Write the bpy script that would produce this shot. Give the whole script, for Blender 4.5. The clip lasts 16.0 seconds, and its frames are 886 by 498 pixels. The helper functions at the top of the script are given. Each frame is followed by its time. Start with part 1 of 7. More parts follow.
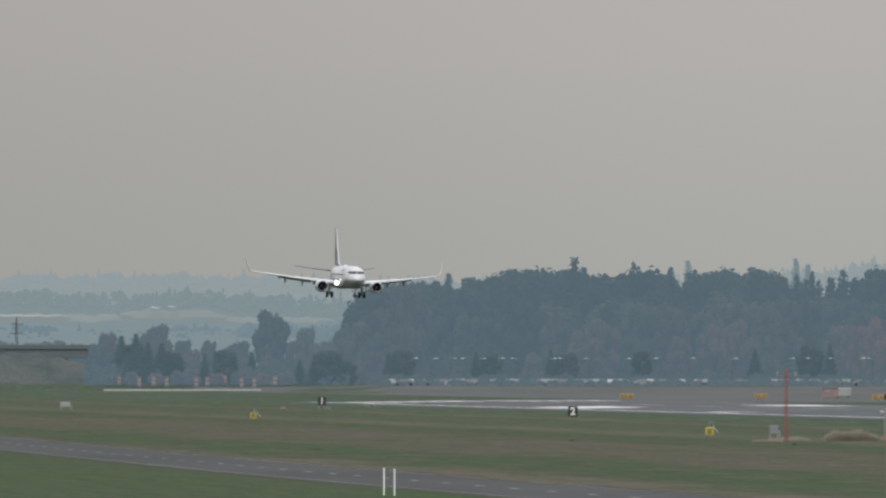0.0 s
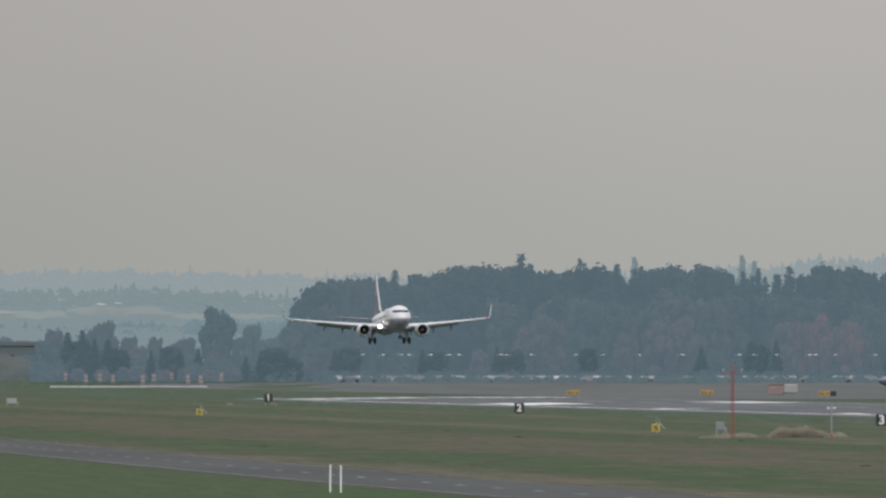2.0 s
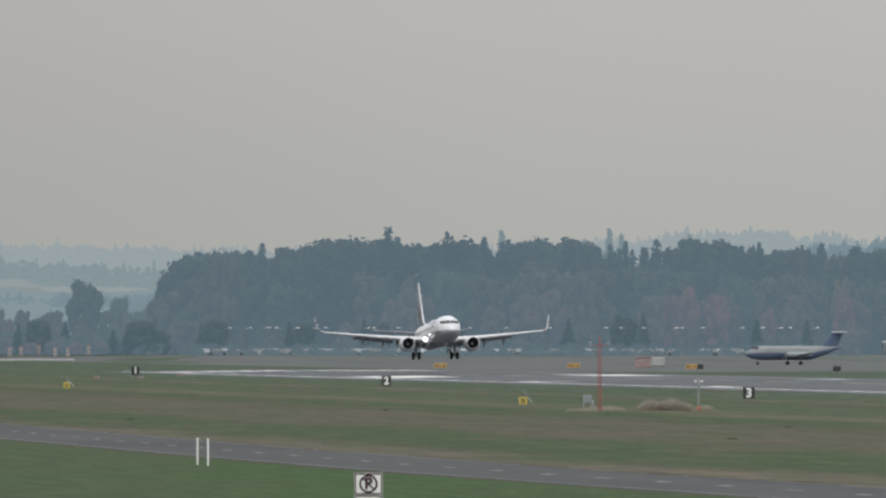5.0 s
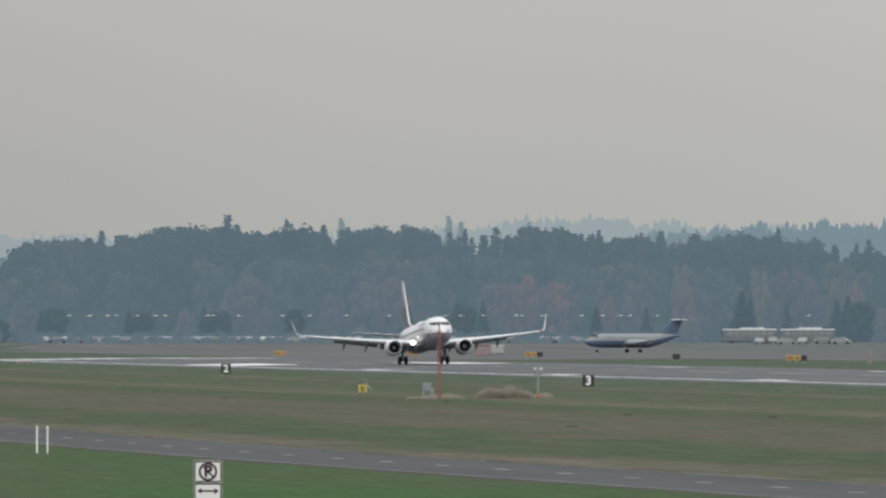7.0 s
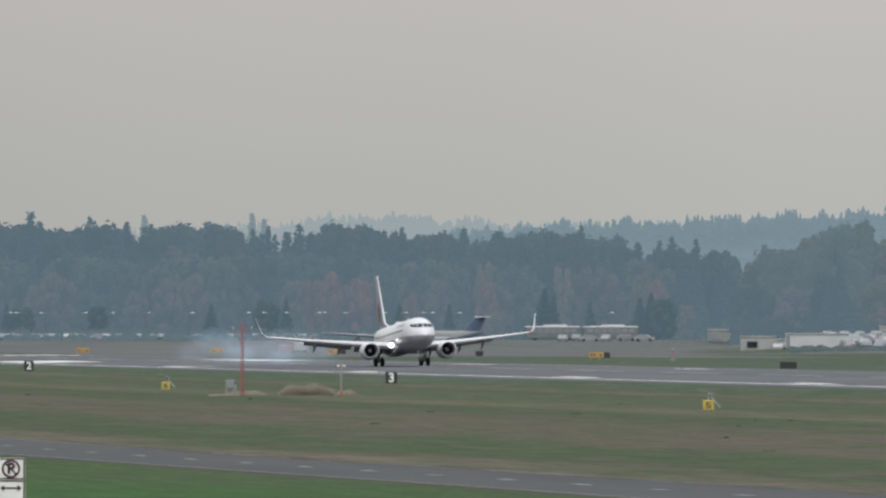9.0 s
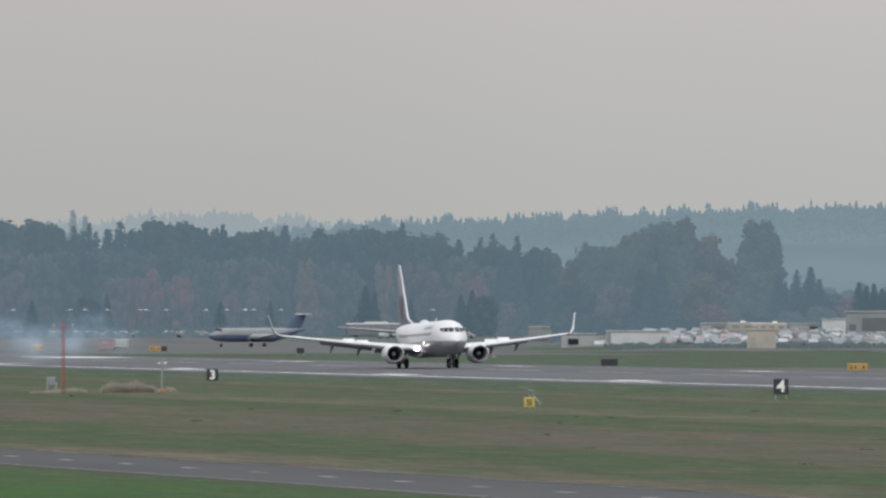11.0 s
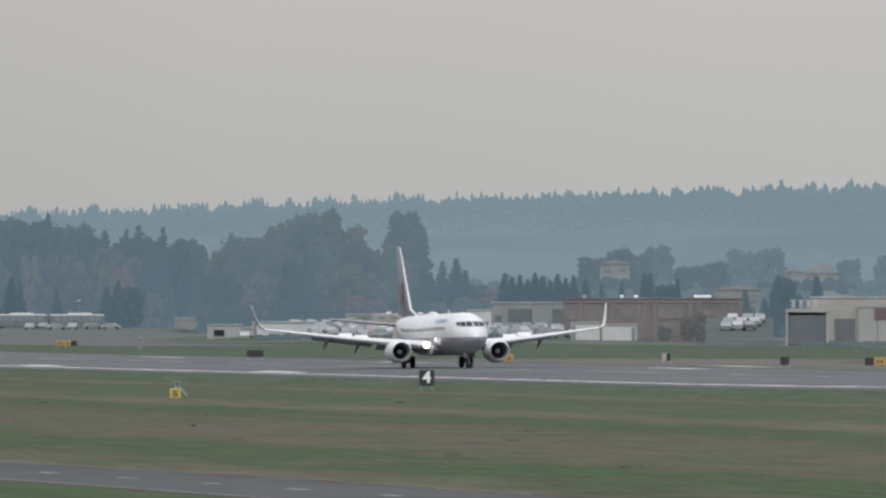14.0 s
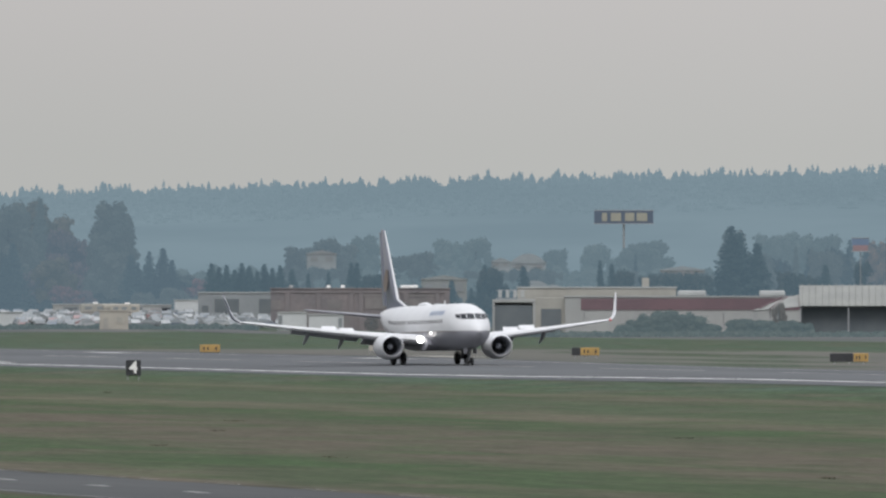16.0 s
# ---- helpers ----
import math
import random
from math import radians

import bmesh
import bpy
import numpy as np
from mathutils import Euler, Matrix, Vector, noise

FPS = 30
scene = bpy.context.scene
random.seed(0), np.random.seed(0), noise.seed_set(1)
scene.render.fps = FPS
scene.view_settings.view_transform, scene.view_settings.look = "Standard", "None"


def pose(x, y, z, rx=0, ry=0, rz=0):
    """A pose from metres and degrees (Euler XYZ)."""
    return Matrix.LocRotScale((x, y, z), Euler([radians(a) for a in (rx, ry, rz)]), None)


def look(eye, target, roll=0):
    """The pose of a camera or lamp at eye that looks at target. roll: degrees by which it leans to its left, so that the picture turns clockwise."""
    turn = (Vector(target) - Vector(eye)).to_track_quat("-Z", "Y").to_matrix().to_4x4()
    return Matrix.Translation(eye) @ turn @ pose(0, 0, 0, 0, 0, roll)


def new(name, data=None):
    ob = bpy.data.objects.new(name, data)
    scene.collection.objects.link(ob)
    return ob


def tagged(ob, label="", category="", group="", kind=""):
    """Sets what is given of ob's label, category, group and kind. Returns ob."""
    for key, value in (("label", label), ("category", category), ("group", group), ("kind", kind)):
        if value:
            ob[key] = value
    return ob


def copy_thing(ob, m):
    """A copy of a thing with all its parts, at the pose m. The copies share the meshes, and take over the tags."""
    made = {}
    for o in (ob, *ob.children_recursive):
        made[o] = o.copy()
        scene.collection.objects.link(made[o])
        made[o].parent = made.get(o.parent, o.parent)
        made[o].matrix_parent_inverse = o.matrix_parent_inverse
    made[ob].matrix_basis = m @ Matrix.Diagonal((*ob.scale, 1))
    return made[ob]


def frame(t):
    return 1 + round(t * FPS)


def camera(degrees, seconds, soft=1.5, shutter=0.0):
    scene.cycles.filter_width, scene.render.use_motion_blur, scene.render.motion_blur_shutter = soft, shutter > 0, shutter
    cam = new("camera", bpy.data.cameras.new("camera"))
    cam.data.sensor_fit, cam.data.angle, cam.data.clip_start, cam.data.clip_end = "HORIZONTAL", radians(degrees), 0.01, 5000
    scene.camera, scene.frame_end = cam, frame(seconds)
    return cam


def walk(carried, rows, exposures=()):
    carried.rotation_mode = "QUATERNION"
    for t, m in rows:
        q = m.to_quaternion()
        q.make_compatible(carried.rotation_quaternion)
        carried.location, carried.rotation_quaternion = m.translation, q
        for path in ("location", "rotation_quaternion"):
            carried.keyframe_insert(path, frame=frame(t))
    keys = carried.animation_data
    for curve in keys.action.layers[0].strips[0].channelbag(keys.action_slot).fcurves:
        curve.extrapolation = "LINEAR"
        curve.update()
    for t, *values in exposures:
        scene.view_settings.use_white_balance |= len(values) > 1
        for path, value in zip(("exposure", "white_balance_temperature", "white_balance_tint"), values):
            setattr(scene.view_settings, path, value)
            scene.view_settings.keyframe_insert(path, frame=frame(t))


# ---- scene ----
# The camera stands still on a grassy rise and pans after a landing airliner.
# x runs along the runway (the airliner heads for +x), y across it, z up.
EYE = (0.0, 0.0, 6.74)
LENS = 3.9046
# seconds, bearing in degrees from -x towards +y, tilt
PAN = (
    (0, 6.5748, 0.5096), (0.5, 6.6443, 0.5064), (1, 6.7041, 0.5055), (1.5, 6.7566, 0.5019),
    (2, 6.8113, 0.4945), (2.5, 6.8816, 0.4826), (3, 6.9693, 0.4562), (3.5, 7.0643, 0.4296),
    (6, 7.7041, 0.3473), (6.5, 7.8947, 0.3324), (7, 8.1042, 0.3216), (7.5, 8.3319, 0.3144),
    (8, 8.5501, 0.3107), (8.5, 8.7732, 0.3103), (9, 8.9722, 0.3089), (9.2, 9.0568, 0.3065),
    (11.3, 9.8776, 0.2984), (11.5, 9.9567, 0.3002), (12, 10.1636, 0.2973), (12.5, 10.4134, 0.2903),
    (13, 10.7071, 0.2791), (13.5, 11.0179, 0.2660), (14, 11.3222, 0.2571), (14.5, 11.6294, 0.2492),
    (15, 11.9696, 0.2442), (15.5, 12.2759, 0.2362), (16, 12.6151, 0.2134),
)


def aim(bearing, tilt):
    b, e = radians(bearing), radians(tilt)
    return look(EYE, (EYE[0] - math.cos(b) * math.cos(e), EYE[1] + math.sin(b) * math.cos(e), EYE[2] + math.sin(e)))


cam = camera(LENS, 16.0, soft=2.45)
walk(cam, [(t, aim(b, e)) for t, b, e in PAN], [(0, -0.08, 6500, 10), (3.5, -0.05, 6500, 10), (6, 0.08, 6490, 10), (9, 0.08, 6460, 10.3), (12, 0.08, 6400, 11), (16, 0.07, 6390, 11)])

# ---- daylight: a bright overcast sky, milky at the horizon, and a veiled sun ----
SUN_UP, SUN_TURN = 48.0, 20.0
world = bpy.data.worlds.new("overcast_sky")
scene.world = world
world.use_nodes = True
wn, wl = world.node_tree.nodes, world.node_tree.links
wn.clear()
w_out = wn.new("ShaderNodeOutputWorld")
w_bg = wn.new("ShaderNodeBackground")
w_bg2 = wn.new("ShaderNodeBackground")
w_add = wn.new("ShaderNodeAddShader")
w_sky = wn.new("ShaderNodeTexSky")
w_sky.sky_type = "NISHITA"
w_sky.sun_disc = False
w_sky.sun_elevation, w_sky.sun_rotation = radians(SUN_UP), radians(90 - SUN_TURN)
w_sky.dust_density = 4.0
w_bg2.inputs["Strength"].default_value = 0.012
w_co = wn.new("ShaderNodeTexCoord")
w_xyz = wn.new("ShaderNodeSeparateXYZ")
w_ramp = wn.new("ShaderNodeValToRGB")
w_ramp.color_ramp.elements[0].position = 0.0
w_ramp.color_ramp.elements[0].color = (0.393, 0.402, 0.380, 1)
w_ramp.color_ramp.elements[1].position = 1.0
w_ramp.color_ramp.elements[1].color = (1.24, 1.28, 1.33, 1)
for at, c in ((0.012, (0.412, 0.412, 0.392, 1)), (0.024, (0.456, 0.440, 0.425, 1)), (0.2, (0.62, 0.63, 0.64, 1))):
    w_ramp.color_ramp.elements.new(at).color = c
w_noise = wn.new("ShaderNodeTexNoise")
w_noise.inputs["Scale"].default_value = 9.0
w_noise.inputs["Detail"].default_value = 2.0
w_map = wn.new("ShaderNodeMapRange")
w_map.inputs["To Min"].default_value, w_map.inputs["To Max"].default_value = 0.93, 1.07
w_mul = wn.new("ShaderNodeVectorMath")
w_mul.operation = "SCALE"
wl.new(w_co.outputs["Generated"], w_xyz.inputs[0])
wl.new(w_xyz.outputs["Z"], w_ramp.inputs["Fac"])
wl.new(w_co.outputs["Generated"], w_noise.inputs["Vector"])
wl.new(w_noise.outputs["Fac"], w_map.inputs["Value"])
wl.new(w_ramp.outputs["Color"], w_mul.inputs[0])
# the cloud is thinner, and the sky brighter, towards +y
w_side = wn.new("ShaderNodeMapRange")
w_side.inputs["From Min"].default_value, w_side.inputs["From Max"].default_value = 0.08, 0.18
w_side.inputs["To Min"].default_value, w_side.inputs["To Max"].default_value = 0.90, 1.10
w_both = wn.new("ShaderNodeMath")
w_both.operation = "MULTIPLY"
wl.new(w_xyz.outputs["Y"], w_side.inputs["Value"])
wl.new(w_side.outputs["Result"], w_both.inputs[0])
wl.new(w_map.outputs["Result"], w_both.inputs[1])
wl.new(w_both.outputs[0], w_mul.inputs["Scale"])
wl.new(w_mul.outputs["Vector"], w_bg.inputs["Color"])
wl.new(w_sky.outputs["Color"], w_bg2.inputs["Color"])
wl.new(w_bg.outputs[0], w_add.inputs[0])
wl.new(w_bg2.outputs[0], w_add.inputs[1])
wl.new(w_add.outputs[0], w_out.inputs["Surface"])

sun_data = bpy.data.lights.new("sun", "SUN")
sun_data.energy, sun_data.angle, sun_data.color = 1.3, radians(25), (1.0, 0.97, 0.93)
sun = new("sun", sun_data)
# fill light added as a veiled sun, high behind the watcher's shoulder
sun.matrix_world = look((0, 0, 300), (-300 * math.cos(radians(SUN_TURN)) / math.tan(radians(SUN_UP)), 300 * math.sin(radians(SUN_TURN)) / math.tan(radians(SUN_UP)), 0))

# ---- materials ----
def mat(name, a, b=None, rough=0.7, scale=1.0, metal=0.0, bump=0.0, fine=0.0, vary=0.0, island=0.0, glow=None, strength=0.0, stretch=(1, 1, 1), coat=0.0, spec=0.5):
    """Two colours mixed by a coarse noise, darkened and lightened by a fine one, with relief; scale in features per metre."""
    m = bpy.data.materials.new(name)
    m.use_nodes = True
    n, l = m.node_tree.nodes, m.node_tree.links
    p = n["Principled BSDF"]
    p.inputs["Roughness"].default_value = rough
    p.inputs["Metallic"].default_value = metal
    p.inputs["Coat Weight"].default_value = coat
    p.inputs["Specular IOR Level"].default_value = spec
    b = b or tuple(c * 0.8 for c in a)
    co = n.new("ShaderNodeTexCoord")
    mp = n.new("ShaderNodeMapping")
    mp.inputs["Scale"].default_value = stretch
    l.new(co.outputs["Object"], mp.inputs["Vector"])
    big = n.new("ShaderNodeTexNoise")
    big.inputs["Scale"].default_value, big.inputs["Detail"].default_value = scale, 5.0
    l.new(mp.outputs[0], big.inputs["Vector"])
    edge = n.new("ShaderNodeMapRange")
    edge.inputs["From Min"].default_value, edge.inputs["From Max"].default_value = 0.36, 0.64
    l.new(big.outputs["Fac"], edge.inputs["Value"])
    mix = n.new("ShaderNodeMix")
    mix.data_type = "RGBA"
    mix.inputs["A"].default_value, mix.inputs["B"].default_value = (*a, 1), (*b, 1)
    l.new(edge.outputs["Result"], mix.inputs["Factor"])
    colour = mix.outputs["Result"]
    if fine or vary or island:
        hsv = n.new("ShaderNodeHueSaturation")
        l.new(colour, hsv.inputs["Color"])
        total = None
        for source, amount in ((fine and "fine", fine), (vary and "object", vary), (island and "island", island)):
            if not source:
                continue
            if source == "fine":
                t = n.new("ShaderNodeTexNoise")
                t.inputs["Scale"].default_value, t.inputs["Detail"].default_value = scale * 9, 4.0
                l.new(mp.outputs[0], t.inputs["Vector"])
                out = t.outputs["Fac"]
            elif source == "object":
                out = n.new("ShaderNodeObjectInfo").outputs["Random"]
            else:
                out = n.new("ShaderNodeNewGeometry").outputs["Random Per Island"]
            r = n.new("ShaderNodeMapRange")
            r.inputs["To Min"].default_value, r.inputs["To Max"].default_value = 1 - amount, 1 + amount
            l.new(out, r.inputs["Value"])
            if total is None:
                total = r.outputs["Result"]
            else:
                times = n.new("ShaderNodeMath")
                times.operation = "MULTIPLY"
                l.new(total, times.inputs[0])
                l.new(r.outputs["Result"], times.inputs[1])
                total = times.outputs[0]
        l.new(total, hsv.inputs["Value"])
        colour = hsv.outputs["Color"]
    l.new(colour, p.inputs["Base Color"])
    if bump:
        t = n.new("ShaderNodeTexNoise")
        t.inputs["Scale"].default_value, t.inputs["Detail"].default_value = scale * 6, 6.0
        l.new(mp.outputs[0], t.inputs["Vector"])
        bp = n.new("ShaderNodeBump")
        bp.inputs["Strength"].default_value, bp.inputs["Distance"].default_value = bump, 0.05
        l.new(t.outputs["Fac"], bp.inputs["Height"])
        l.new(bp.outputs[0], p.inputs["Normal"])
    if glow:
        p.inputs["Emission Color"].default_value = (*glow, 1)
        p.inputs["Emission Strength"].default_value = strength
    return m


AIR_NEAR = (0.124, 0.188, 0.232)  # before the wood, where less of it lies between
AIR = (0.164, 0.240, 0.296)  # haze light given to the leaves as emission, at the wood
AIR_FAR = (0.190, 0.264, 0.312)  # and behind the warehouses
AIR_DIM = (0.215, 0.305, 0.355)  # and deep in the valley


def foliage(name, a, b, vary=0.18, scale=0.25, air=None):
    """Leaves: matt, letting part of the light through; air puts haze in as glow."""
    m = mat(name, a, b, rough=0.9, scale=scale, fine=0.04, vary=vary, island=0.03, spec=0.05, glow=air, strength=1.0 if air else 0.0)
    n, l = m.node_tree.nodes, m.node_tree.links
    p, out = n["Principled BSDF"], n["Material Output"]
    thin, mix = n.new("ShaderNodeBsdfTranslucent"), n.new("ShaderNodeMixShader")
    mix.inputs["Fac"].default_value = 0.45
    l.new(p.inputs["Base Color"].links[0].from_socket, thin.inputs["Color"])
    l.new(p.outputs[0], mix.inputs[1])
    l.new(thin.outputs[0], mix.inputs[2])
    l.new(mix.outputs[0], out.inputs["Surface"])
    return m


M = {
    "asphalt": mat("runway_asphalt", (0.091, 0.096, 0.103), (0.113, 0.118, 0.124), rough=0.95, scale=0.06, bump=0.2, fine=0.12, stretch=(0.12, 1, 1), spec=0.12),
    "taxi": mat("taxiway_concrete", (0.088, 0.094, 0.096), (0.110, 0.112, 0.110), rough=0.95, scale=0.05, bump=0.2, fine=0.1, stretch=(0.2, 1, 1), spec=0.12),
    "road": mat("road_asphalt", (0.064, 0.067, 0.069), (0.080, 0.083, 0.085), rough=0.95, scale=0.09, bump=0.25, fine=0.12, stretch=(0.15, 1, 1), spec=0.1),
    "paint": mat("white_road_paint", (0.75, 0.75, 0.73), (0.5, 0.5, 0.48), rough=0.6, scale=0.3, fine=0.12),
    "rubbed": mat("worn_road_paint", (0.34, 0.34, 0.33), (0.16, 0.16, 0.155), rough=0.7, scale=0.2, fine=0.25),
    "white": mat("white_aircraft_paint", (0.66, 0.665, 0.68), (0.60, 0.605, 0.62), rough=0.42, scale=0.35, fine=0.03, coat=0.12),
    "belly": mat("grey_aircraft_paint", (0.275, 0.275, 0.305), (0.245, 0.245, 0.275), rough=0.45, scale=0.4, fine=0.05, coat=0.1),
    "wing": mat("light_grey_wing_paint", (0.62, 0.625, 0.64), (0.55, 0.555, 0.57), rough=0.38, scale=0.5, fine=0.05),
    # the shade under the wing is put into this darker grey
    "wing_under": mat("flap_shade_grey", (0.30, 0.31, 0.325), (0.26, 0.27, 0.285), rough=0.45, scale=0.5, fine=0.06),
    "blue": mat("dark_blue_tail_paint", (0.105, 0.118, 0.175), (0.118, 0.130, 0.186), rough=0.35, scale=0.4, fine=0.08, coat=0.5),
    "gold": mat("pale_gold_stripe", (0.24, 0.20, 0.17), (0.20, 0.165, 0.15), spec=0.2, rough=0.6, scale=0.6),
    "chrome": mat("bare_metal_lip", (0.70, 0.71, 0.72), (0.62, 0.62, 0.64), rough=0.35, scale=1.0, metal=0.55),
    "title_blue": mat("pale_blue_title_paint", (0.24, 0.30, 0.42), (0.21, 0.27, 0.39), rough=0.4, scale=0.6),
    "dark": mat("dark_fan_metal", (0.035, 0.037, 0.042), (0.06, 0.06, 0.065), rough=0.4, scale=2.0, metal=0.6),
    "duct": mat("grey_inlet_lining", (0.30, 0.32, 0.36), (0.26, 0.28, 0.32), rough=0.5, scale=2.0, fine=0.1),
    "glass": mat("dark_cockpit_glass", (0.02, 0.023, 0.028), (0.03, 0.033, 0.04), rough=0.2, scale=1.0, spec=0.2),
    "tyre": mat("black_tyre_rubber", (0.03, 0.032, 0.035), (0.042, 0.044, 0.046), rough=0.85, scale=3.0, fine=0.2),
    "lamp_green": mat("grey_green_lamp_paint", (0.16, 0.20, 0.185), (0.12, 0.155, 0.145), rough=0.5, scale=2.0),
    "trailer_white": mat("white_trailer_sheet", (0.50, 0.52, 0.525), (0.44, 0.46, 0.465), rough=0.6, scale=0.3, fine=0.08),
    "gear": mat("grey_gear_steel", (0.30, 0.31, 0.33), (0.22, 0.23, 0.24), rough=0.45, scale=2.0, metal=0.3),
    "lamp": mat("lit_landing_lamp", (0.9, 0.9, 0.9), glow=(1.0, 0.97, 0.92), strength=6.0),
    "lamp_small": mat("lit_small_lamp", (0.9, 0.9, 0.9), glow=(1.0, 0.97, 0.92), strength=2.2),
    "lamp_red": mat("lit_red_lamp", (0.4, 0.1, 0.1), glow=(1.0, 0.10, 0.08), strength=0.12),
    "sign_black": mat("black_sign_face", (0.022, 0.024, 0.028), (0.03, 0.032, 0.036), rough=0.5, scale=2.0, fine=0.15),
    "sign_white": mat("white_sign_figure", (0.82, 0.82, 0.80), (0.74, 0.74, 0.72), rough=0.5, scale=3.0),
    "yellow": mat("yellow_sign_face", (0.50, 0.40, 0.09), (0.42, 0.34, 0.09), rough=0.5, scale=2.0, fine=0.1),
    "amber": mat("amber_sign_face", (0.42, 0.27, 0.085), (0.35, 0.23, 0.085), rough=0.5, scale=1.5, fine=0.12),
    # haze is put into this red as lost saturation
    "red": mat("hazed_red_paint", (0.33, 0.10, 0.095), (0.27, 0.09, 0.085), rough=0.6, scale=1.0, fine=0.15),
    "orange": mat("orange_plastic", (0.40, 0.15, 0.09), (0.33, 0.13, 0.085), rough=0.6, scale=1.0, fine=0.15),
    # haze over the far walls is put in here, greyer and bluer
    "plaster": mat("off_white_wall", (0.345, 0.355, 0.345), (0.295, 0.305, 0.30), rough=0.85, scale=0.12, fine=0.08, stretch=(1, 1, 0.4)),
    "maroon": mat("maroon_wall_band", (0.158, 0.105, 0.118), (0.135, 0.095, 0.108), rough=0.8, scale=0.3, fine=0.1),
    # the brick is made paler and mauve for the haze before it
    "brick": mat("brown_brick_wall", (0.208, 0.186, 0.188), (0.158, 0.152, 0.162), rough=0.9, scale=0.16, fine=0.2),
    "pier": mat("reddish_brick_pier", (0.200, 0.180, 0.184), (0.174, 0.164, 0.170), rough=0.9, scale=0.5, fine=0.12),
    "cream": mat("cream_stucco_wall", (0.335, 0.33, 0.298), (0.295, 0.292, 0.268), rough=0.85, scale=0.15, fine=0.1),
    "earth": mat("bare_verge_earth", (0.108, 0.092, 0.072), (0.055, 0.055, 0.038), rough=0.95, scale=0.35, fine=0.3, bump=0.3, stretch=(0.15, 1, 1), spec=0.1),
    "weed": mat("dark_weed_leaves", (0.042, 0.052, 0.03), (0.065, 0.06, 0.042), rough=0.9, scale=0.5, fine=0.2, spec=0.1),
    # these far paints and stuccos have the haze put into their base colours
    "navy_hazy": mat("hazed_navy_paint", (0.070, 0.102, 0.172), (0.082, 0.114, 0.180), rough=0.45, scale=0.4, fine=0.1),
    "prop_grey": mat("hazed_grey_aircraft_paint", (0.21, 0.225, 0.225), (0.18, 0.195, 0.2), rough=0.4, scale=0.4, fine=0.08),
    "hazy_white": mat("hazed_white_stucco", (0.265, 0.30, 0.315), (0.235, 0.27, 0.285), rough=0.8, scale=0.3, fine=0.1),
    "hazy_tan": mat("hazed_tan_stucco", (0.235, 0.255, 0.255), (0.21, 0.23, 0.23), rough=0.8, scale=0.3, fine=0.1),
    "ribbed": mat("grey_cream_sheet_roof", (0.255, 0.26, 0.245), (0.215, 0.222, 0.212), rough=0.65, scale=0.3, fine=0.12),
    "panel": mat("dull_brown_panel", (0.205, 0.192, 0.190), (0.165, 0.158, 0.16), rough=0.8, scale=0.4, fine=0.12),
    "shed_grey": mat("grey_sheet_wall", (0.24, 0.26, 0.27), (0.20, 0.22, 0.23), rough=0.7, scale=0.2, fine=0.1),
    # haze dims this white sheet in its base colour
    "roof": mat("pale_sheet_roof", (0.35, 0.365, 0.36), (0.29, 0.305, 0.305), rough=0.6, scale=0.2, fine=0.1),
    # the inner shade of openings is put into this colour; lamp poles share it
    "opening": mat("dark_opening", (0.108, 0.128, 0.140), (0.128, 0.146, 0.156), rough=0.8, scale=0.4),
    "tan": mat("tan_stucco_wall", (0.39, 0.37, 0.325), (0.34, 0.325, 0.29), rough=0.9, scale=0.3, fine=0.1),
    # haze before the shelter and boards is put into this pink
    "hazed": mat("hazed_pink_red_paint", (0.30, 0.215, 0.215), (0.26, 0.195, 0.195), rough=0.7, scale=0.6, fine=0.15),
    "pole": mat("galvanised_pole", (0.38, 0.39, 0.40), (0.32, 0.33, 0.34), rough=0.5, scale=1.5, metal=0.4),
    # the far sign's haze is put into its blue and its yellow
    "sign_blue": mat("hazed_deep_blue_board", (0.085, 0.115, 0.16), (0.09, 0.12, 0.165), rough=0.5, scale=0.3, fine=0.1),
    "sign_yellow": mat("hazed_yellow_shapes", (0.31, 0.305, 0.245), (0.285, 0.28, 0.235), rough=0.5, scale=0.5),
    # bark and leaves glow faintly: the haze before them is put in as emission
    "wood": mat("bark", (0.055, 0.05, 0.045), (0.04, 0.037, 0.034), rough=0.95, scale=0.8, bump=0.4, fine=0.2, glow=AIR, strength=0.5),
    "leaf": foliage("haze_lit_broadleaf", (0.024, 0.031, 0.025), (0.036, 0.036, 0.028), vary=0.4, scale=0.12, air=AIR),
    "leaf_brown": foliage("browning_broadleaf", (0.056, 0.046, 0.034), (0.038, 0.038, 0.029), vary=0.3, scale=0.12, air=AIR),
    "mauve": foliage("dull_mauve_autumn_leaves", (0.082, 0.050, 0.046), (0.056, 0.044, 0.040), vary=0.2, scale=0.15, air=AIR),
    "conifer": foliage("haze_lit_needles", (0.020, 0.029, 0.026), (0.026, 0.034, 0.029), vary=0.3, air=AIR),
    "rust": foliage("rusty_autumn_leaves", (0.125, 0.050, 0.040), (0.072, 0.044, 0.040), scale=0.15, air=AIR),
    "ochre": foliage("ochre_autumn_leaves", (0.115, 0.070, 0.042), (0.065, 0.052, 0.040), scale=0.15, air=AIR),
    "leaf_far": foliage("haze_lit_far_broadleaf", (0.026, 0.034, 0.032), (0.036, 0.040, 0.034), vary=0.4, air=AIR_FAR),
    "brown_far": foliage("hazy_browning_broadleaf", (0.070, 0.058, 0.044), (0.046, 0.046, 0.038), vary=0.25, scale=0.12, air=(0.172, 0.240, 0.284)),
    "leaf_dim": foliage("haze_lit_valley_broadleaf", (0.026, 0.034, 0.032), (0.034, 0.038, 0.034), vary=0.3, air=AIR_DIM),
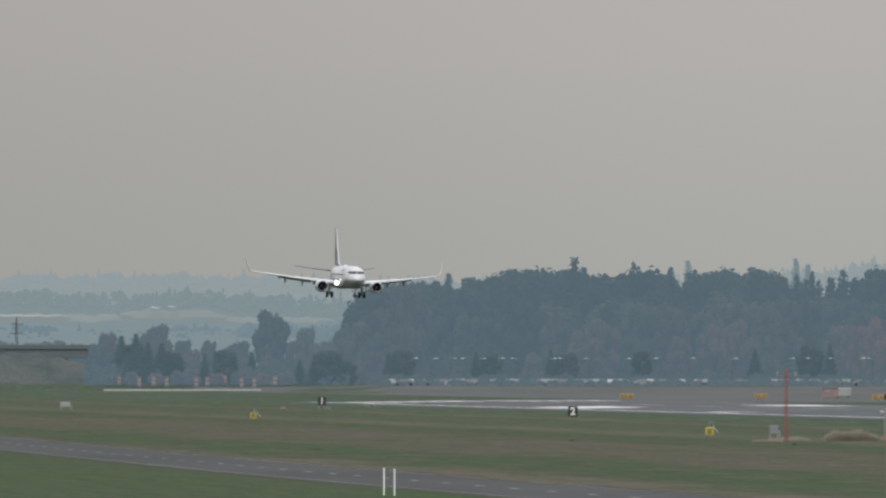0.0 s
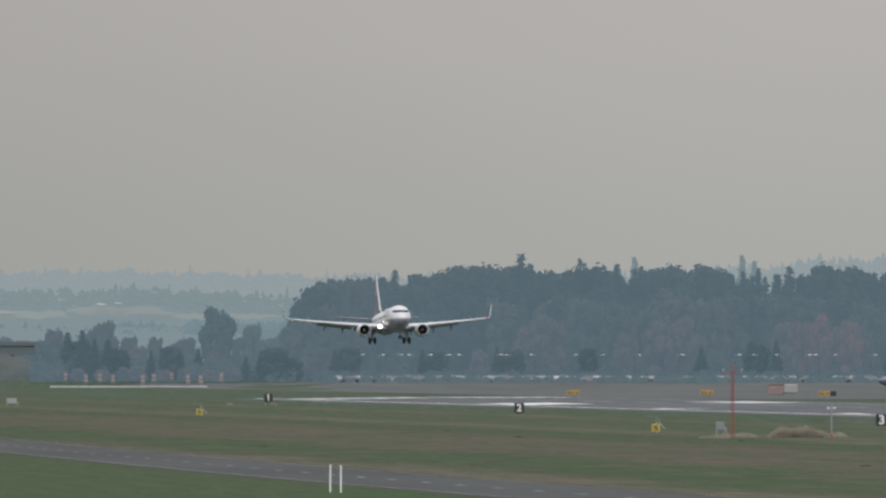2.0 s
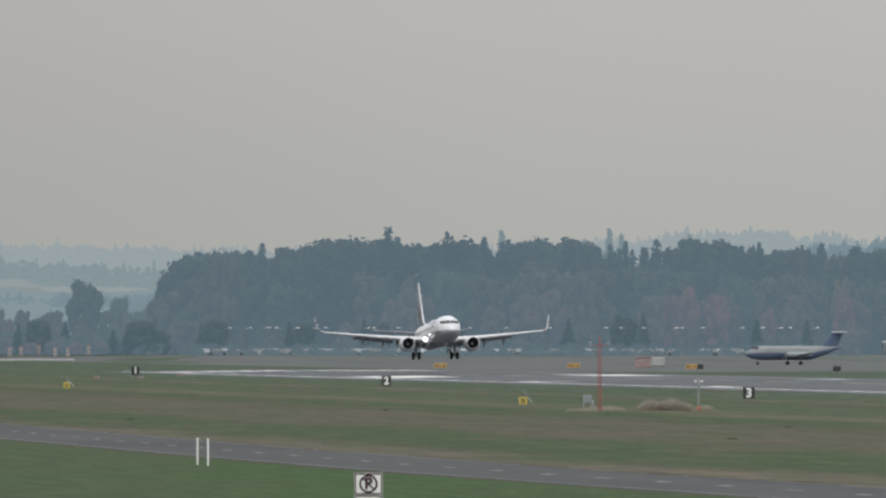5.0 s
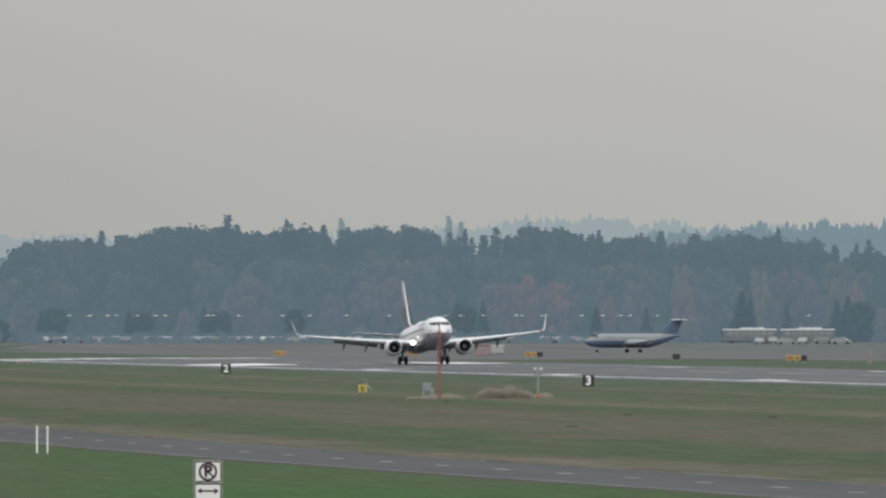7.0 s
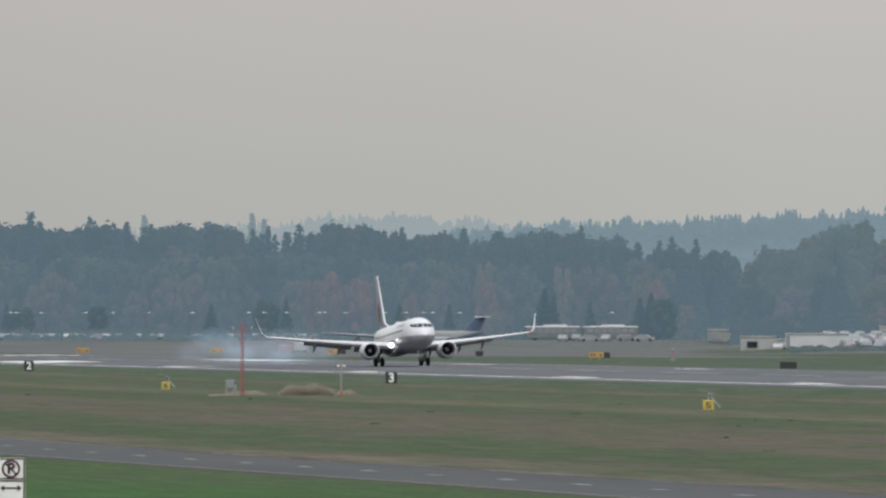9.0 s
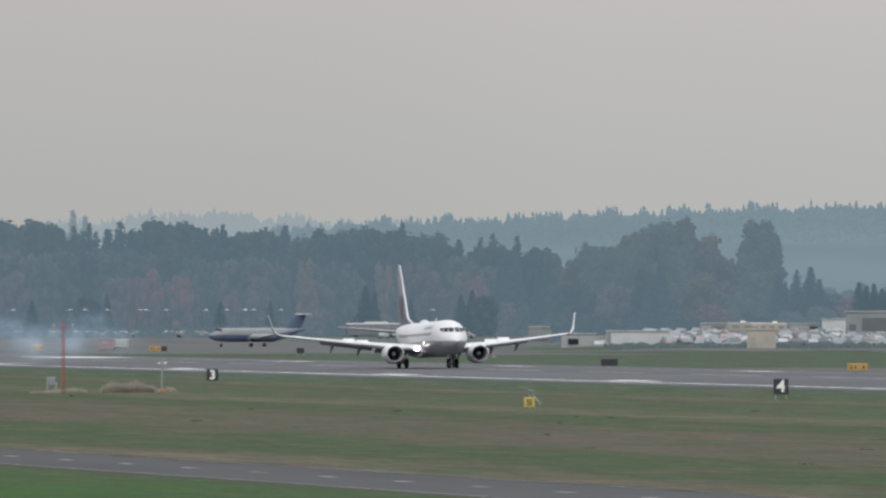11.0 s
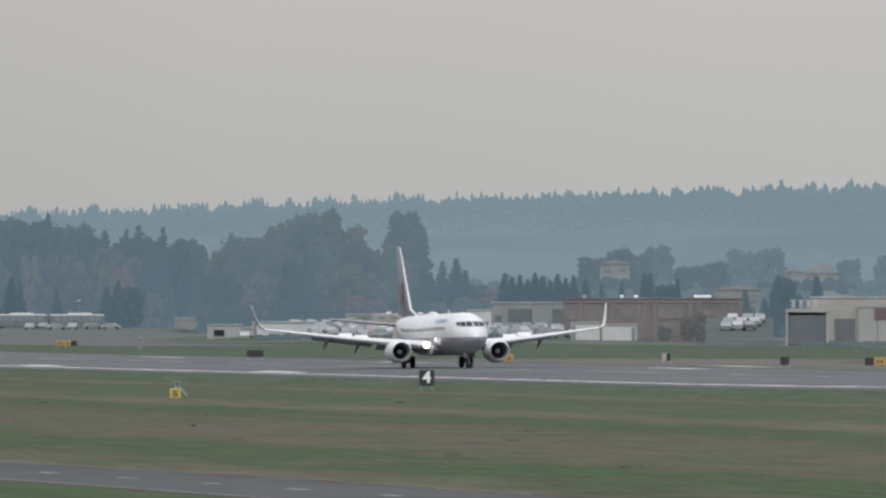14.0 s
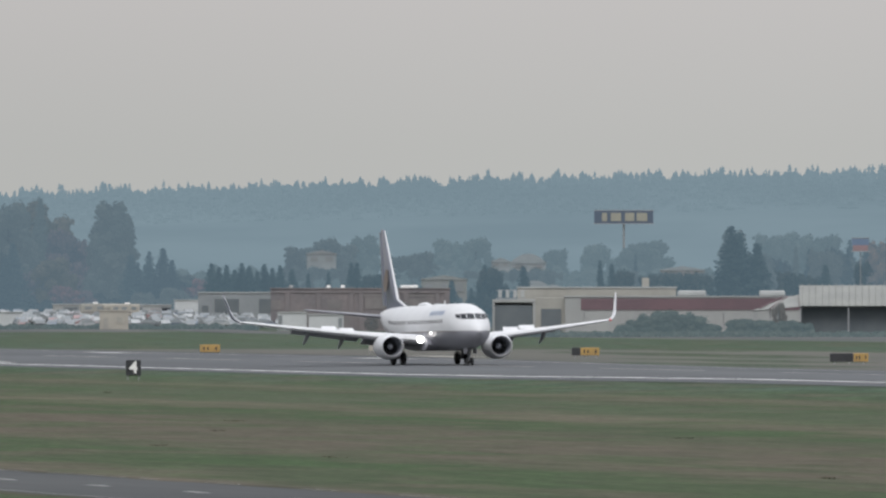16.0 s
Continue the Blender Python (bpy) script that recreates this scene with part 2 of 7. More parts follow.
    "conifer_far": foliage("haze_lit_far_needles", (0.024, 0.034, 0.031), (0.032, 0.041, 0.035), air=AIR_FAR),
    "leaf_near": foliage("haze_lit_near_broadleaf", (0.030, 0.037, 0.031), (0.042, 0.042, 0.034), vary=0.3, scale=0.12, air=AIR_NEAR),
    "conifer_near": foliage("haze_lit_near_needles", (0.024, 0.034, 0.031), (0.032, 0.041, 0.035), vary=0.3, air=AIR_NEAR),
    # a faint glow on the hedge stands in for haze
    "hedge": foliage("haze_lit_hedge", (0.055, 0.070, 0.060), (0.072, 0.078, 0.062), air=(0.125, 0.172, 0.190)),
    "hazed_scrub": mat("mottled_bank_scrub", (0.066, 0.086, 0.086), (0.098, 0.110, 0.108), rough=0.95, scale=0.12, fine=0.3, spec=0.05),
    # the haze before the viaduct is put into this concrete's blue
    "far_concrete": mat("hazed_concrete", (0.128, 0.158, 0.172), (0.140, 0.168, 0.180), rough=0.9, scale=0.08, fine=0.1, spec=0.1),
    "straw": foliage("dry_straw_grass", (0.45, 0.41, 0.35), (0.37, 0.335, 0.28), vary=0.1, scale=1.0),
}


def ground_material():
    """Mown airfield grass in bands along the runway, with dry patches and bare earth by the road."""
    m = bpy.data.materials.new("airfield_grass")
    m.use_nodes = True
    n, l = m.node_tree.nodes, m.node_tree.links
    p = n["Principled BSDF"]
    p.inputs["Roughness"].default_value = 0.95
    p.inputs["Specular IOR Level"].default_value = 0.1
    co = n.new("ShaderNodeTexCoord")
    xyz = n.new("ShaderNodeSeparateXYZ")
    l.new(co.outputs["Object"], xyz.inputs[0])

    def noise_of(scale, detail, stretch):
        mp = n.new("ShaderNodeMapping")
        mp.inputs["Scale"].default_value = stretch
        l.new(co.outputs["Object"], mp.inputs["Vector"])
        t = n.new("ShaderNodeTexNoise")
        t.inputs["Scale"].default_value, t.inputs["Detail"].default_value = scale, detail
        l.new(mp.outputs[0], t.inputs["Vector"])
        return t.outputs["Fac"]

    def maths(op, a, b):
        q = n.new("ShaderNodeMath")
        q.operation = op
        for i, v in enumerate((a, b)):
            if isinstance(v, (int, float)):
                q.inputs[i].default_value = v
            else:
                l.new(v, q.inputs[i])
        return q.outputs[0]

    # the bands wander: y plus a slow noise
    wander = maths("MULTIPLY", maths("SUBTRACT", noise_of(0.012, 4, (0.6, 1.4, 1)), 0.5), 18.0)
    ragged = maths("MULTIPLY", maths("SUBTRACT", noise_of(0.16, 6, (0.22, 1, 1)), 0.5), 16.0)
    wander = maths("ADD", wander, ragged)
    band = maths("DIVIDE", maths("SUBTRACT", maths("ADD", xyz.outputs["Y"], wander), 40.0), 200.0)
    ramp = n.new("ShaderNodeValToRGB")
    e = ramp.color_ramp.elements
    green, lawn, olive, dry, earth = (0.044, 0.068, 0.031, 1), (0.034, 0.080, 0.022, 1), (0.057, 0.066, 0.040, 1), (0.090, 0.076, 0.058, 1), (0.116, 0.097, 0.074, 1)
    straw = (0.106, 0.095, 0.068, 1)
    # haze is put into these farther greens, paler and bluer
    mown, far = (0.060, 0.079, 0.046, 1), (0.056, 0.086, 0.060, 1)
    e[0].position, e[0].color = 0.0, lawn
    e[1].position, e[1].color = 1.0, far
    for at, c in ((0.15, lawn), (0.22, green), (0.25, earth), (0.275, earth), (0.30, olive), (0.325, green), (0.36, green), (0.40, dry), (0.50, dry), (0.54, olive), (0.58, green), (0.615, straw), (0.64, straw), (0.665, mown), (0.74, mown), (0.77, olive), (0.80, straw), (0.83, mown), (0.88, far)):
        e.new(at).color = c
    l.new(band, ramp.inputs["Fac"])
    patch = n.new("ShaderNodeMix")
    patch.data_type = "RGBA"
    patch.inputs["B"].default_value = olive
    r = n.new("ShaderNodeMapRange")
    r.inputs["From Min"].default_value, r.inputs["From Max"].default_value, r.inputs["To Max"].default_value = 0.44, 0.58, 0.4
    l.new(noise_of(0.06, 6, (0.25, 1, 1)), r.inputs["Value"])
    l.new(r.outputs["Result"], patch.inputs["Factor"])
    l.new(ramp.outputs["Color"], patch.inputs["A"])
    # ragged small patches of fresh and of withered grass, away from the tended lawn
    rough = n.new("ShaderNodeMapRange")
    rough.inputs["From Min"].default_value, rough.inputs["From Max"].default_value = 78.0, 86.0
    l.new(xyz.outputs["Y"], rough.inputs["Value"])
    colour = patch.outputs["Result"]
    for size, low, high, most, tone in ((0.14, 0.45, 0.64, 0.6, (0.040, 0.074, 0.029, 1)), (0.17, 0.50, 0.68, 0.6, (0.096, 0.078, 0.061, 1)), (0.5, 0.50, 0.70, 0.45, (0.038, 0.046, 0.028, 1))):
        pm, pr = n.new("ShaderNodeMix"), n.new("ShaderNodeMapRange")
        pm.data_type = "RGBA"
        pm.inputs["B"].default_value = tone
        pr.inputs["From Min"].default_value, pr.inputs["From Max"].default_value, pr.inputs["To Max"].default_value = low, high, most
        l.new(noise_of(size, 9, (0.28, 1, 1)), pr.inputs["Value"])
        l.new(maths("MULTIPLY", pr.outputs["Result"], rough.outputs["Result"]), pm.inputs["Factor"])
        l.new(colour, pm.inputs["A"])
        colour = pm.outputs["Result"]
    # the lawn turns olive past one bearing, placed to fit the camera's view
    olive_side, down = n.new("ShaderNodeMix"), n.new("ShaderNodeMapRange")
    olive_side.data_type = "RGBA"
    olive_side.inputs["B"].default_value = (0.052, 0.068, 0.036, 1)
    down.inputs["From Min"].default_value, down.inputs["From Max"].default_value, down.inputs["To Max"].default_value = 4.0, -4.0, 0.75
    l.new(maths("ADD", xyz.outputs["Y"], maths("MULTIPLY", xyz.outputs["X"], 0.1135)), down.inputs["Value"])
    l.new(maths("MULTIPLY", down.outputs["Result"], maths("SUBTRACT", 1.0, rough.outputs["Result"])), olive_side.inputs["Factor"])
    l.new(colour, olive_side.inputs["A"])
    colour = olive_side.outputs["Result"]
    # haze on the ground beyond the warehouses, mixed into the grass colour
    hazed_scrub, beyond = n.new("ShaderNodeMix"), n.new("ShaderNodeMapRange")
    hazed_scrub.data_type = "RGBA"
    hazed_scrub.inputs["B"].default_value = (0.098, 0.112, 0.106, 1)
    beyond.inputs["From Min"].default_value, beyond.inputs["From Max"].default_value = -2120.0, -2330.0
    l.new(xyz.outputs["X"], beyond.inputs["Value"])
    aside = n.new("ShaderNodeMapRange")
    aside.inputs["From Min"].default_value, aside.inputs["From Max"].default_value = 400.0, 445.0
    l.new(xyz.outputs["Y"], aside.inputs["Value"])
    l.new(maths("MULTIPLY", beyond.outputs["Result"], aside.outputs["Result"]), hazed_scrub.inputs["Factor"])
    l.new(colour, hazed_scrub.inputs["A"])
    colour = hazed_scrub.outputs["Result"]
    hsv = n.new("ShaderNodeHueSaturation")
    l.new(colour, hsv.inputs["Color"])
    tufts = n.new("ShaderNodeMapRange")
    tufts.inputs["From Min"].default_value, tufts.inputs["From Max"].default_value = 0.3, 0.7
    tufts.inputs["To Min"].default_value, tufts.inputs["To Max"].default_value = 0.87, 1.13
    l.new(noise_of(0.55, 7, (0.2, 1, 1)), tufts.inputs["Value"])
    grain = n.new("ShaderNodeMapRange")
    grain.inputs["From Min"].default_value, grain.inputs["From Max"].default_value = 0.28, 0.72
    grain.inputs["To Min"].default_value, grain.inputs["To Max"].default_value = 0.75, 1.25
    l.new(noise_of(2.4, 7, (0.25, 1, 1)), grain.inputs["Value"])
    value = maths("MULTIPLY", tufts.outputs["Result"], grain.outputs["Result"])
    blotch = n.new("ShaderNodeMapRange")
    blotch.inputs["From Min"].default_value, blotch.inputs["From Max"].default_value = 0.3, 0.7
    blotch.inputs["To Min"].default_value, blotch.inputs["To Max"].default_value = 0.85, 1.15
    l.new(noise_of(0.9, 5, (0.1, 1, 1)), blotch.inputs["Value"])
    value = maths("MULTIPLY", value, blotch.outputs["Result"])
    l.new(value, hsv.inputs["Value"])
    l.new(hsv.outputs["Color"], p.inputs["Base Color"])
    bp = n.new("ShaderNodeBump")
    bp.inputs["Strength"].default_value, bp.inputs["Distance"].default_value = 0.5, 0.15
    l.new(noise_of(2.0, 5, (1, 1, 1)), bp.inputs["Height"])
    l.new(bp.outputs[0], p.inputs["Normal"])
    return m


M["grass"] = ground_material()

# ---- helpers for building ----
def spot(bearing, dist, z=None):
    """The place at a bearing (degrees from -x towards +y) and a distance from the watcher."""
    x, y = -dist * math.cos(radians(bearing)), dist * math.sin(radians(bearing))
    return (x, y, ground_z(x, y) if z is None else z)


def smooth(t):
    t = min(1.0, max(0.0, t))
    return t * t * (3 - 2 * t)


CROWN = ((-9000.0, 0.0), (207.0, 0.0), (218.0, 0.42), (224.5, 0.52), (247.0, 0.85), (9000.0, 0.85))


def ground_z(x, y):
    rise = 5.0 * (1 - smooth(math.hypot(x, y) / 330.0))
    cross = 0.0  # the strip rises to the runway's crown and stays level beyond
    for (y0, z0), (y1, z1) in zip(CROWN, CROWN[1:]):
        if y0 <= y <= y1:
            cross = z0 + (z1 - z0) * (y - y0) / (y1 - y0)
    # farther along, the strip tilts to its far side, to fit the camera's view
    if 200 < y < 355.8:
        tilt = ((200, 0.0), (224.5, 0.34), (247, 0.0), (275.2, -0.34), (315.5, -0.34), (355.8, 0.0))
        for (y0, z0), (y1, z1) in zip(tilt, tilt[1:]):
            if y0 <= y < y1:
                cross += (z0 + (z1 - z0) * (y - y0) / (y1 - y0)) * smooth((math.degrees(math.atan2(y, -x)) - 12.3) / 1.9)
    # the yard climbs a little, and a wooded slope rises behind the warehouses
    d = math.hypot(x, y)
    if x < 0 and d > 2150:
        b = math.degrees(math.atan2(y, -x))
        cross += 0.009 * min(260.0, d - 2150) * smooth((b - 10.45) / 0.2) * smooth((12.1 - b) / 0.3)
        cross += 0.020 * min(300.0, max(0.0, d - 2580)) * smooth((b - 11.2) / 0.5)
    # car park and wood's foot lie on a terrace fitted to the camera's view
    if x < 0 and d > 2600:
        b = math.degrees(math.atan2(y, -x))
        cross += 1.2 * smooth((10.4 - b) / 0.2) * (smooth((d - 2640) / 180.0) * smooth((b - 6.15) / 0.2) + smooth((d - 2893) / 50.0) * smooth((6.35 - b) / 0.2))
    return max(rise, cross)


def link(name, bm, material, parent=None, label="", at=None, flat=False):
    me = bpy.data.meshes.new(name)
    bm.normal_update()
    bm.to_mesh(me)
    bm.free()
    if not flat:
        for f in me.polygons:
            f.use_smooth = True
        me.set_sharp_from_angle(angle=radians(35))
    me.materials.append(M[material])
    ob = new(name, me)
    if parent:
        ob.parent = parent
    if at is not None:
        ob.matrix_basis = at
    if label:
        tagged(ob, label)
    return ob


def part(name, bm, material, parent, label="", at=None):
    return link(name, bm, material, parent, label, at)


def thing(name, m, label, category, group="", kind=""):
    ob = new(name)
    ob.empty_display_size = 0.2
    ob.matrix_basis = m
    return tagged(ob, label, category, group, kind)


def box(bm, size, at=(0, 0, 0), bevel=0.0, turn=None):
    r = bmesh.ops.create_cube(bm, size=1.0)
    m = Matrix.Translation(at) @ (turn or Matrix.Identity(4)) @ Matrix.Diagonal((*size, 1))
    bmesh.ops.transform(bm, matrix=m, verts=r["verts"])
    if bevel:
        edges = list({e for v in r["verts"] for e in v.link_edges})
        bmesh.ops.bevel(bm, geom=edges, offset=bevel, segments=1, affect="EDGES")
    return bm


def boxes(*rows, bevel=0.0):
    bm = bmesh.new()
    for size, at in rows:
        box(bm, size, at, bevel)
    return bm


def rod(bm, a, b, r0, r1=None, n=8):
    a, b = Vector(a), Vector(b)
    r1 = r0 if r1 is None else r1
    r = bmesh.ops.create_cone(bm, cap_ends=True, segments=n, radius1=r0, radius2=r1, depth=(b - a).length)
    m = Matrix.Translation((a + b) / 2) @ (b - a).to_track_quat("Z", "Y").to_matrix().to_4x4()
    bmesh.ops.transform(bm, matrix=m, verts=r["verts"])
    return bm


def rods(*rows, n=8):
    bm = bmesh.new()
    for row in rows:
        rod(bm, *row, n=n)
    return bm


def loft(bm, rings, closed=True, caps=True):
    """Joins rings of equal length, each a list of points, by quads."""
    vs = [[bm.verts.new(p) for p in ring] for ring in rings]
    n = len(vs[0])
    for a, b in zip(vs, vs[1:]):
        for i in range(n if closed else n - 1):
            j = (i + 1) % n
            bm.faces.new((a[i], a[j], b[j], b[i]))
    if caps and closed:
        bm.faces.new(vs[0][::-1])
        bm.faces.new(vs[-1])
    bmesh.ops.recalc_face_normals(bm, faces=bm.faces[:])
    return bm


def spin(bm, profile, at=(0, 0, 0), n=28, squash=1.0):
    """A body of revolution about x from (x, radius) rows."""
    rings = []
    for x, r in profile:
        rings.append([(at[0] + x, at[1] + r * math.cos(2 * math.pi * k / n), at[2] + r * squash * math.sin(2 * math.pi * k / n)) for k in range(n)])
    return loft(bm, rings, caps=False)


def sheet(name, rects, material, z, parent=None, label="", step=40.0, kind="structure"):
    """Flat strips (x0, x1, y0, y1) that follow the ground, z above it."""
    bm = bmesh.new()
    for x0, x1, y0, y1 in rects:
        k = max(1, round((x1 - x0) / step))
        j = max(1, round((y1 - y0) / 6.0))
        vs = [[bm.verts.new((x0 + (x1 - x0) * i / k, y0 + (y1 - y0) * q / j, ground_z(x0 + (x1 - x0) * i / k, y0 + (y1 - y0) * q / j) + z)) for q in range(j + 1)] for i in range(k + 1)]
        for i in range(k):
            for q in range(j):
                bm.faces.new((vs[i][q], vs[i + 1][q], vs[i + 1][q + 1], vs[i][q + 1]))
    ob = link(name, bm, material, parent, label)
    return tagged(ob, kind=kind) if kind else ob


# ---- the ground, out to the horizon ----
def build_ground():
    xs = sorted({*np.linspace(-4950, -2600, 20), *np.linspace(-3150, -2050, 60), *np.linspace(-2600, -350, 60), *np.linspace(-350, 350, 50), *np.linspace(350, 4900, 12)})
    ys = sorted({*np.linspace(-4800, -350, 12), *np.linspace(-350, 200, 45), 207, 218, 224.5, 247, *np.linspace(255, 900, 33), *np.linspace(900, 4800, 16)})
    bm = bmesh.new()
    vs = [[bm.verts.new((x, y, ground_z(x, y))) for y in ys] for x in xs]
    for i in range(len(xs) - 1):
        for j in range(len(ys) - 1):
            bm.faces.new((vs[i][j], vs[i + 1][j], vs[i + 1][j + 1], vs[i][j + 1]))
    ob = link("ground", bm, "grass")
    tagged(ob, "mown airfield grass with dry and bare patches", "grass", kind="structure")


build_ground()

# ---- runway with its painted marks ----
MID = 247.0
runway = sheet("runway", [(-2140, 900, 219.5, 224.5), (-2140, 900, 224.5, MID), (-2140, 900, MID, 277)], "asphalt", 0.03)
tagged(runway, "long grey asphalt runway with white painted marks", "runway")


def mark(name, rects, material="paint", z=0.05, parent=None):
    return sheet(name, rects, material, z, parent or runway, kind="")


mark("edge_line", [(-2140, 900, MID - 23.0, MID - 22.1)])
mark("edge_line", [(-2140, 900, MID + 22.2, MID + 22.8)], "rubbed")
for k in range(6):
    for side in (-1, 1):
        y = MID + side * (3.0 + 3.3 * k)
        mark("threshold_bar", [(-2110, -2062, y - 0.85, y + 0.85)], "paint")
for side in (-1, 1):
    mark("aiming_block", [(-1858, -1806, MID + side * 15 - 5.2, MID + side * 15 + 5.2)])
for x, count in ((-1660, 2), (-1500, 1), (-1352, 1), (-1216, 1)):
    for side in (-1, 1):
        for k in range(count):
            y = MID + side * (19.4 - 3.2 * k)
            mark("touchdown_bar", [(x - 11, x + 11, y - 1.0, y + 1.0)], "paint" if k == 0 else "rubbed")
for k in range(48):
    mark("centre_dash", [(-2020 + 61 * k, -1984 + 61 * k, MID - 0.45, MID + 0.45)], "rubbed")

# ---- taxiways and aprons beyond the runway ----
M["shoulder"] = mat("worn_exit_pavement", (0.118, 0.112, 0.100), (0.098, 0.100, 0.088), rough=0.95, scale=0.05, bump=0.2, fine=0.15, stretch=(0.2, 1, 1), spec=0.1)
taxiway = sheet("taxiway", [(-2950, -2010, 330, 372), (-2010, -1950, 340, 372)], "taxi", 0.02)
tagged(taxiway, "pale concrete taxiway beyond the runway", "taxiway")
exit_way = sheet("exit_pavement", [(-1445, 900, 278.5, 350)], "shoulder", 0.02)
tagged(exit_way, "broad worn brownish pavement beside the runway", "taxiway")
perimeter = sheet("perimeter_road", [(-2600, 900, 432, 446)], "taxi", 0.02)
tagged(perimeter, "grey perimeter road beyond the grass", "road")
apron = sheet("apron", [(-2950, -2010, 277.2, 329.8)], "taxi", 0.02)
tagged(apron, "worn grey apron at the runway's end", "apron")
apron_b = sheet("apron", [(-2800, -2120, 372.2, 430)], "taxi", 0.02)
tagged(apron_b, "worn grey apron where a turboprop parks", "apron")
lot = sheet("car_park", [(-3420, -2960, 300, 640)], "taxi", 0.02)
tagged(lot, "grey asphalt car park before the wood", "car park")
yard = sheet("yard", [(-2140, -1600, 447, 560)], "taxi", 0.02)
tagged(yard, "grey yard round the warehouses", "yard")

patch_of_sand = sheet("sand_patch", [(-1276, -1252, 281.0, 285.2)], "tan", 0.03)
tagged(patch_of_sand, "bare pale sandy patch beside a taxiway sign", "sand")

# ---- the service road on the near side ----
def build_road():
    # the road's middle line by x, bent to fit the camera's view
    bend = ((-2400, 118.0), (-1400, 95.5), (-1132, 90.3), (-965, 87.0), (-800, 84.6), (-700, 84.0), (-620, 84.6), (-525, 87.6), (-440, 89.4), (-260, 91.6))
    bx, by = zip(*bend)

    def mid(x):
        return float(np.mean(np.interp([x - 50, x - 25, x, x + 25, x + 50], bx, by)))

    def strip(name, x0, x1, off, half, material, z, parent=None, step=30):
        k = max(1, round((x1 - x0) / step))
        bm = bmesh.new()
        pts = []
        for i in range(k + 1):
            x = x0 + (x1 - x0) * i / k
            pts.append([bm.verts.new((x, mid(x) + off + s * half, ground_z(x, mid(x) + off) + z)) for s in (-1, 1)])
        for a, b in zip(pts, pts[1:]):
            bm.faces.new((a[0], b[0], b[1], a[1]))
        return link(name, bm, material, parent)

    road = strip("road", -2400, -260, 0, 5.9, "road", 0.03)
    tagged(road, "grey asphalt service road with worn lines and dashes", "road", kind="structure")
    for side in (-1, 1):
        strip("edge_line", -2400, -260, side * 5.4, 0.06, "rubbed", 0.05, road)
    for k in range(74):
        x = -1460 + 16.2 * k
        strip("centre_dash", x, x + 3.2, 0, 0.2, "rubbed", 0.05, road)

    # crumbled earth that creeps over the far edge, and thin turf over the near one
    for name, side, reach, material, label in (("earth_verge", 1, 1.5, "earth", "ragged verge of bare earth along the road"), ("turf_verge", -1, 0.5, "weed", "thin dark turf edge along the road")):
        rng = random.Random(14 + side)
        bm = bmesh.new()
        rows = []
        x = -1700.0
        drift = 0.0
        while x < -300:
            drift = 0.8 * drift + rng.uniform(-0.35, 0.35)
            inner = 5.75 + drift * 0.7 - (0.35 if side > 0 else -0.1)
            w = reach * rng.uniform(0.7, 1.6) + abs(drift)
            h = rng.uniform(0.03, 0.10) if side > 0 else rng.uniform(0.02, 0.05)
            row = []
            for q, up in ((0, 0.035), (0.12, h), (0.4, h * 0.9), (0.75, h * 0.4), (1.0, -0.03)):
                y = mid(x) + side * (inner + w * q)
                row.append(bm.verts.new((x, y, ground_z(x, y) + up)))
            rows.append(row)
            x += rng.uniform(2.0, 6.0)
        for a, b in zip(rows, rows[1:]):
            for q in range(4):
                bm.faces.new((a[q], a[q + 1], b[q + 1], b[q]))
        bmesh.ops.recalc_face_normals(bm, faces=bm.faces[:])
        verge = link(name, bm, material)
        tagged(verge, label, "verge", kind="structure")


build_road()

# ---- the airliner: origin on the ground between the main wheels, nose to +x, port to +y ----
STATIONS = ((19.6, 0.03, 2.78, 2.70), (19.42, 0.36, 3.10, 2.36), (19.0, 0.70, 3.42, 2.06), (18.4, 1.02, 3.74, 1.80), (17.8, 1.28, 4.02, 1.60),
            (17.35, 1.43, 4.25, 1.50), (16.6, 1.62, 4.80, 1.38), (15.9, 1.75, 5.03, 1.31), (14.8, 1.85, 5.20, 1.26), (13.2, 1.88, 5.26, 1.25),
            (8.0, 1.88, 5.26, 1.25), (2.0, 1.88, 5.26, 1.25), (-4.0, 1.88, 5.26, 1.25), (-7.0, 1.86, 5.26, 1.36), (-9.5, 1.76, 5.26, 1.72),
            (-12.0, 1.54, 5.24, 2.28), (-14.5, 1.2, 5.18, 2.95), (-17.0, 0.76, 5.06, 3.68), (-19.0, 0.36, 4.86, 4.28), (-19.9, 0.13, 4.72, 4.50))
SPLIT = 2.85


def body_at(x):
    for a, b in zip(STATIONS, STATIONS[1:]):
        if a[0] >= x >= b[0]:
            t = (a[0] - x) / (a[0] - b[0])
            return tuple(p + (q - p) * t for p, q in zip(a, b))[1:]
    return STATIONS[-1][1:]


def skin(x, ang, out=0.0):
    """A point of the fuselage's skin; ang in degrees up from port."""
    w, top, bot = body_at(x)
    c, h = (top + bot) / 2, (top - bot) / 2
    a = radians(ang)
    return Vector((x, (w + out) * math.cos(a), c + (h + out) * math.sin(a)))


def fuselage_half(upper, n=20):
    bm = bmesh.new()
    rings = []
    for x, w, top, bot in STATIONS:
        c, h = (top + bot) / 2, (top - bot) / 2
        s = max(-0.92, min(0.92, (SPLIT - c) / h))
        a0 = math.asin(s)
        a1 = math.pi - a0
        if not upper:
            a0, a1 = a1, 2 * math.pi + a0
        rings.append([(x, w * math.cos(a0 + (a1 - a0) * k / n), c + h * math.sin(a0 + (a1 - a0) * k / n)) for k in range(n + 1)])
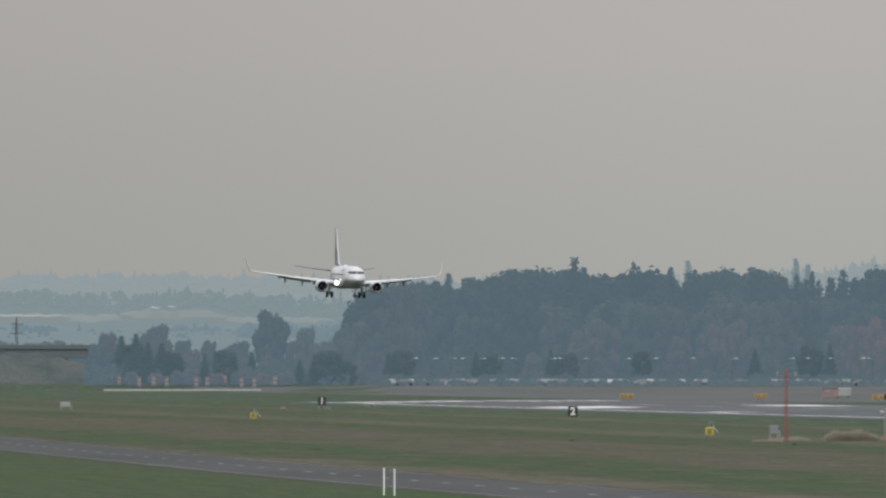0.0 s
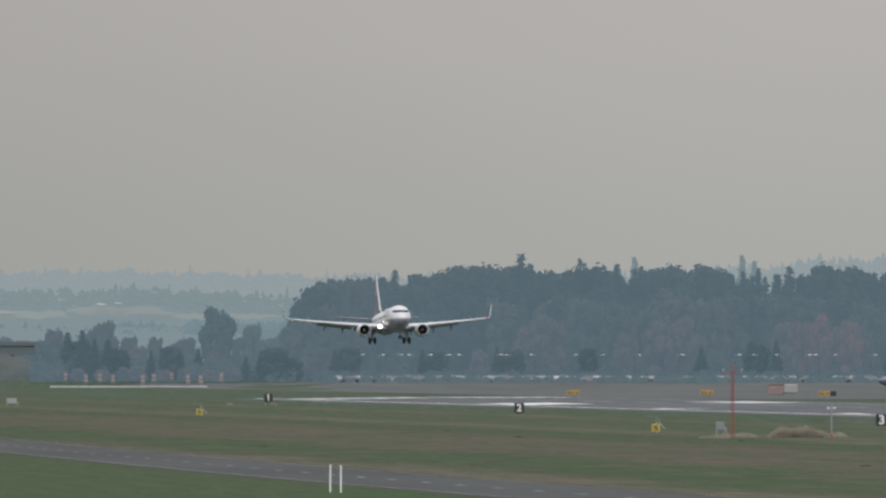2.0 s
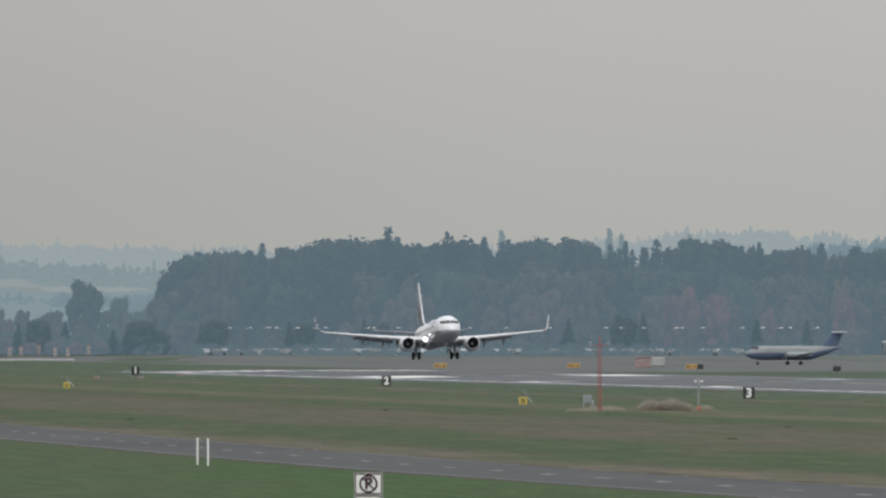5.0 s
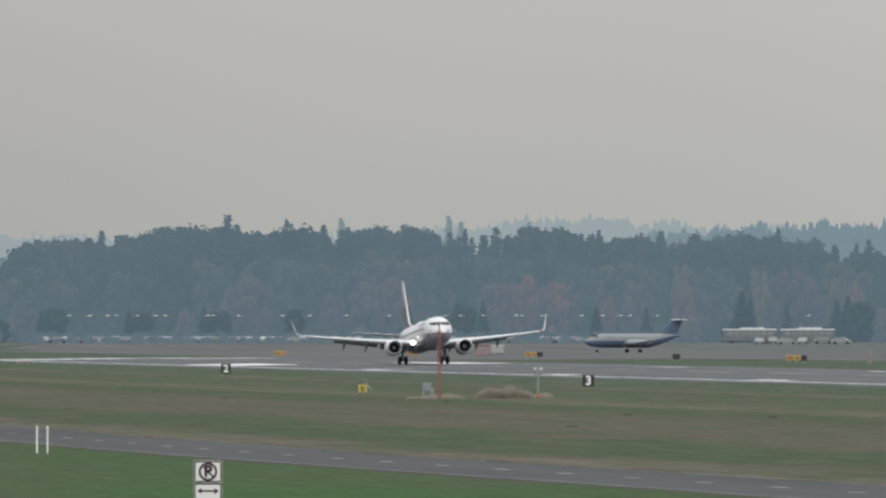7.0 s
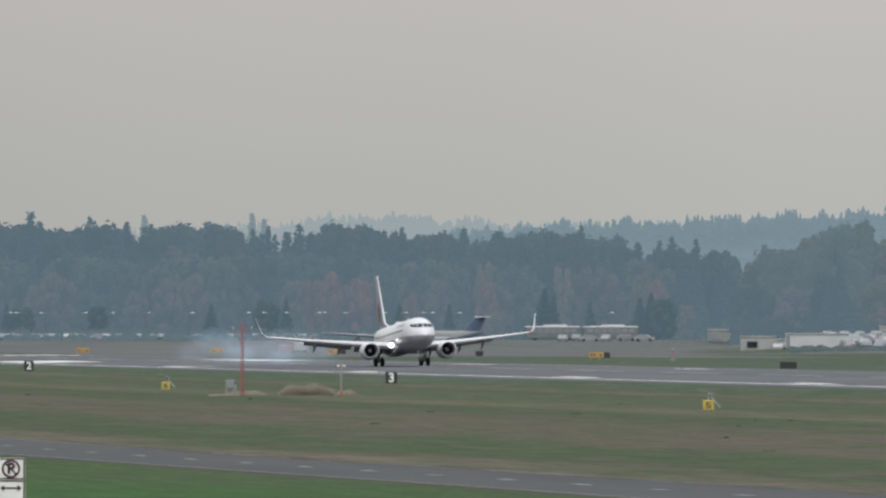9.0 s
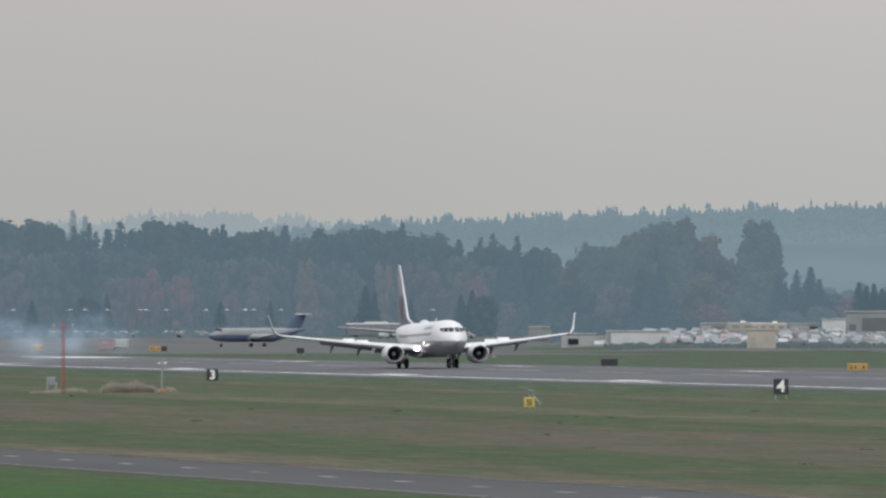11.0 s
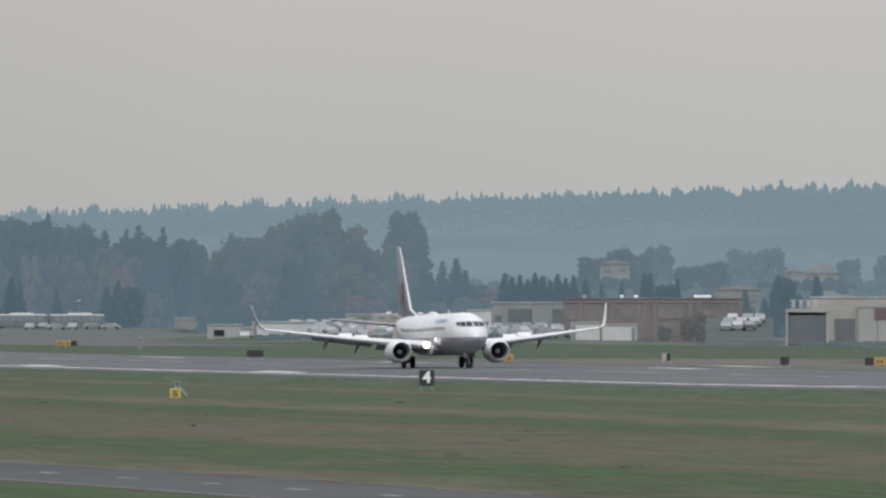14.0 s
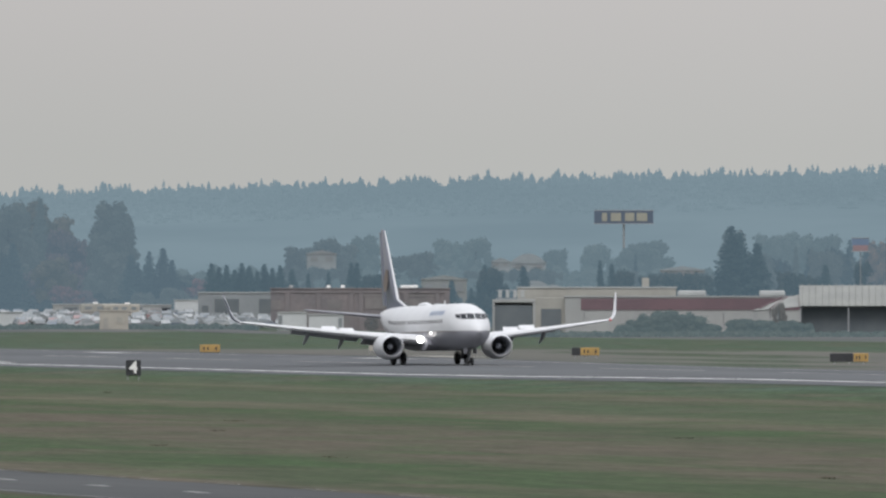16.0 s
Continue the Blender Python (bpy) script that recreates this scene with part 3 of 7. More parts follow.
    return loft(bm, rings, closed=False, caps=False)


def foil(le, te, y, z, thick, n=7, upright=False):
    """An aerofoil's outline between its leading and trailing edge."""
    pts = []
    up = [(0.0, 0.0), (0.03, 0.32), (0.12, 0.52), (0.35, 0.56), (0.65, 0.36), (1.0, 0.03)]
    low = [(1.0, -0.03), (0.65, -0.26), (0.35, -0.42), (0.12, -0.38), (0.03, -0.24)]
    for u, v in up + low:
        x, d = le + (te - le) * u, v * thick
        pts.append((x, y + d, z) if upright else (x, y, z + d))
    return pts


def wing_z(y):
    return 2.12 + (abs(y) - 1.6) * 0.100 + 0.0016 * max(0, abs(y) - 4) ** 2


def wing_edge(y):
    y = abs(y)
    le = 6.5 - (y - 1.4) * 0.525
    te = -1.7 + (y - 1.4) * 0.06 if y < 5.9 else -1.43 - (y - 5.9) * 0.17
    return le, te


def patch(corners, thick=0.02):
    """A thin plate on four corner points."""
    bm = bmesh.new()
    a = [bm.verts.new(c) for c in corners]
    f = bm.faces.new(a)
    bm.normal_update()
    r = bmesh.ops.extrude_face_region(bm, geom=[f])
    for v in r["geom"]:
        if isinstance(v, bmesh.types.BMVert):
            v.co += f.normal * thick
    bmesh.ops.recalc_face_normals(bm, faces=bm.faces[:])
    return bm


def skin_patch(x0, x1, a0, a1, out=0.012, nx=4, na=4, shift=0.0):
    """A piece of the skin lifted off it, for panes and painted marks."""
    bm = bmesh.new()
    vs = [[bm.verts.new(skin(x0 + (x1 - x0) * i / nx + shift * j / na, a0 + (a1 - a0) * j / na, out)) for j in range(na + 1)] for i in range(nx + 1)]
    for i in range(nx):
        for j in range(na):
            bm.faces.new((vs[i][j], vs[i + 1][j], vs[i + 1][j + 1], vs[i][j + 1]))
    bmesh.ops.recalc_face_normals(bm, faces=bm.faces[:])
    return bm


def nose_x(y, z):
    """How far forward the nose's skin lies at this breadth and height."""
    x = 19.4
    while x > 13.0:
        w, top, bot = body_at(x)
        if (y / w) ** 2 + ((z - (top + bot) / 2) / ((top - bot) / 2)) ** 2 <= 1:
            break
        x -= 0.02
    return x


def pane_mesh(side, y0, y1, low0, low1, top0, top1, n=5):
    """A cockpit pane laid on the nose, between two heights that slope along it."""
    bm = bmesh.new()
    vs = []
    for i in range(n + 1):
        y = y0 + (y1 - y0) * i / n
        a, b = low0 + (low1 - low0) * i / n, top0 + (top1 - top0) * i / n
        vs.append([bm.verts.new((nose_x(y, a + (b - a) * j / n) + 0.02, side * (y + 0.008), a + (b - a) * j / n + 0.012)) for j in range(n + 1)])
    for i in range(n):
        for j in range(n):
            bm.faces.new((vs[i][j], vs[i + 1][j], vs[i + 1][j + 1], vs[i][j + 1]))
    bmesh.ops.recalc_face_normals(bm, faces=bm.faces[:])
    return bm


def wheel_mesh(r, w, n=20):
    bm = bmesh.new()
    prof = ((-w / 2, r * 0.55), (-w / 2, r * 0.86), (-w * 0.32, r), (w * 0.32, r), (w / 2, r * 0.86), (w / 2, r * 0.55))
    rings = [[(q * math.cos(2 * math.pi * k / n), y, q * math.sin(2 * math.pi * k / n)) for k in range(n)] for y, q in prof]
    return loft(bm, rings)


def build_airliner():
    plane = thing("airliner", pose(-2293, MID, 18), "white twin-engine airliner with grey belly and dark blue tail, wheels down", "airplane")
    upper = part("fuselage", fuselage_half(True), "white", plane)
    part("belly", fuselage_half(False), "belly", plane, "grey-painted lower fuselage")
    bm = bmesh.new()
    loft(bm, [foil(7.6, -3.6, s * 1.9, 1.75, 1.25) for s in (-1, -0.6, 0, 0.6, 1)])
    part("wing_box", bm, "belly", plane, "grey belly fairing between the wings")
    # cockpit panes, with their posts left between them
    for side in (1, -1):
        for y0, y1, low0, low1, top0, top1 in ((0.04, 0.60, 3.86, 3.84, 4.34, 4.33), (0.65, 1.08, 3.84, 3.86, 4.33, 4.30), (1.12, 1.38, 3.87, 3.98, 4.30, 4.24)):
            part("cockpit_pane", pane_mesh(side, y0, y1, low0, low1, top0, top1), "glass", upper, "dark cockpit glass")
        bm = bmesh.new()
        for k in range(44):
            x = 13.0 - 0.51 * k
            if -1.4 < x < -0.9:
                continue
            vs = [bm.verts.new(skin(xx, aa if side == 1 else 180 - aa, 0.012)) for xx, aa in ((x, 9), (x - 0.24, 9), (x - 0.24, 18.5), (x, 18.5))]
            bm.faces.new(vs)
        tagged(part("cabin_windows", bm, "glass", upper, "row of small dark cabin windows"), kind="stuff")
        for x0, x1 in ((15.2, 14.35), (-10.6, -11.3)):
            part("cabin_door", skin_patch(x0, x1, -2 if side == 1 else 182, 38 if side == 1 else 142, 0.014), "white", upper)
        # the title on the side, too soft to read
        for k in range(6):
            x = 12.4 - 0.95 * k
            part("title_mark", skin_patch(x, x - 0.62, 30 if side == 1 else 150, 44 if side == 1 else 136, 0.013), "title_blue", upper, "blurred pale blue letters of a title")
        part("gold_line", skin_patch(17.2, -14.0, (-12.5 if side == 1 else 192.5), (-10.5 if side == 1 else 190.5), 0.010, nx=30, na=1), "gold", upper, "thin pale gold line")
    # wings
    for s, name in ((1, "port_wing"), (-1, "starboard_wing")):
        ys = (1.4, 3.5, 5.9, 9.0, 12.5, 16.3)
        bm = bmesh.new()
        rings = []
        for y in ys:
            le, te = wing_edge(y)
            rings.append(foil(le, te, s * y, wing_z(y), 0.12 * (le - te) * (1.0 if y < 6 else 0.88)))
        loft(bm, rings)
        wing = part("wing", bm, "wing", plane, "pale grey swept wing")
        # polished leading edge
        bm = bmesh.new()
        rings = []
        for y in ys[1:]:
            le, te = wing_edge(y)
            z, t = wing_z(y), 0.12 * (le - te)
            rings.append([(le - 0.10 * (le - te), s * y, z + 0.5 * t), (le - 0.03 * (le - te) + 0.02, s * y, z + 0.36 * t), (le + 0.03, s * y, z), (le - 0.03 * (le - te) + 0.02, s * y, z - 0.27 * t), (le - 0.10 * (le - te), s * y, z - 0.37 * t)])
        loft(bm, rings, closed=False, caps=False)
        part("slat", bm, "white", wing, "bright leading-edge slat")
        # winglet, bent up in a smooth curve
        bm = bmesh.new()
        rings = []
        for k in range(9):
            q = k / 8
            ang = min(1.0, q * 2.2) * radians(76)
            if q * 2.2 <= 1:
                out, up = 0.95 * math.sin(ang), 0.95 * (1 - math.cos(ang))
            else:
                e = (q * 2.2 - 1) / 1.2
                out, up = 0.95 * math.sin(ang) + e * 0.42, 0.95 * (1 - math.cos(ang)) + e * 1.75
            chord = 1.65 - 1.05 * q
            le = wing_edge(16.3)[0] - 0.35 * out - 0.72 * up - 0.1 * q
            ring = []
            for x, y, z in foil(le, le - chord, 0, 0, 0.16 - 0.08 * q):
                ring.append((x, s * (16.3 + out - z * math.sin(ang)), wing_z(16.3) + up + z * math.cos(ang)))
            rings.append(ring)
        loft(bm, rings)
        winglet = part("winglet", bm, "white", plane, "tall upturned winglet, white within and dark blue without")
        winglet.data.materials.append(M["blue"])
        for f in winglet.data.polygons:
            f.material_index = 1 if s * f.normal.y > 0.35 else 0
        # flaps, lowered for landing
        for y0, y1, drop in ((2.0, 5.7, 20), (6.1, 11.9, 17)):
            bm = bmesh.new()
            rings = []
            for y in (y0, y1):
                te = wing_edge(y)[1]
                c = 1.55 if y < 6 else 1.25 if y < 7 else 0.95
                ring = []
                for x, _, z in foil(0, -c, 0, 0, 0.22):
                    a = radians(drop)
                    ring.append((te + 0.28 + x * math.cos(a) + z * math.sin(a), s * y, wing_z(y) - 0.10 + x * math.sin(a) + z * math.cos(a)))
                rings.append(ring)
            loft(bm, rings)
            part("flap", bm, "wing_under", wing, "lowered flap in an underside-shade grey")
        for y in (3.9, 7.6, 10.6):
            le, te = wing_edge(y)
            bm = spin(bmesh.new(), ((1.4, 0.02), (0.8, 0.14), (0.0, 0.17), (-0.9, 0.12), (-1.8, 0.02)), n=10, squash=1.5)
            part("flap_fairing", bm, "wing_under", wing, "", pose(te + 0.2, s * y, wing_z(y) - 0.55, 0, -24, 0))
        # landing lamps at the wing root
        for x, y, z, r in ((6.5, 2.3, 2.2, 0.30), (9.4, 2.02, 2.75, 0.09)):
            bm = spin(bmesh.new(), ((0.0, 0.001), (0.0, r), (-0.1, r), (-0.1, 0.001)), n=16)
            part("landing_lamp", bm, ("lamp" if r > 0.1 else "lamp_small") if s == -1 else "wing", wing, "lit white landing lamp" if s == -1 else "unlit landing lamp", pose(x, s * y, z))
        bm = bmesh.new()
        bmesh.ops.create_uvsphere(bm, u_segments=8, v_segments=6, radius=0.13 if s == 1 else 0.08)
        part("tip_lamp", bm, "lamp_red" if s == 1 else "sign_white", winglet, "lit red wing-tip lamp" if s == 1 else "pale wing-tip lamp", pose(wing_edge(16.3)[0] - 0.2, s * 16.55, wing_z(16.3) + 0.04))
        # engine
        ey, ez, ex = s * 4.83, 1.62, 6.6
        engine = part("engine", spin(bmesh.new(), ((0.12, 0.93), (0.04, 1.0), (-0.3, 1.09), (-1.0, 1.16), (-2.0, 1.17), (-3.0, 1.07), (-3.9, 0.9), (-3.92, 0.84), (-3.0, 0.88)), n=32, squash=0.97), "white", plane, "pale engine cowl with a bare metal lip", pose(ex, ey, ez))
        part("inlet_lip", spin(bmesh.new(), ((-0.30, 1.094), (-0.02, 1.03), (0.12, 0.95), (0.14, 0.91), (0.05, 0.86), (-0.2, 0.84)), n=32, squash=0.97), "chrome", engine, "bare metal inlet lip")
        part("inlet_duct", spin(bmesh.new(), ((-0.2, 0.84), (-0.9, 0.84), (-1.1, 0.84), (-1.1, 0.02)), n=32, squash=0.97), "duct", engine, "grey inlet lining")
        blade = None
        for k in range(24):
            a = 2 * math.pi * k / 24
            if blade is None:
                bm = bmesh.new()
                bm.faces.new([bm.verts.new((-0.95 + e * 0.1, r, e * 0.06)) for r, e in ((0.25, -1), (0.74, -1), (0.74, 1), (0.25, 1))])
                blade = part("fan_blade", bm, "dark", engine, "dark fan blade")
            else:
                ob = new("fan_blade", blade.data)
                ob.parent, ob.matrix_basis = engine, Matrix.Rotation(a, 4, "X")
        part("spinner", spin(bmesh.new(), ((-0.5, 0.01), (-0.62, 0.1), (-0.95, 0.26)), n=16), "duct", engine, "grey spinner")
        part("exhaust", spin(bmesh.new(), ((-3.4, 0.62), (-4.6, 0.50), (-5.0, 0.30), (-5.6, 0.04)), n=20), "chrome", engine, "bare metal exhaust cone")
        bm = bmesh.new()
        loft(bm, [foil(5.4, 0.4, 0, 0.55, 0.45, upright=True), foil(4.6, 0.2, 0, 1.05, 0.4, upright=True)])
        part("pylon", bm, "wing", engine, "", pose(-ex, 0, 0))
        # tailplane: the shade of its underside is put in as belly grey
        bm = bmesh.new()
        loft(bm, [foil(-15.1, -18.9, s * 0.3, 4.35, 0.38), foil(-18.0, -19.8, s * 7.15, 5.05, 0.16)])
        part("tailplane", bm, "belly", plane, "tailplane greyed for its shaded underside")
    # fin and rudder
    bm = bmesh.new()
    loft(bm, [foil(-9.0, -17.6, 0, 5.1, 0.16, upright=True), foil(-12.9, -17.75, 0, 5.9, 0.42, upright=True), foil(-18.1, -19.7, 0, 12.05, 0.18, upright=True), foil(-18.5, -19.6, 0, 12.17, 0.08, upright=True)])
    fin = part("fin", bm, "blue", plane, "dark blue fin with a pale leading edge")
    bm = bmesh.new()
    loft(bm, [foil(-17.75, -19.25, 0, 5.4, 0.2, upright=True), foil(-19.72, -20.35, 0, 11.95, 0.09, upright=True)])
    part("rudder", bm, "blue", fin, "dark blue rudder")
    bm = bmesh.new()
    rings = []
    for (le, te, z, t) in ((-8.6, -10.3, 5.14, 0.18), (-12.8, -13.9, 5.9, 0.24), (-18.05, -18.5, 12.03, 0.12)):
        rings.append(foil(le, te, 0, z, t, upright=True))
    loft(bm, rings)
    part("fin_leading_edge", bm, "white", fin, "pale leading edge of the fin")
    for s in (1, -1):
        bm = bmesh.new()
        q = [bm.verts.new((-16.9 + 0.9 * math.cos(a) + 0.3 * math.sin(a), s * (0.215 - 0.015 * math.sin(a)), 7.6 + 1.0 * math.sin(a))) for a in (2 * math.pi * k / 20 for k in range(20))]
        bm.faces.new(q)
        part("globe", bm, "gold", fin, "pale round emblem on the fin")
    # undercarriage
    gears = []
    for s in (1, -1):
        y = s * 2.86
        leg = part("main_gear", rods(((0.0, 0, 0.56), (0.15, 0, 2.8), 0.13), ((0.1, 0, 1.5), (0.2, -s * 1.3, 2.2), 0.07), ((0.0, -0.55, 0.56), (0.0, 0.55, 0.56), 0.09), n=10), "gear", plane, "", pose(0, y, 0))
        gears.append((leg, (0, y, 0)))
        part("gear_door", boxes(((1.1, 0.05, 1.15), (0.1, s * 0.24, 1.55)), bevel=0.02), "white", leg)
        for k in (-1, 1):
            part("wheel", wheel_mesh(0.565, 0.40), "tyre", leg, "black tyre", pose(0, k * 0.43, 0.565))
    leg = part("nose_gear", rods(((0, 0, 0.35), (0.1, 0, 1.7), 0.085), ((0.1, 0, 0.9), (0.9, 0, 1.6), 0.05), ((0, -0.25, 0.35), (0, 0.25, 0.35), 0.06), n=10), "gear", plane, "", pose(15.6, 0, 0))
    gears.append((leg, (15.6, 0, 0)))
    for k in (-1, 1):
        part("gear_door", boxes(((1.4, 0.04, 0.5), (0.2, k * 0.42, 1.25)), bevel=0.015), "belly", leg)
        part("wheel", wheel_mesh(0.345, 0.2), "tyre", leg, "black tyre", pose(0, k * 0.2, 0.345))
    part("nose_lamp", spin(bmesh.new(), ((0.0, 0.001), (0.0, 0.07), (-0.08, 0.07)), n=12), "sign_white", leg, "small nose lamp", pose(0.15, 0, 1.1))
    # aerials on the back
    part("aerial", boxes(((0.4, 0.04, 0.35), (0, 0, 0.15)), bevel=0.01), "white", plane, "", pose(6.0, 0, 5.26))
    bm = spin(bmesh.new(), ((2.0, 0.02), (1.4, 0.32), (0, 0.42), (-1.4, 0.32), (-2.0, 0.02)), n=14, squash=0.8)
    part("aerial_fairing", bm, "white", plane, "white aerial hump on the roof", pose(-2.0, 0, 5.2))
    # spoilers on the wings, raised after touchdown
    spoilers = []
    for s in (1, -1):
        for y0, y1 in ((6.6, 8.0), (8.1, 9.5)):
            ym = (y0 + y1) / 2
            le, te = wing_edge(ym)
            bm = boxes(((0.62, y1 - y0 - 0.06, 0.04), (-0.31, 0, 0.0)), bevel=0.012)
            hinge = (te + 1.35, s * ym, wing_z(ym) + 0.25)
            sp = part("spoiler", bm, "white", plane, "pale spoiler panel", pose(*hinge))
            spoilers.append((sp, hinge, s))
    return plane, spoilers, gears


airliner, spoilers, gears = build_airliner()

# ---- trees: tapered trunk, limbs and a crown of many small leaf clumps ----
def quads(points, normals, sizes, rng, cores=()):
    """A mesh of bent leaf clumps at the points, over the leafy cores of the boughs."""
    n = len(points)
    ref = rng.normal(size=(n, 3))
    u = np.cross(normals, ref)
    u /= np.linalg.norm(u, axis=1, keepdims=True) + 1e-9
    v = np.cross(normals, u)
    s = sizes[:, None]
    p = points
    verts = np.stack([p - u * s - v * s * 0.6, p + u * s * 0.7 - v * s, p + u * s + v * s * 0.6, p - u * s * 0.6 + v * s], 1)
    verts[:, 1] += normals * s * 0.3
    verts[:, 3] += normals * s * 0.3
    vs = verts.reshape(-1, 3).tolist()
    faces = np.arange(n * 4).reshape(n, 4).tolist()
    for c, r in cores:
        base = len(vs)
        vs += (np.array(c) + CORE_V * np.array(r) * rng.uniform(0.82, 1.1, (len(CORE_V), 1))).tolist()
        faces += [[base + i for i in f] for f in CORE_F]
    me = bpy.data.meshes.new("crown")
    me.from_pydata(vs, [], faces)
    return me


def core_ball():
    bm = bmesh.new()
    bmesh.ops.create_icosphere(bm, subdivisions=1, radius=1.0)
    v, f = np.array([q.co[:] for q in bm.verts]), [[q.index for q in g.verts] for g in bm.faces]
    bm.free()
    return v, f


CORE_V, CORE_F = core_ball()


def broad_crown(seed, height, width, low, lobes, per, leaf, shape=1.0, core=0.82, tall=1.45):
    rng = np.random.default_rng(seed)
    pts, nor, cores = [], [], []
    for k in range(lobes):
        q = (k + rng.uniform(0, 1)) / lobes
        z = low + (height - low) * (0.05 + 0.83 * q)
        t = (z - low) / (height - low)
        env = width / 2 * (math.sin(math.pi * min(1, 0.16 + 0.76 * t ** shape)) ** 0.6)
        if shape < 0.58:  # a column that narrows to its top
            env = width / 2 * (1 - t) ** 0.5 * min(1.0, (t + 0.06) / 0.14) ** 0.5
        a, r = rng.uniform(0, 2 * math.pi), env * rng.uniform(0.1, 0.85) ** 0.6
        c = np.array((r * math.cos(a), r * math.sin(a), z))
        br = rng.uniform(0.10, 0.17) * width
        cores.append((c, (br * core, br * core, br * core * tall)))
        d = rng.normal(size=(per, 3))
        d /= np.linalg.norm(d, axis=1, keepdims=True)
        pts.append(c + d * br * rng.uniform(0.62, 1.02, (per, 1)) * np.array((1, 1, tall)))
        nor.append(d + 0.3 * rng.normal(size=(per, 3)))
    pts, nor = np.concatenate(pts), np.concatenate(nor)
    nor /= np.linalg.norm(nor, axis=1, keepdims=True)
    return quads(pts, nor, rng.uniform(0.6, 1.25, len(pts)) * leaf, rng, cores)


def needle_crown(seed, height, width, low, tiers, per, leaf):
    rng = np.random.default_rng(seed)
    pts, nor, cores = [], [], []
    for k in range(tiers):
        t = min(1.0, max(0.0, (k + rng.uniform(-0.3, 0.3)) / (tiers - 1)))
        z0 = low + (height - low) * min(0.985, t)
        reach = width / 2 * (1 - t) ** 0.8 * rng.uniform(0.86, 1.1) + 0.12
        cores.append(((0, 0, z0 - 0.3), (reach * 0.5, reach * 0.5, height / tiers * 1.3)))
        for b in range(8):
            a = rng.uniform(0, 2 * math.pi)
            m = max(3, int(per * (1 - 0.6 * t)))
            f = rng.uniform(0.35, 1, m) * reach * rng.uniform(0.7, 1.1)
            side = rng.normal(size=m) * 0.10 * width * (1 - t * 0.7)
            pts.append(np.stack([f * math.cos(a) - side * math.sin(a), f * math.sin(a) + side * math.cos(a), z0 - 0.22 * f + rng.normal(size=m) * 0.3], 1))
            d = rng.normal(size=(m, 3)) * 0.4 + np.array((math.cos(a), math.sin(a), 0.5))
            nor.append(d / np.linalg.norm(d, axis=1, keepdims=True))
    pts, nor = np.concatenate(pts), np.concatenate(nor)
    return quads(pts, nor, rng.uniform(0.6, 1.25, len(pts)) * leaf * (1.05 - 0.6 * pts[:, 2] / height), rng, cores)


def trunk_mesh(seed, height, r, limbs, spread):
    rng = random.Random(seed)
    bm = bmesh.new()
    rod(bm, (0, 0, -0.3), (0.15, 0.1, height * 0.45), r, r * 0.7, 7)
    rod(bm, (0.15, 0.1, height * 0.45), (0, 0, height * 0.9), r * 0.7, r * 0.12, 7)
    for k in range(limbs):
        z = height * rng.uniform(0.2, 0.7)
        a = rng.uniform(0, 6.28)
        e = spread * rng.uniform(0.3, 0.55)
        rod(bm, (0.1, 0, z), (e * math.cos(a), e * math.sin(a), z + e * rng.uniform(0.4, 0.9)), r * 0.38, r * 0.08, 5)
    return bm


KINDS = {}


def tree_kind(key, crown, material, height, r, limbs, spread, label, seed):
    crown.materials.clear()
    crown.materials.append(M[material])
    bm = trunk_mesh(seed, height, r, limbs, spread)
    me = bpy.data.meshes.new("trunk")
    bm.to_mesh(me)
    bm.free()
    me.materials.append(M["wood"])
    KINDS[key] = (crown, me, height, label)


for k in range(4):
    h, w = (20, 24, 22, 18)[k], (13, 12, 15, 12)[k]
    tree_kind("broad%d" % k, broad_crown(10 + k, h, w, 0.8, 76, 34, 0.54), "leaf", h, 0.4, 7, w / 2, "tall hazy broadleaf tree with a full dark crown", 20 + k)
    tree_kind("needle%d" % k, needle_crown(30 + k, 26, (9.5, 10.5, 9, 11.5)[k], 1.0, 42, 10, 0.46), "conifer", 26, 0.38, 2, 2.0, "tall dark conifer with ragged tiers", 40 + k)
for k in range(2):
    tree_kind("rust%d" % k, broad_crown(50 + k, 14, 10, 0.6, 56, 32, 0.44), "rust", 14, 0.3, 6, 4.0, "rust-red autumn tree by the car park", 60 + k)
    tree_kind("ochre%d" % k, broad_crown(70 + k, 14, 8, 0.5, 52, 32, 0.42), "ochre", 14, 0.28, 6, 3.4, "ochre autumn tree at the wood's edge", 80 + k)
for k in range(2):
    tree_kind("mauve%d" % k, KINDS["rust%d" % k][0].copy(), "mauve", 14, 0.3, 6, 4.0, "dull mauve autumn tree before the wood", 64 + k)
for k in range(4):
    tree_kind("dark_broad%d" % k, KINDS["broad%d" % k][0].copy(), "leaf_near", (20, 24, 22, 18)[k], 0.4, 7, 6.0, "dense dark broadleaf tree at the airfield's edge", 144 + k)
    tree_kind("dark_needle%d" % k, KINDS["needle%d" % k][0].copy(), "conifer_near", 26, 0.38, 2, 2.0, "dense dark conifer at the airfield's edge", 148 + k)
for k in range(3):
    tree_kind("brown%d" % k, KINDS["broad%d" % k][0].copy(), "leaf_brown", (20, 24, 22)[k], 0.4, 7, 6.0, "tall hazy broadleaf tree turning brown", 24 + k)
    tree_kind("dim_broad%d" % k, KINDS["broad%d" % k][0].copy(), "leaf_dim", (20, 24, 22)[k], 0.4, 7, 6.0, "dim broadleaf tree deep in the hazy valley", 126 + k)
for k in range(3):
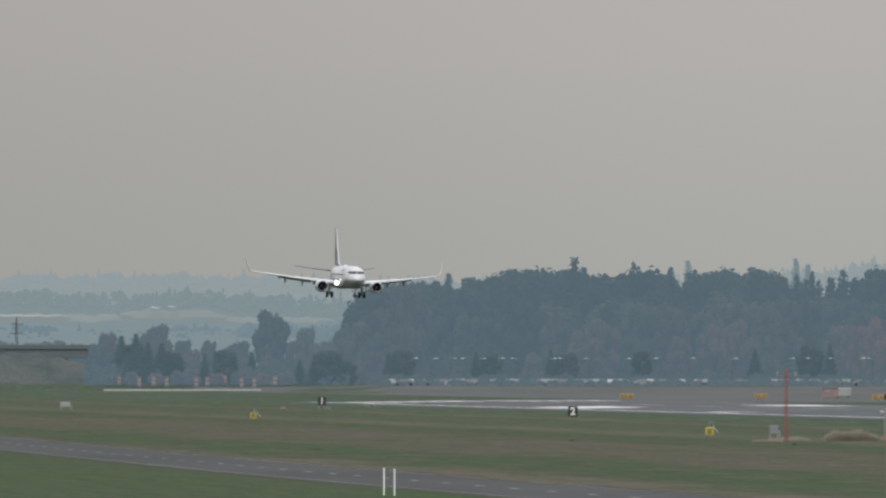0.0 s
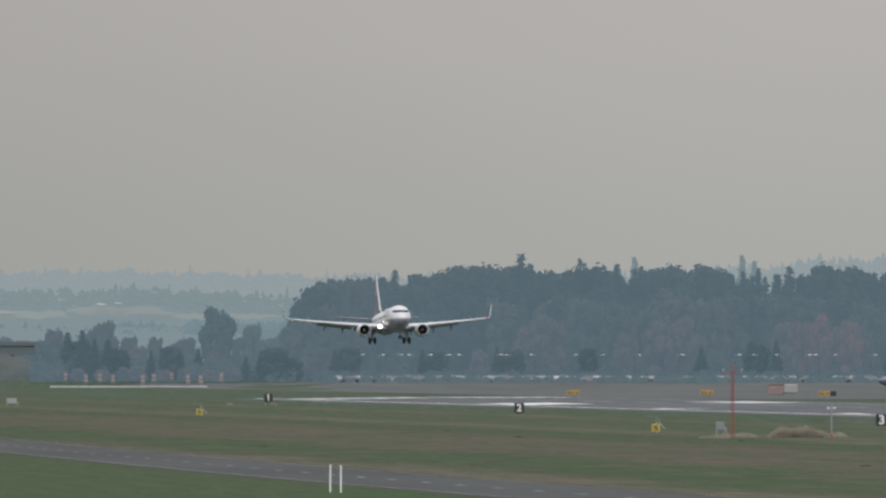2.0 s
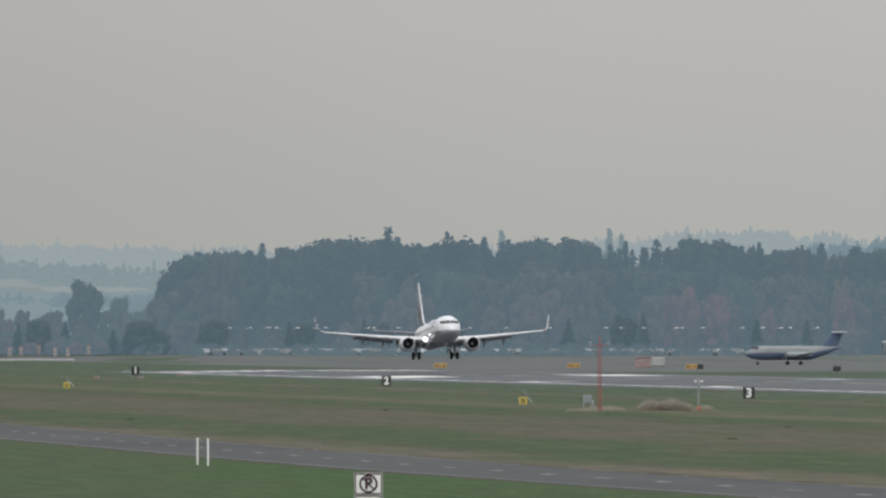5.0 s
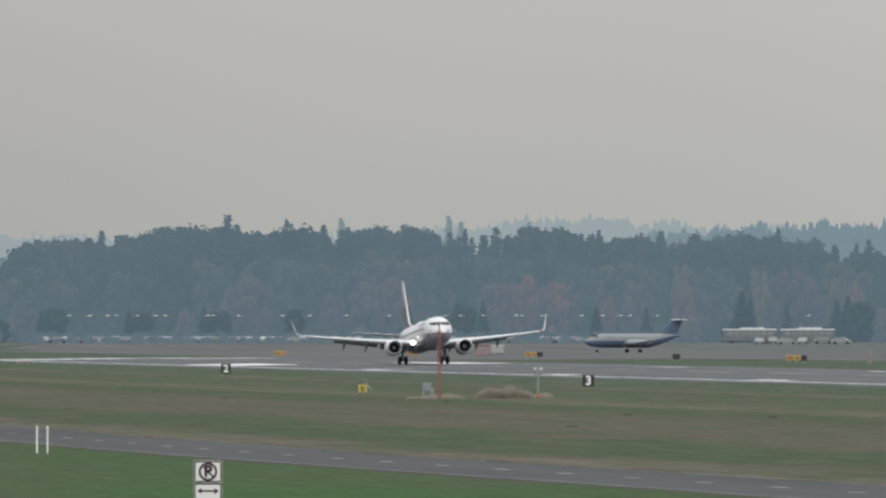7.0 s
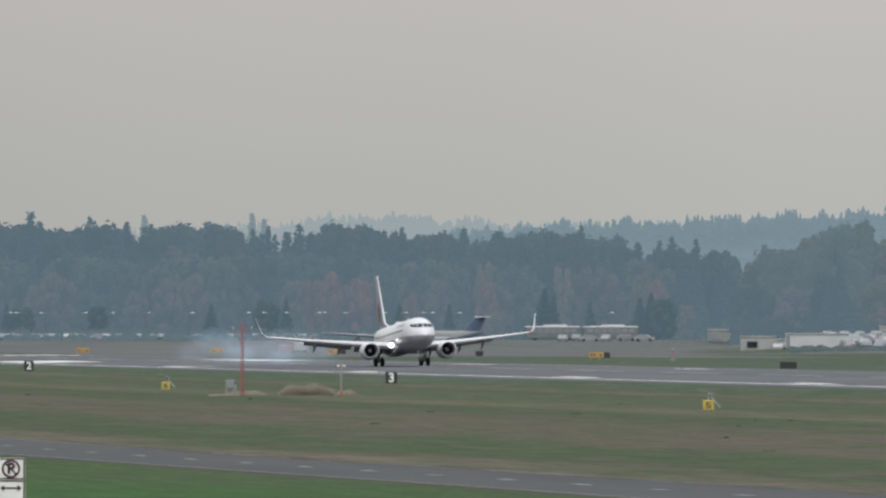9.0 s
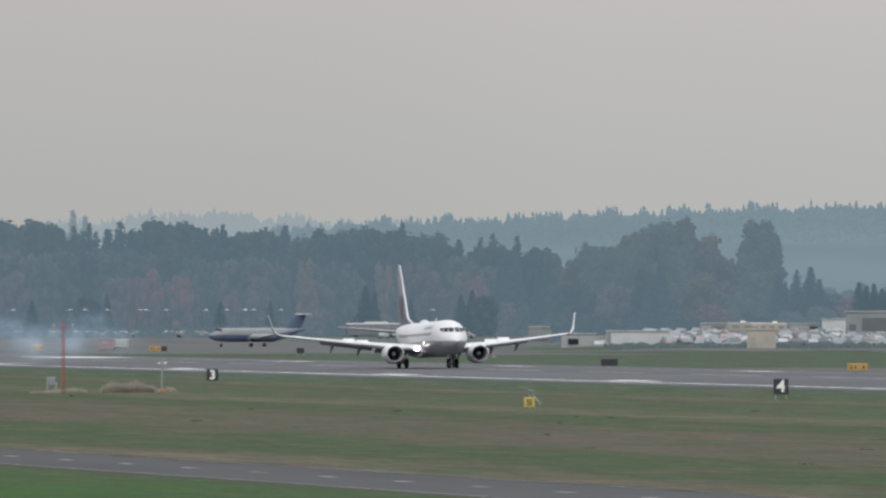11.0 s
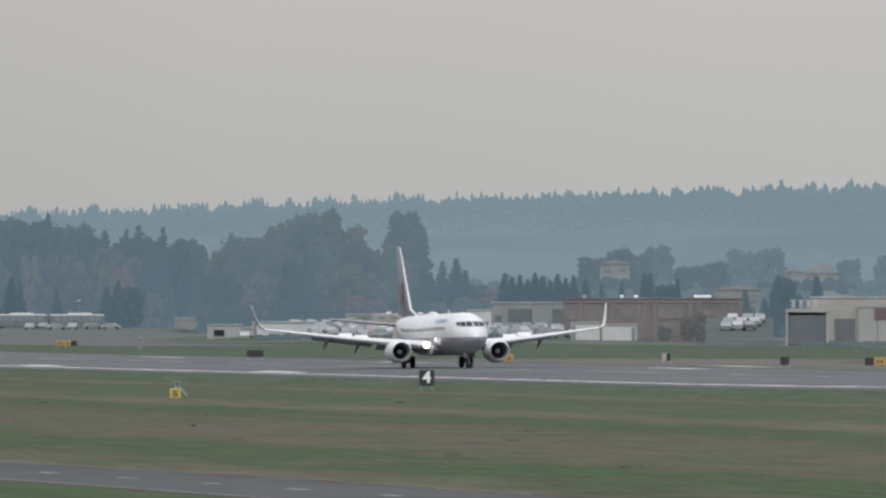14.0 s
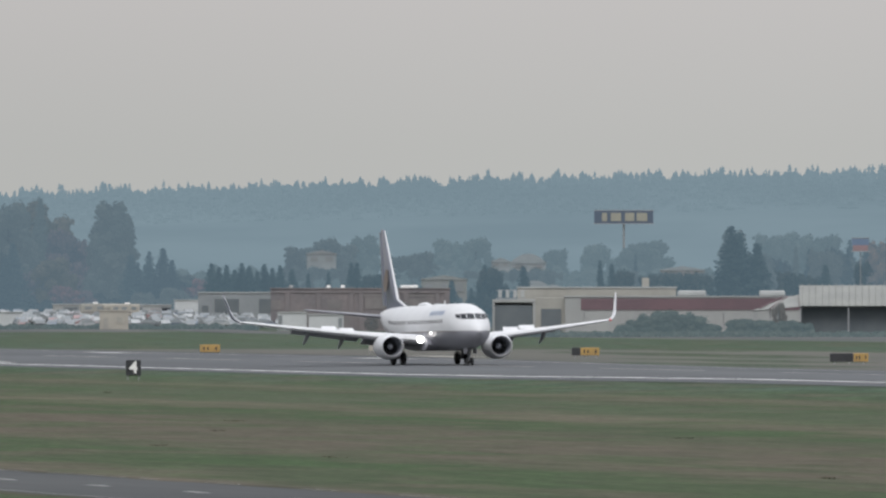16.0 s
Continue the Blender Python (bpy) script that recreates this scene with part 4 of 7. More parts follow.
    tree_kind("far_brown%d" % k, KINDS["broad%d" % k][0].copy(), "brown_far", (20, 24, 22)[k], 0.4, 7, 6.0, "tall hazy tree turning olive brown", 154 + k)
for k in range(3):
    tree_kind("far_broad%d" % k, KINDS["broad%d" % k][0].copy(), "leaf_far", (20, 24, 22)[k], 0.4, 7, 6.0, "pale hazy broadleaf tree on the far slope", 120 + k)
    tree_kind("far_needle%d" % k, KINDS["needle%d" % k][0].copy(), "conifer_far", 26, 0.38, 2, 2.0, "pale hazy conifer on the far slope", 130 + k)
# a faint haze glow is added to lift the twigs out of black
M["twigs"] = foliage("haze_lit_twigs", (0.10, 0.092, 0.082), (0.08, 0.077, 0.07), vary=0.1, scale=0.5, air=(0.118, 0.130, 0.136))
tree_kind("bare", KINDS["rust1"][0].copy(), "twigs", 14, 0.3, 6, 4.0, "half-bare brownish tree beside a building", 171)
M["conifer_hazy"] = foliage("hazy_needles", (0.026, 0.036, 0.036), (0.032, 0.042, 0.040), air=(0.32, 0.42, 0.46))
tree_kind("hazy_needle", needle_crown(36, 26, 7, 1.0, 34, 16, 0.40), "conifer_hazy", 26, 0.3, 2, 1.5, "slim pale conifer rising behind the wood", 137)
tree_kind("poplar", broad_crown(90, 23, 9.5, 0.6, 95, 44, 0.4, shape=0.55), "leaf_far", 23, 0.45, 8, 3.0, "tall columnar poplar with dense dark crown", 91)
tree_kind("bush", broad_crown(95, 3.0, 5.5, 0.0, 60, 60, 0.16, shape=0.6, core=0.8, tall=0.9), "hedge", 2.6, 0.08, 6, 1.6, "low dark evergreen bush before a wall", 96)


def plant(key, x, y, height, wide=1.0, group="", name="tree", label=""):
    crown, trunk, h, text = KINDS[key]
    k = height / h
    t = thing(name, Matrix.LocRotScale(Vector((x, y, ground_z(x, y))), Euler((0, 0, random.uniform(0, 6.28))), Vector((k * wide, k * wide, k))), label or text, name, group)
    a, b = new("trunk", trunk), new("crown", crown)
    a.parent = b.parent = t
    return t


COPSE = {}


def copse(key, x, y, height, wide):
    """Adds a tree of the wood's inner rows to its one joined mesh."""
    if key not in LIGHT:
        me = LIGHT_MADE[key]()
        LIGHT[key] = (np.array([v.co[:] for v in me.vertices]), [tuple(p.vertices) for p in me.polygons])
    v, f = LIGHT[key]
    h = {"b": 24.0, "w": 24.0, "n": 26.0}[key[0]]
    k, a = height / h, random.uniform(0, 6.28)
    c, s = math.cos(a), math.sin(a)
    p = v @ np.array(((c, s, 0), (-s, c, 0), (0, 0, 1))) * np.array((k * wide, k * wide, k)) + np.array((x, y, ground_z(x, y)))
    vs, fs = COPSE.setdefault(key, ([], []))
    base = len(vs)
    vs += p.tolist()
    fs += [tuple(base + q for q in g) for g in f]


LIGHT = {}
LIGHT_MADE = {"broad": lambda: broad_crown(11, 24, 12, 0.8, 52, 24, 0.66), "wide": lambda: broad_crown(12, 24, 13, 0.8, 52, 24, 0.66), "needle": lambda: needle_crown(31, 26, 9.5, 1.0, 24, 9, 0.6)}


def finish_copse(label):
    for key, (vs, fs) in COPSE.items():
        me = bpy.data.meshes.new("wood")
        me.from_pydata(vs, [], fs)
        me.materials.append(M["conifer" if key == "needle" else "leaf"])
        tagged(new("wood", me), label, "trees", kind="stuff")
    COPSE.clear()


def along(rows, b):
    for (b0, h0), (b1, h1) in zip(rows, rows[1:]):
        if b0 <= b <= b1:
            return h0 + (h1 - h0) * (b - b0) / (b1 - b0)
    return rows[0][1] if b < rows[0][0] else rows[-1][1]


# how high the wood's outline stands, by bearing
WOOD = ((6.12, 18.6), (6.25, 25.6), (6.4, 27.1), (6.55, 25.6), (6.7, 26.1), (6.85, 29.1), (7.1, 29.6), (7.3, 29.1), (7.7, 29.1), (8.1, 28.6), (8.35, 29.1), (8.55, 28.9),
        (8.65, 26.6), (9.0, 26.6), (9.4, 27.1), (9.7, 27.2), (9.85, 25.6), (10.0, 24.6), (10.2, 23.1), (10.3, 18.6))


def build_wood():
    rng = random.Random(5)
    for row, (d, lift) in enumerate(((3010, 0.72), (3060, 0.88), (3110, 0.955), (3160, 0.985))):
        b = 6.17 + 0.03 * row
        while b < 10.28:
            h = along(WOOD, b) * lift * rng.uniform(0.92, 1.06) - 0.8
            key = rng.choice(("broad0", "broad1", "broad2", "broad3", "broad1", "needle0", "needle1", "needle3", "brown1") if b < 7.6 else ("broad0", "broad1", "needle0", "needle1", "needle3", "needle1", "broad3", "brown0"))
            if row == 0:
                key = rng.choice(("broad0", "broad1", "broad3", "needle3", "brown0", "brown1", "brown2"))
            x, y, _ = spot(b, d + rng.uniform(-14, 14))
            w = rng.uniform(0.75, 1.15) * (1.15 if key[0] == "n" else 0.9)
            if row in (1, 3):
                copse("needle" if key[0] == "n" else "broad" if b % 0.2 < 0.1 else "wide", x, y, h, w)
            else:
                plant(key, x, y, h, w, "trees of the wood")
            b += rng.uniform(0.06, 0.11)
    finish_copse("dense inner rows of a tall hazy wood")
    # single tops that stand out of the wood's outline
    for bb, d, key, h, w in ((7.155, 3050, "needle1", 29.6, 1.25), (7.12, 3060, "needle0", 27.0, 1.2), (7.195, 3055, "needle3", 27.4, 1.1), (6.6, 3050, "needle0", 26.0, 1.1)):
        x, y, _ = spot(bb, d)
        plant(key, x, y, h, w, "trees of the wood")
    for bb, hh, w in ((8.13, 33.5, 1.1), (8.185, 32.0, 1.3), (7.655, 33.0, 1.2), (8.02, 30.5, 1.2), (7.5, 30.5, 1.2)):
        x, y, _ = spot(bb, 3420)
        plant("hazy_needle", x, y, hh - 1.2, w, "trees of the wood")
    # autumn trees and dark shrubs before it
    for bb, d, key, h, w in ((6.28, 2985, "mauve0", 8, 1.0), (6.43, 2990, "brown0", 24, 0.7), (6.97, 2960, "mauve1", 7.5, 0.9), (7.20, 2965, "mauve0", 13, 0.8), (7.28, 2960, "mauve1", 15, 0.75), (7.62, 2965, "mauve1", 11, 0.8), (7.78, 2960, "mauve0", 14, 0.85), (7.86, 2960, "mauve1", 15, 0.8),
                             (7.99, 2965, "brown0", 18.5, 0.7), (8.33, 2960, "mauve0", 14, 0.7), (8.40, 2960, "rust0", 14, 0.5), (8.47, 2955, "rust1", 15.6, 0.55), (8.535, 2960, "mauve0", 13, 0.6), (8.60, 2955, "rust0", 14.2, 0.6), (8.66, 2960, "mauve1", 13, 0.6), (8.83, 2950, "rust1", 10.6, 0.5), (8.96, 2960, "mauve0", 14, 0.7), (9.04, 2960, "brown1", 17, 0.7),
                             (9.155, 2950, "ochre0", 18.0, 0.5), (9.16, 2945, "rust0", 13.5, 0.5), (9.21, 2955, "mauve1", 13, 0.8), (9.20, 2880, "ochre1", 6.6, 0.95), (9.36, 2960, "brown2", 15, 0.8), (9.50, 2950, "ochre0", 17.0, 0.5), (9.55, 2955, "brown0", 15, 0.7), (9.63, 2950, "mauve0", 17, 0.75), (9.70, 2955, "mauve1", 15, 0.7), (9.84, 2950, "ochre1", 15.6, 0.6), (9.91, 2950, "rust1", 14, 0.5), (10.05, 2920, "ochre0", 8.2, 0.9),
                             (9.42, 2930, "dark_needle3", 11.5, 1.55), (9.46, 2935, "dark_needle0", 10, 1.4), (9.62, 2930, "dark_needle0", 8.5, 1.4), (9.84, 2930, "dark_needle3", 9.5, 1.6), (9.89, 2932, "dark_needle1", 10.5, 1.6), (9.94, 2930, "dark_broad3", 9.5, 1.2), (8.78, 2945, "dark_needle3", 8.0, 1.5), (9.0, 2945, "dark_needle0", 8.0, 1.4),
                             (6.4, 2960, "dark_broad0", 8, 1.2), (6.72, 2950, "dark_needle3", 7.5, 1.4), (6.79, 2950, "dark_broad3", 7, 1.2), (7.05, 2955, "dark_needle0", 8, 1.5), (7.12, 2955, "dark_broad3", 7.5, 1.2), (7.45, 2960, "dark_broad1", 8, 1.1), (7.95, 2955, "dark_needle3", 8, 1.5), (8.2, 2960, "dark_broad2", 9, 1.0), (8.28, 2955, "dark_needle1", 9.5, 1.4)):
        x, y, _ = spot(bb, d)
        plant(key, x, y, h, w * rng.uniform(0.95, 1.1), "autumn trees before the wood" if key[0] in "rom" else "trees of the wood")


build_wood()


def build_left_trees():
    rng = random.Random(8)
    for b, d, key, h, w in ((5.158, 2955, "dark_needle3", 12.4, 1.8), (5.222, 2950, "dark_needle1", 12.8, 1.9), (5.275, 2950, "dark_needle0", 11.0, 1.8), (5.334, 2955, "dark_needle3", 10.7, 1.9), (5.382, 2950, "dark_broad3", 8.9, 1.15), (5.093, 3010, "mauve0", 13.6, 0.70), (5.050, 2990, "broad1", 11.0, 0.95), (5.309, 3200, "far_broad2", 15.8, 0.81), (5.432, 3200, "far_broad0", 12.0, 0.79),
                            (5.469, 3100, "mauve0", 9.9, 0.77), (5.544, 3180, "far_broad1", 12.2, 0.77), (5.524, 2950, "dark_needle3", 8.4, 1.37), (5.616, 2950, "dark_broad3", 9.4, 1.26), (5.668, 3180, "far_broad2", 11.6, 0.95), (5.733, 2960, "dark_needle0", 8.7, 2.02), (5.825, 3150, "broad2", 19.0, 0.78), (5.917, 3200, "far_broad1", 12.2, 0.91), (5.805, 2990, "mauve1", 8.2, 1.12),
                            (5.942, 2950, "dark_needle3", 7.0, 1.93), (5.975, 3200, "far_broad0", 15.2, 0.59), (6.074, 2950, "dark_broad0", 9.0, 1.71), (6.007, 2950, "dark_needle1", 8.0, 1.69), (6.141, 2960, "dark_broad3", 6.6, 1.95), (6.216, 2990, "mauve0", 7.1, 1.29), (6.336, 2950, "dark_needle3", 8.4, 1.77), (6.403, 2950, "dark_broad1", 7.4, 1.39), (6.054, 3250, "far_broad2", 12.0, 1.18),
                            (4.871, 3350, "far_broad1", 12.5, 1.17), (4.771, 3350, "far_broad0", 11.7, 1.49), (4.971, 3350, "far_broad2", 11.1, 1.15), (4.659, 3350, "far_broad2", 11.9, 1.22), (5.43, 2975, "mauve1", 7.5, 1.3), (5.57, 2980, "broad0", 7.0, 1.3), (5.68, 2975, "mauve0", 7.5, 1.3), (5.87, 2985, "broad1", 7.0, 1.4), (5.25, 2990, "broad0", 9.0, 1.2), (5.13, 2985, "broad3", 9.0, 1.2), (6.27, 3000, "broad1", 12.0, 1.0),
                            (5.20, 2935, "mauve0", 4.4, 1.6), (5.31, 2936, "rust1", 4.0, 1.7), (5.41, 2938, "mauve1", 4.6, 1.6), (5.47, 2936, "mauve0", 5.0, 1.5), (5.58, 2938, "rust0", 4.0, 1.8), (5.68, 2936, "mauve1", 4.6, 1.7), (5.78, 2938, "rust1", 4.0, 1.7), (5.88, 2936, "mauve0", 4.4, 1.7), (5.12, 2936, "mauve1", 4.0, 1.6)):
        x, y, z = spot(b, d)
        plant(key, x, y, h - z + 0.85, w * rng.uniform(0.9, 1.1), "trees at the airfield's end")


build_left_trees()


# bearing, distance and footing of the houses that the trees before them leave in sight
HOUSES = ((12.08, 2840, 13.5), (12.99, 2800, 12.6), (13.02, 2650, 6.4), (12.62, 2660, 6.5), (13.1, 2680, 5.8), (12.87, 2830, 13.0), (13.67, 2800, 11.5))


def build_right_trees():
    rng = random.Random(9)
    rows = [(10.38, 2810, "far_brown1", 20.2, 1.1), (10.48, 2790, "far_broad0", 21.4, 1.2), (10.58, 2810, "far_brown2", 23.6, 1.0), (10.7, 2780, "far_broad1", 27.0, 0.9), (10.78, 2800, "far_brown1", 27.4, 0.9), (10.84, 2790, "far_needle2", 27.0, 1.1),
            (10.87, 2810, "far_brown0", 23.6, 0.9), (10.66, 2690, "broad1", 16.0, 0.8), (10.72, 2685, "needle1", 17.0, 1.5), (10.62, 2695, "needle0", 13.5, 1.5), (10.69, 2670, "needle3", 14.0, 1.5), (10.52, 2700, "mauve0", 12.5, 0.9), (10.82, 2730, "mauve1", 12, 0.8), (10.9, 2730, "far_brown2", 14.3, 1.1), (10.35, 2730, "broad3", 13.2, 1.2),
            (11.155, 2710, "poplar", 27.1, 1.1), (11.2, 2722, "poplar", 24.5, 0.9), (11.11, 2722, "poplar", 23.0, 0.9), (11.32, 2700, "needle1", 15.4, 1.2), (11.38, 2695, "needle3", 16.0, 1.3), (11.27, 2700, "needle0", 13.2, 1.2), (11.46, 2710, "broad3", 11.0, 1.2), (11.52, 2710, "rust1", 9.9, 1.0)]
    rows += [(12.095, 2860, "far_broad1", 19.4, 0.90), (11.995, 2870, "far_broad0", 17.2, 0.87), (12.169, 2880, "far_broad2", 17.7, 0.71), (12.269, 2960, "dim_broad1", 20.6, 0.75), (12.209, 2560, "dark_needle3", 14.4, 1.04), (12.760, 2960, "dim_broad1", 20.0, 0.90), (12.655, 2960, "dim_broad2", 19.1, 0.81), (12.745, 2560, "dark_broad1", 13.9, 0.64),
             (12.799, 2560, "dark_needle3", 13.1, 1.51), (12.867, 2560, "dark_broad0", 12.9, 0.86), (12.934, 2560, "dark_needle0", 11.8, 1.51), (13.161, 2560, "rust0", 12.8, 0.44), (13.235, 2540, "dark_needle1", 12.6, 0.94), (13.298, 2960, "dim_broad0", 18.1, 0.71), (13.308, 2550, "dark_needle0", 13.1, 0.99), (13.360, 2550, "dark_needle3", 12.4, 1.04),
             (13.509, 2960, "dim_broad2", 18.8, 1.10), (13.464, 2640, "needle1", 14.7, 0.53), (13.402, 2560, "dark_broad3", 11.5, 0.77), (13.527, 2560, "dark_broad1", 11.8, 0.94), (13.626, 2560, "dark_broad0", 11.3, 1.18), (13.738, 2560, "dark_broad3", 11.1, 1.00), (13.895, 2560, "poplar", 20.1, 1.05), (13.885, 2530, "dark_needle1", 19.6, 1.7), (13.988, 2540, "poplar", 15.5, 1.0), (13.925, 2535, "dark_needle3", 18.4, 1.7), (14.0, 2530, "dark_needle0", 16.4, 1.9),
             (14.062, 2900, "dim_broad0", 20.1, 0.75), (14.174, 2940, "dim_broad1", 21.1, 0.85), (14.286, 2900, "dim_broad2", 19.8, 0.76), (14.349, 2600, "broad3", 15.9, 0.63), (14.399, 2600, "needle1", 15.7, 0.57), (14.112, 2560, "dark_broad0", 11.3, 0.98), (14.212, 2560, "dark_broad3", 10.6, 1.05), (14.299, 2560, "dark_needle3", 12.2, 1.63), (14.538, 2560, "ochre0", 17.8, 0.66), (14.610, 2560, "ochre1", 18.3, 0.64),
             (14.697, 2560, "rust1", 17.8, 0.53), (14.473, 2560, "dark_broad1", 13.5, 0.73), (13.053, 2700, "far_broad0", 13.5, 0.77), (13.116, 2960, "dim_broad0", 17.0, 0.61), (12.506, 2870, "far_broad2", 16.0, 0.78), (12.406, 2870, "far_broad0", 15.2, 0.82), (12.555, 2600, "needle3", 12.3, 0.87), (12.468, 2560, "dark_broad3", 11.1, 0.88), (12.356, 2560, "dark_needle0", 11.5, 1.29), (12.306, 2560, "dark_broad0", 10.6, 0.84),
             (11.594, 2560, "dark_needle3", 12.5, 1.35), (11.627, 2566, "dark_needle0", 11.8, 1.35), (11.661, 2560, "dark_needle1", 12.2, 1.35), (11.695, 2565, "dark_needle3", 11.3, 1.35), (11.728, 2560, "dark_needle1", 12.6, 1.35), (11.762, 2568, "dark_needle3", 12.0, 1.35), (11.796, 2560, "dark_needle0", 11.1, 1.35), (11.829, 2566, "dark_needle3", 12.4, 1.35), (11.863, 2560, "dark_needle1", 11.6, 1.35), (11.897, 2564, "dark_needle0", 12.2, 1.35), (11.95, 2562, "dark_needle3", 11.4, 1.35), (12.02, 2565, "dark_needle0", 10.6, 1.0), (12.11, 2560, "dark_needle1", 10.8, 1.0),
             (12.775, 2540, "dark_needle3", 13.6, 1.6), (12.83, 2560, "dark_broad0", 15.0, 0.85), (12.88, 2550, "dark_needle0", 14.6, 1.7), (12.93, 2560, "dark_broad3", 13.2, 0.85), (12.235, 2540, "dark_needle1", 13.4, 1.5),
             (14.03, 2540, "poplar", 15.2, 1.1), (10.95, 2790, "mauve1", 20.5, 0.75), (11.0, 2800, "far_brown2", 18.0, 0.8), (11.03, 2760, "mauve0", 13.5, 0.9), (10.93, 2700, "rust0", 8.5, 0.9), (10.99, 2690, "rust1", 7.0, 1.1), (11.03, 2690, "mauve1", 6.5, 1.1), (11.42, 2700, "needle0", 13.6, 1.4), (11.24, 2700, "needle3", 14.6, 1.5)]
    # low scrub on the slope, thinning out upwards
    b = 11.45
    while b < 14.8:
        for d, key in ((2640, "far_broad"), (2730, "far_broad")):
            if rng.random() < 0.5:
                top = 0.85 + min(300, d - 2580) * 0.020 + rng.uniform(3.0, 6.5)
                rows.append((b + rng.uniform(-0.05, 0.05), d + rng.uniform(-25, 25), key + str(rng.randrange(3)), top, rng.uniform(0.8, 1.3) * 8.0 / top))
        b += rng.uniform(0.09, 0.15)
    # a closer belt of taller trees towards the open hall
    b = 13.42
    while b < 14.75:
        top = 11.5 + 4.5 * smooth((b - 13.9) / 0.4) + rng.uniform(-1.5, 1.5)
        rows.append((b, 2610 + rng.uniform(-20, 20), rng.choice(("far_broad0", "far_broad1", "broad3", "far_needle2", "needle1")), top, rng.uniform(0.8, 1.1)))
        b += rng.uniform(0.05, 0.08)
    # low trees that hide the houses' footings
    for hb, hd, hz in HOUSES:
        for off in (-0.12, -0.06, 0.0, 0.06, 0.12):
            d = hd - 14 - 60 * abs(off)
            rows.append((hb + off, d, "far_broad%d" % rng.randrange(3), 6.74 + (hz - 6.9) * d / hd - 0.6 + rng.uniform(-0.5, 0.3), rng.uniform(0.5, 0.7)))
    for b, d, key, h, w in rows:
        least = 5.0
        for hb, hd, hz in HOUSES:
            if abs(b - hb) < 0.17 and d < hd + 10:
                h, least = min(h, 6.74 + (hz - 7.0) * d / hd), 1.5
        x, y, z = spot(b, d)
        tall = max(least, h - z + 0.85)
        plant(key, x, y, tall, w * min(2.5, h / tall), "trees behind the warehouses")
    for b, d, key, h, w in ((12.655, 2500, "dark_needle3", 10.0, 1.6), (12.74, 2510, "dark_needle1", 8.5, 1.5), (12.97, 2555, "dark_needle1", 12.8, 1.6), (12.52, 2500, "dark_needle0", 8.8, 1.5), (12.46, 2505, "mauve0", 8.0, 0.8), (12.40, 2236, "bare", 5.2, 0.9), (12.46, 2230, "bare", 6.0, 0.8), (12.52, 2236, "bare", 5.6, 0.9), (12.57, 2190, "bare", 4.6, 1.1), (12.3, 2236, "bare", 3.6, 1.2)):
        x, y, z = spot(b, d)
        plant(key, x, y, h - z, w, "trees behind the warehouses")


build_right_trees()


# ---- far hills with their firs, a plain backdrop of the distance ----
RIDGE = ((4.3, 42), (4.8, 42), (5.4, 42.5), (5.9, 41.5), (6.3, 40.5), (7.0, 40), (7.6, 41), (8.2, 43), (8.5, 46), (8.75, 47), (9.0, 45.5), (9.3, 43), (9.7, 43), (10.1, 44), (11.0, 44), (15.0, 46))
RIDGE_MID = ((4.0, 35), (4.6, 36), (5.1, 34.5), (5.5, 35.5), (6.0, 33), (6.5, 31), (7.5, 28), (9.0, 22), (15.6, 16))
RIDGE_NEAR = ((4.3, 23), (4.8, 22), (5.1, 20), (5.5, 22), (6.5, 23), (7.5, 24), (8.5, 30), (9.0, 38), (9.4, 40.5), (9.9, 41.5), (10.3, 43.3), (10.6, 44), (11.1, 45.5), (11.7, 46.5), (12.3, 48), (12.9, 49.5), (13.5, 50.2), (14.1, 51.5), (15.0, 53))
# the hills glow: their haze is put in as emission
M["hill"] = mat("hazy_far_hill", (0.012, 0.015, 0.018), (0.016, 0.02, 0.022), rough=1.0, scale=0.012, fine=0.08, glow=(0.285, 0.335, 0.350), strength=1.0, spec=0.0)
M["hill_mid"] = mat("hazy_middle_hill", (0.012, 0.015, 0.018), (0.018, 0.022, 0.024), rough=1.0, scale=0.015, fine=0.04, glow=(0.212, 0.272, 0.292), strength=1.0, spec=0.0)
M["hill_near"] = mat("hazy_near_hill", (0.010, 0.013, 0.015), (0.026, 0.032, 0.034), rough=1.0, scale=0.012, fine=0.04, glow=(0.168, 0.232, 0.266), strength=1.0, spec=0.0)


def far_firs(rng, rows, d, n, b0, b1):
    """Countless small trees on the ridge, pointed and domed, as one mesh."""
    vs, fs = [], []
    for _ in range(n):
        b = rng.uniform(b0, b1)
        back = rng.random() ** 3 * 120
        x, y, _ = spot(b, d + 30 - back, 0)
        stand = 0.5 + 0.5 * math.sin(b * 47) * math.sin(b * 19.3 + 1)
        z = along(rows, b) - back * 0.088 - 13.0 + 0.9 * math.sin(b * 31) * math.sin(b * 12.3 + 1)
        if rng.random() < (0.35 + 0.3 * stand) * (0.15 + 0.85 * smooth((b - 6.2) / 1.2)):
            h, w, tiers = 8.6 + 3.6 * rng.random() ** 1.5 + 1.2 * stand, rng.uniform(1.3, 2.5), ((0.0, 1.0), (0.4, 1.0), (0.58, 0.85), (0.72, 0.7), (0.84, 0.45), (0.92, 0.3))
        else:
            h, w, tiers = 8.2 + 2.6 * rng.random(), rng.uniform(1.8, 4.2), ((0.0, 0.9), (0.4, 1.0), (0.68, 0.9), (0.86, 0.65), (0.95, 0.35))
        for za, wa in tiers:
            base = len(vs)
            for q in range(5):
                a = q * 1.2566 + rng.uniform(-0.4, 0.4)
                r = w * wa * rng.uniform(0.55, 1.3)
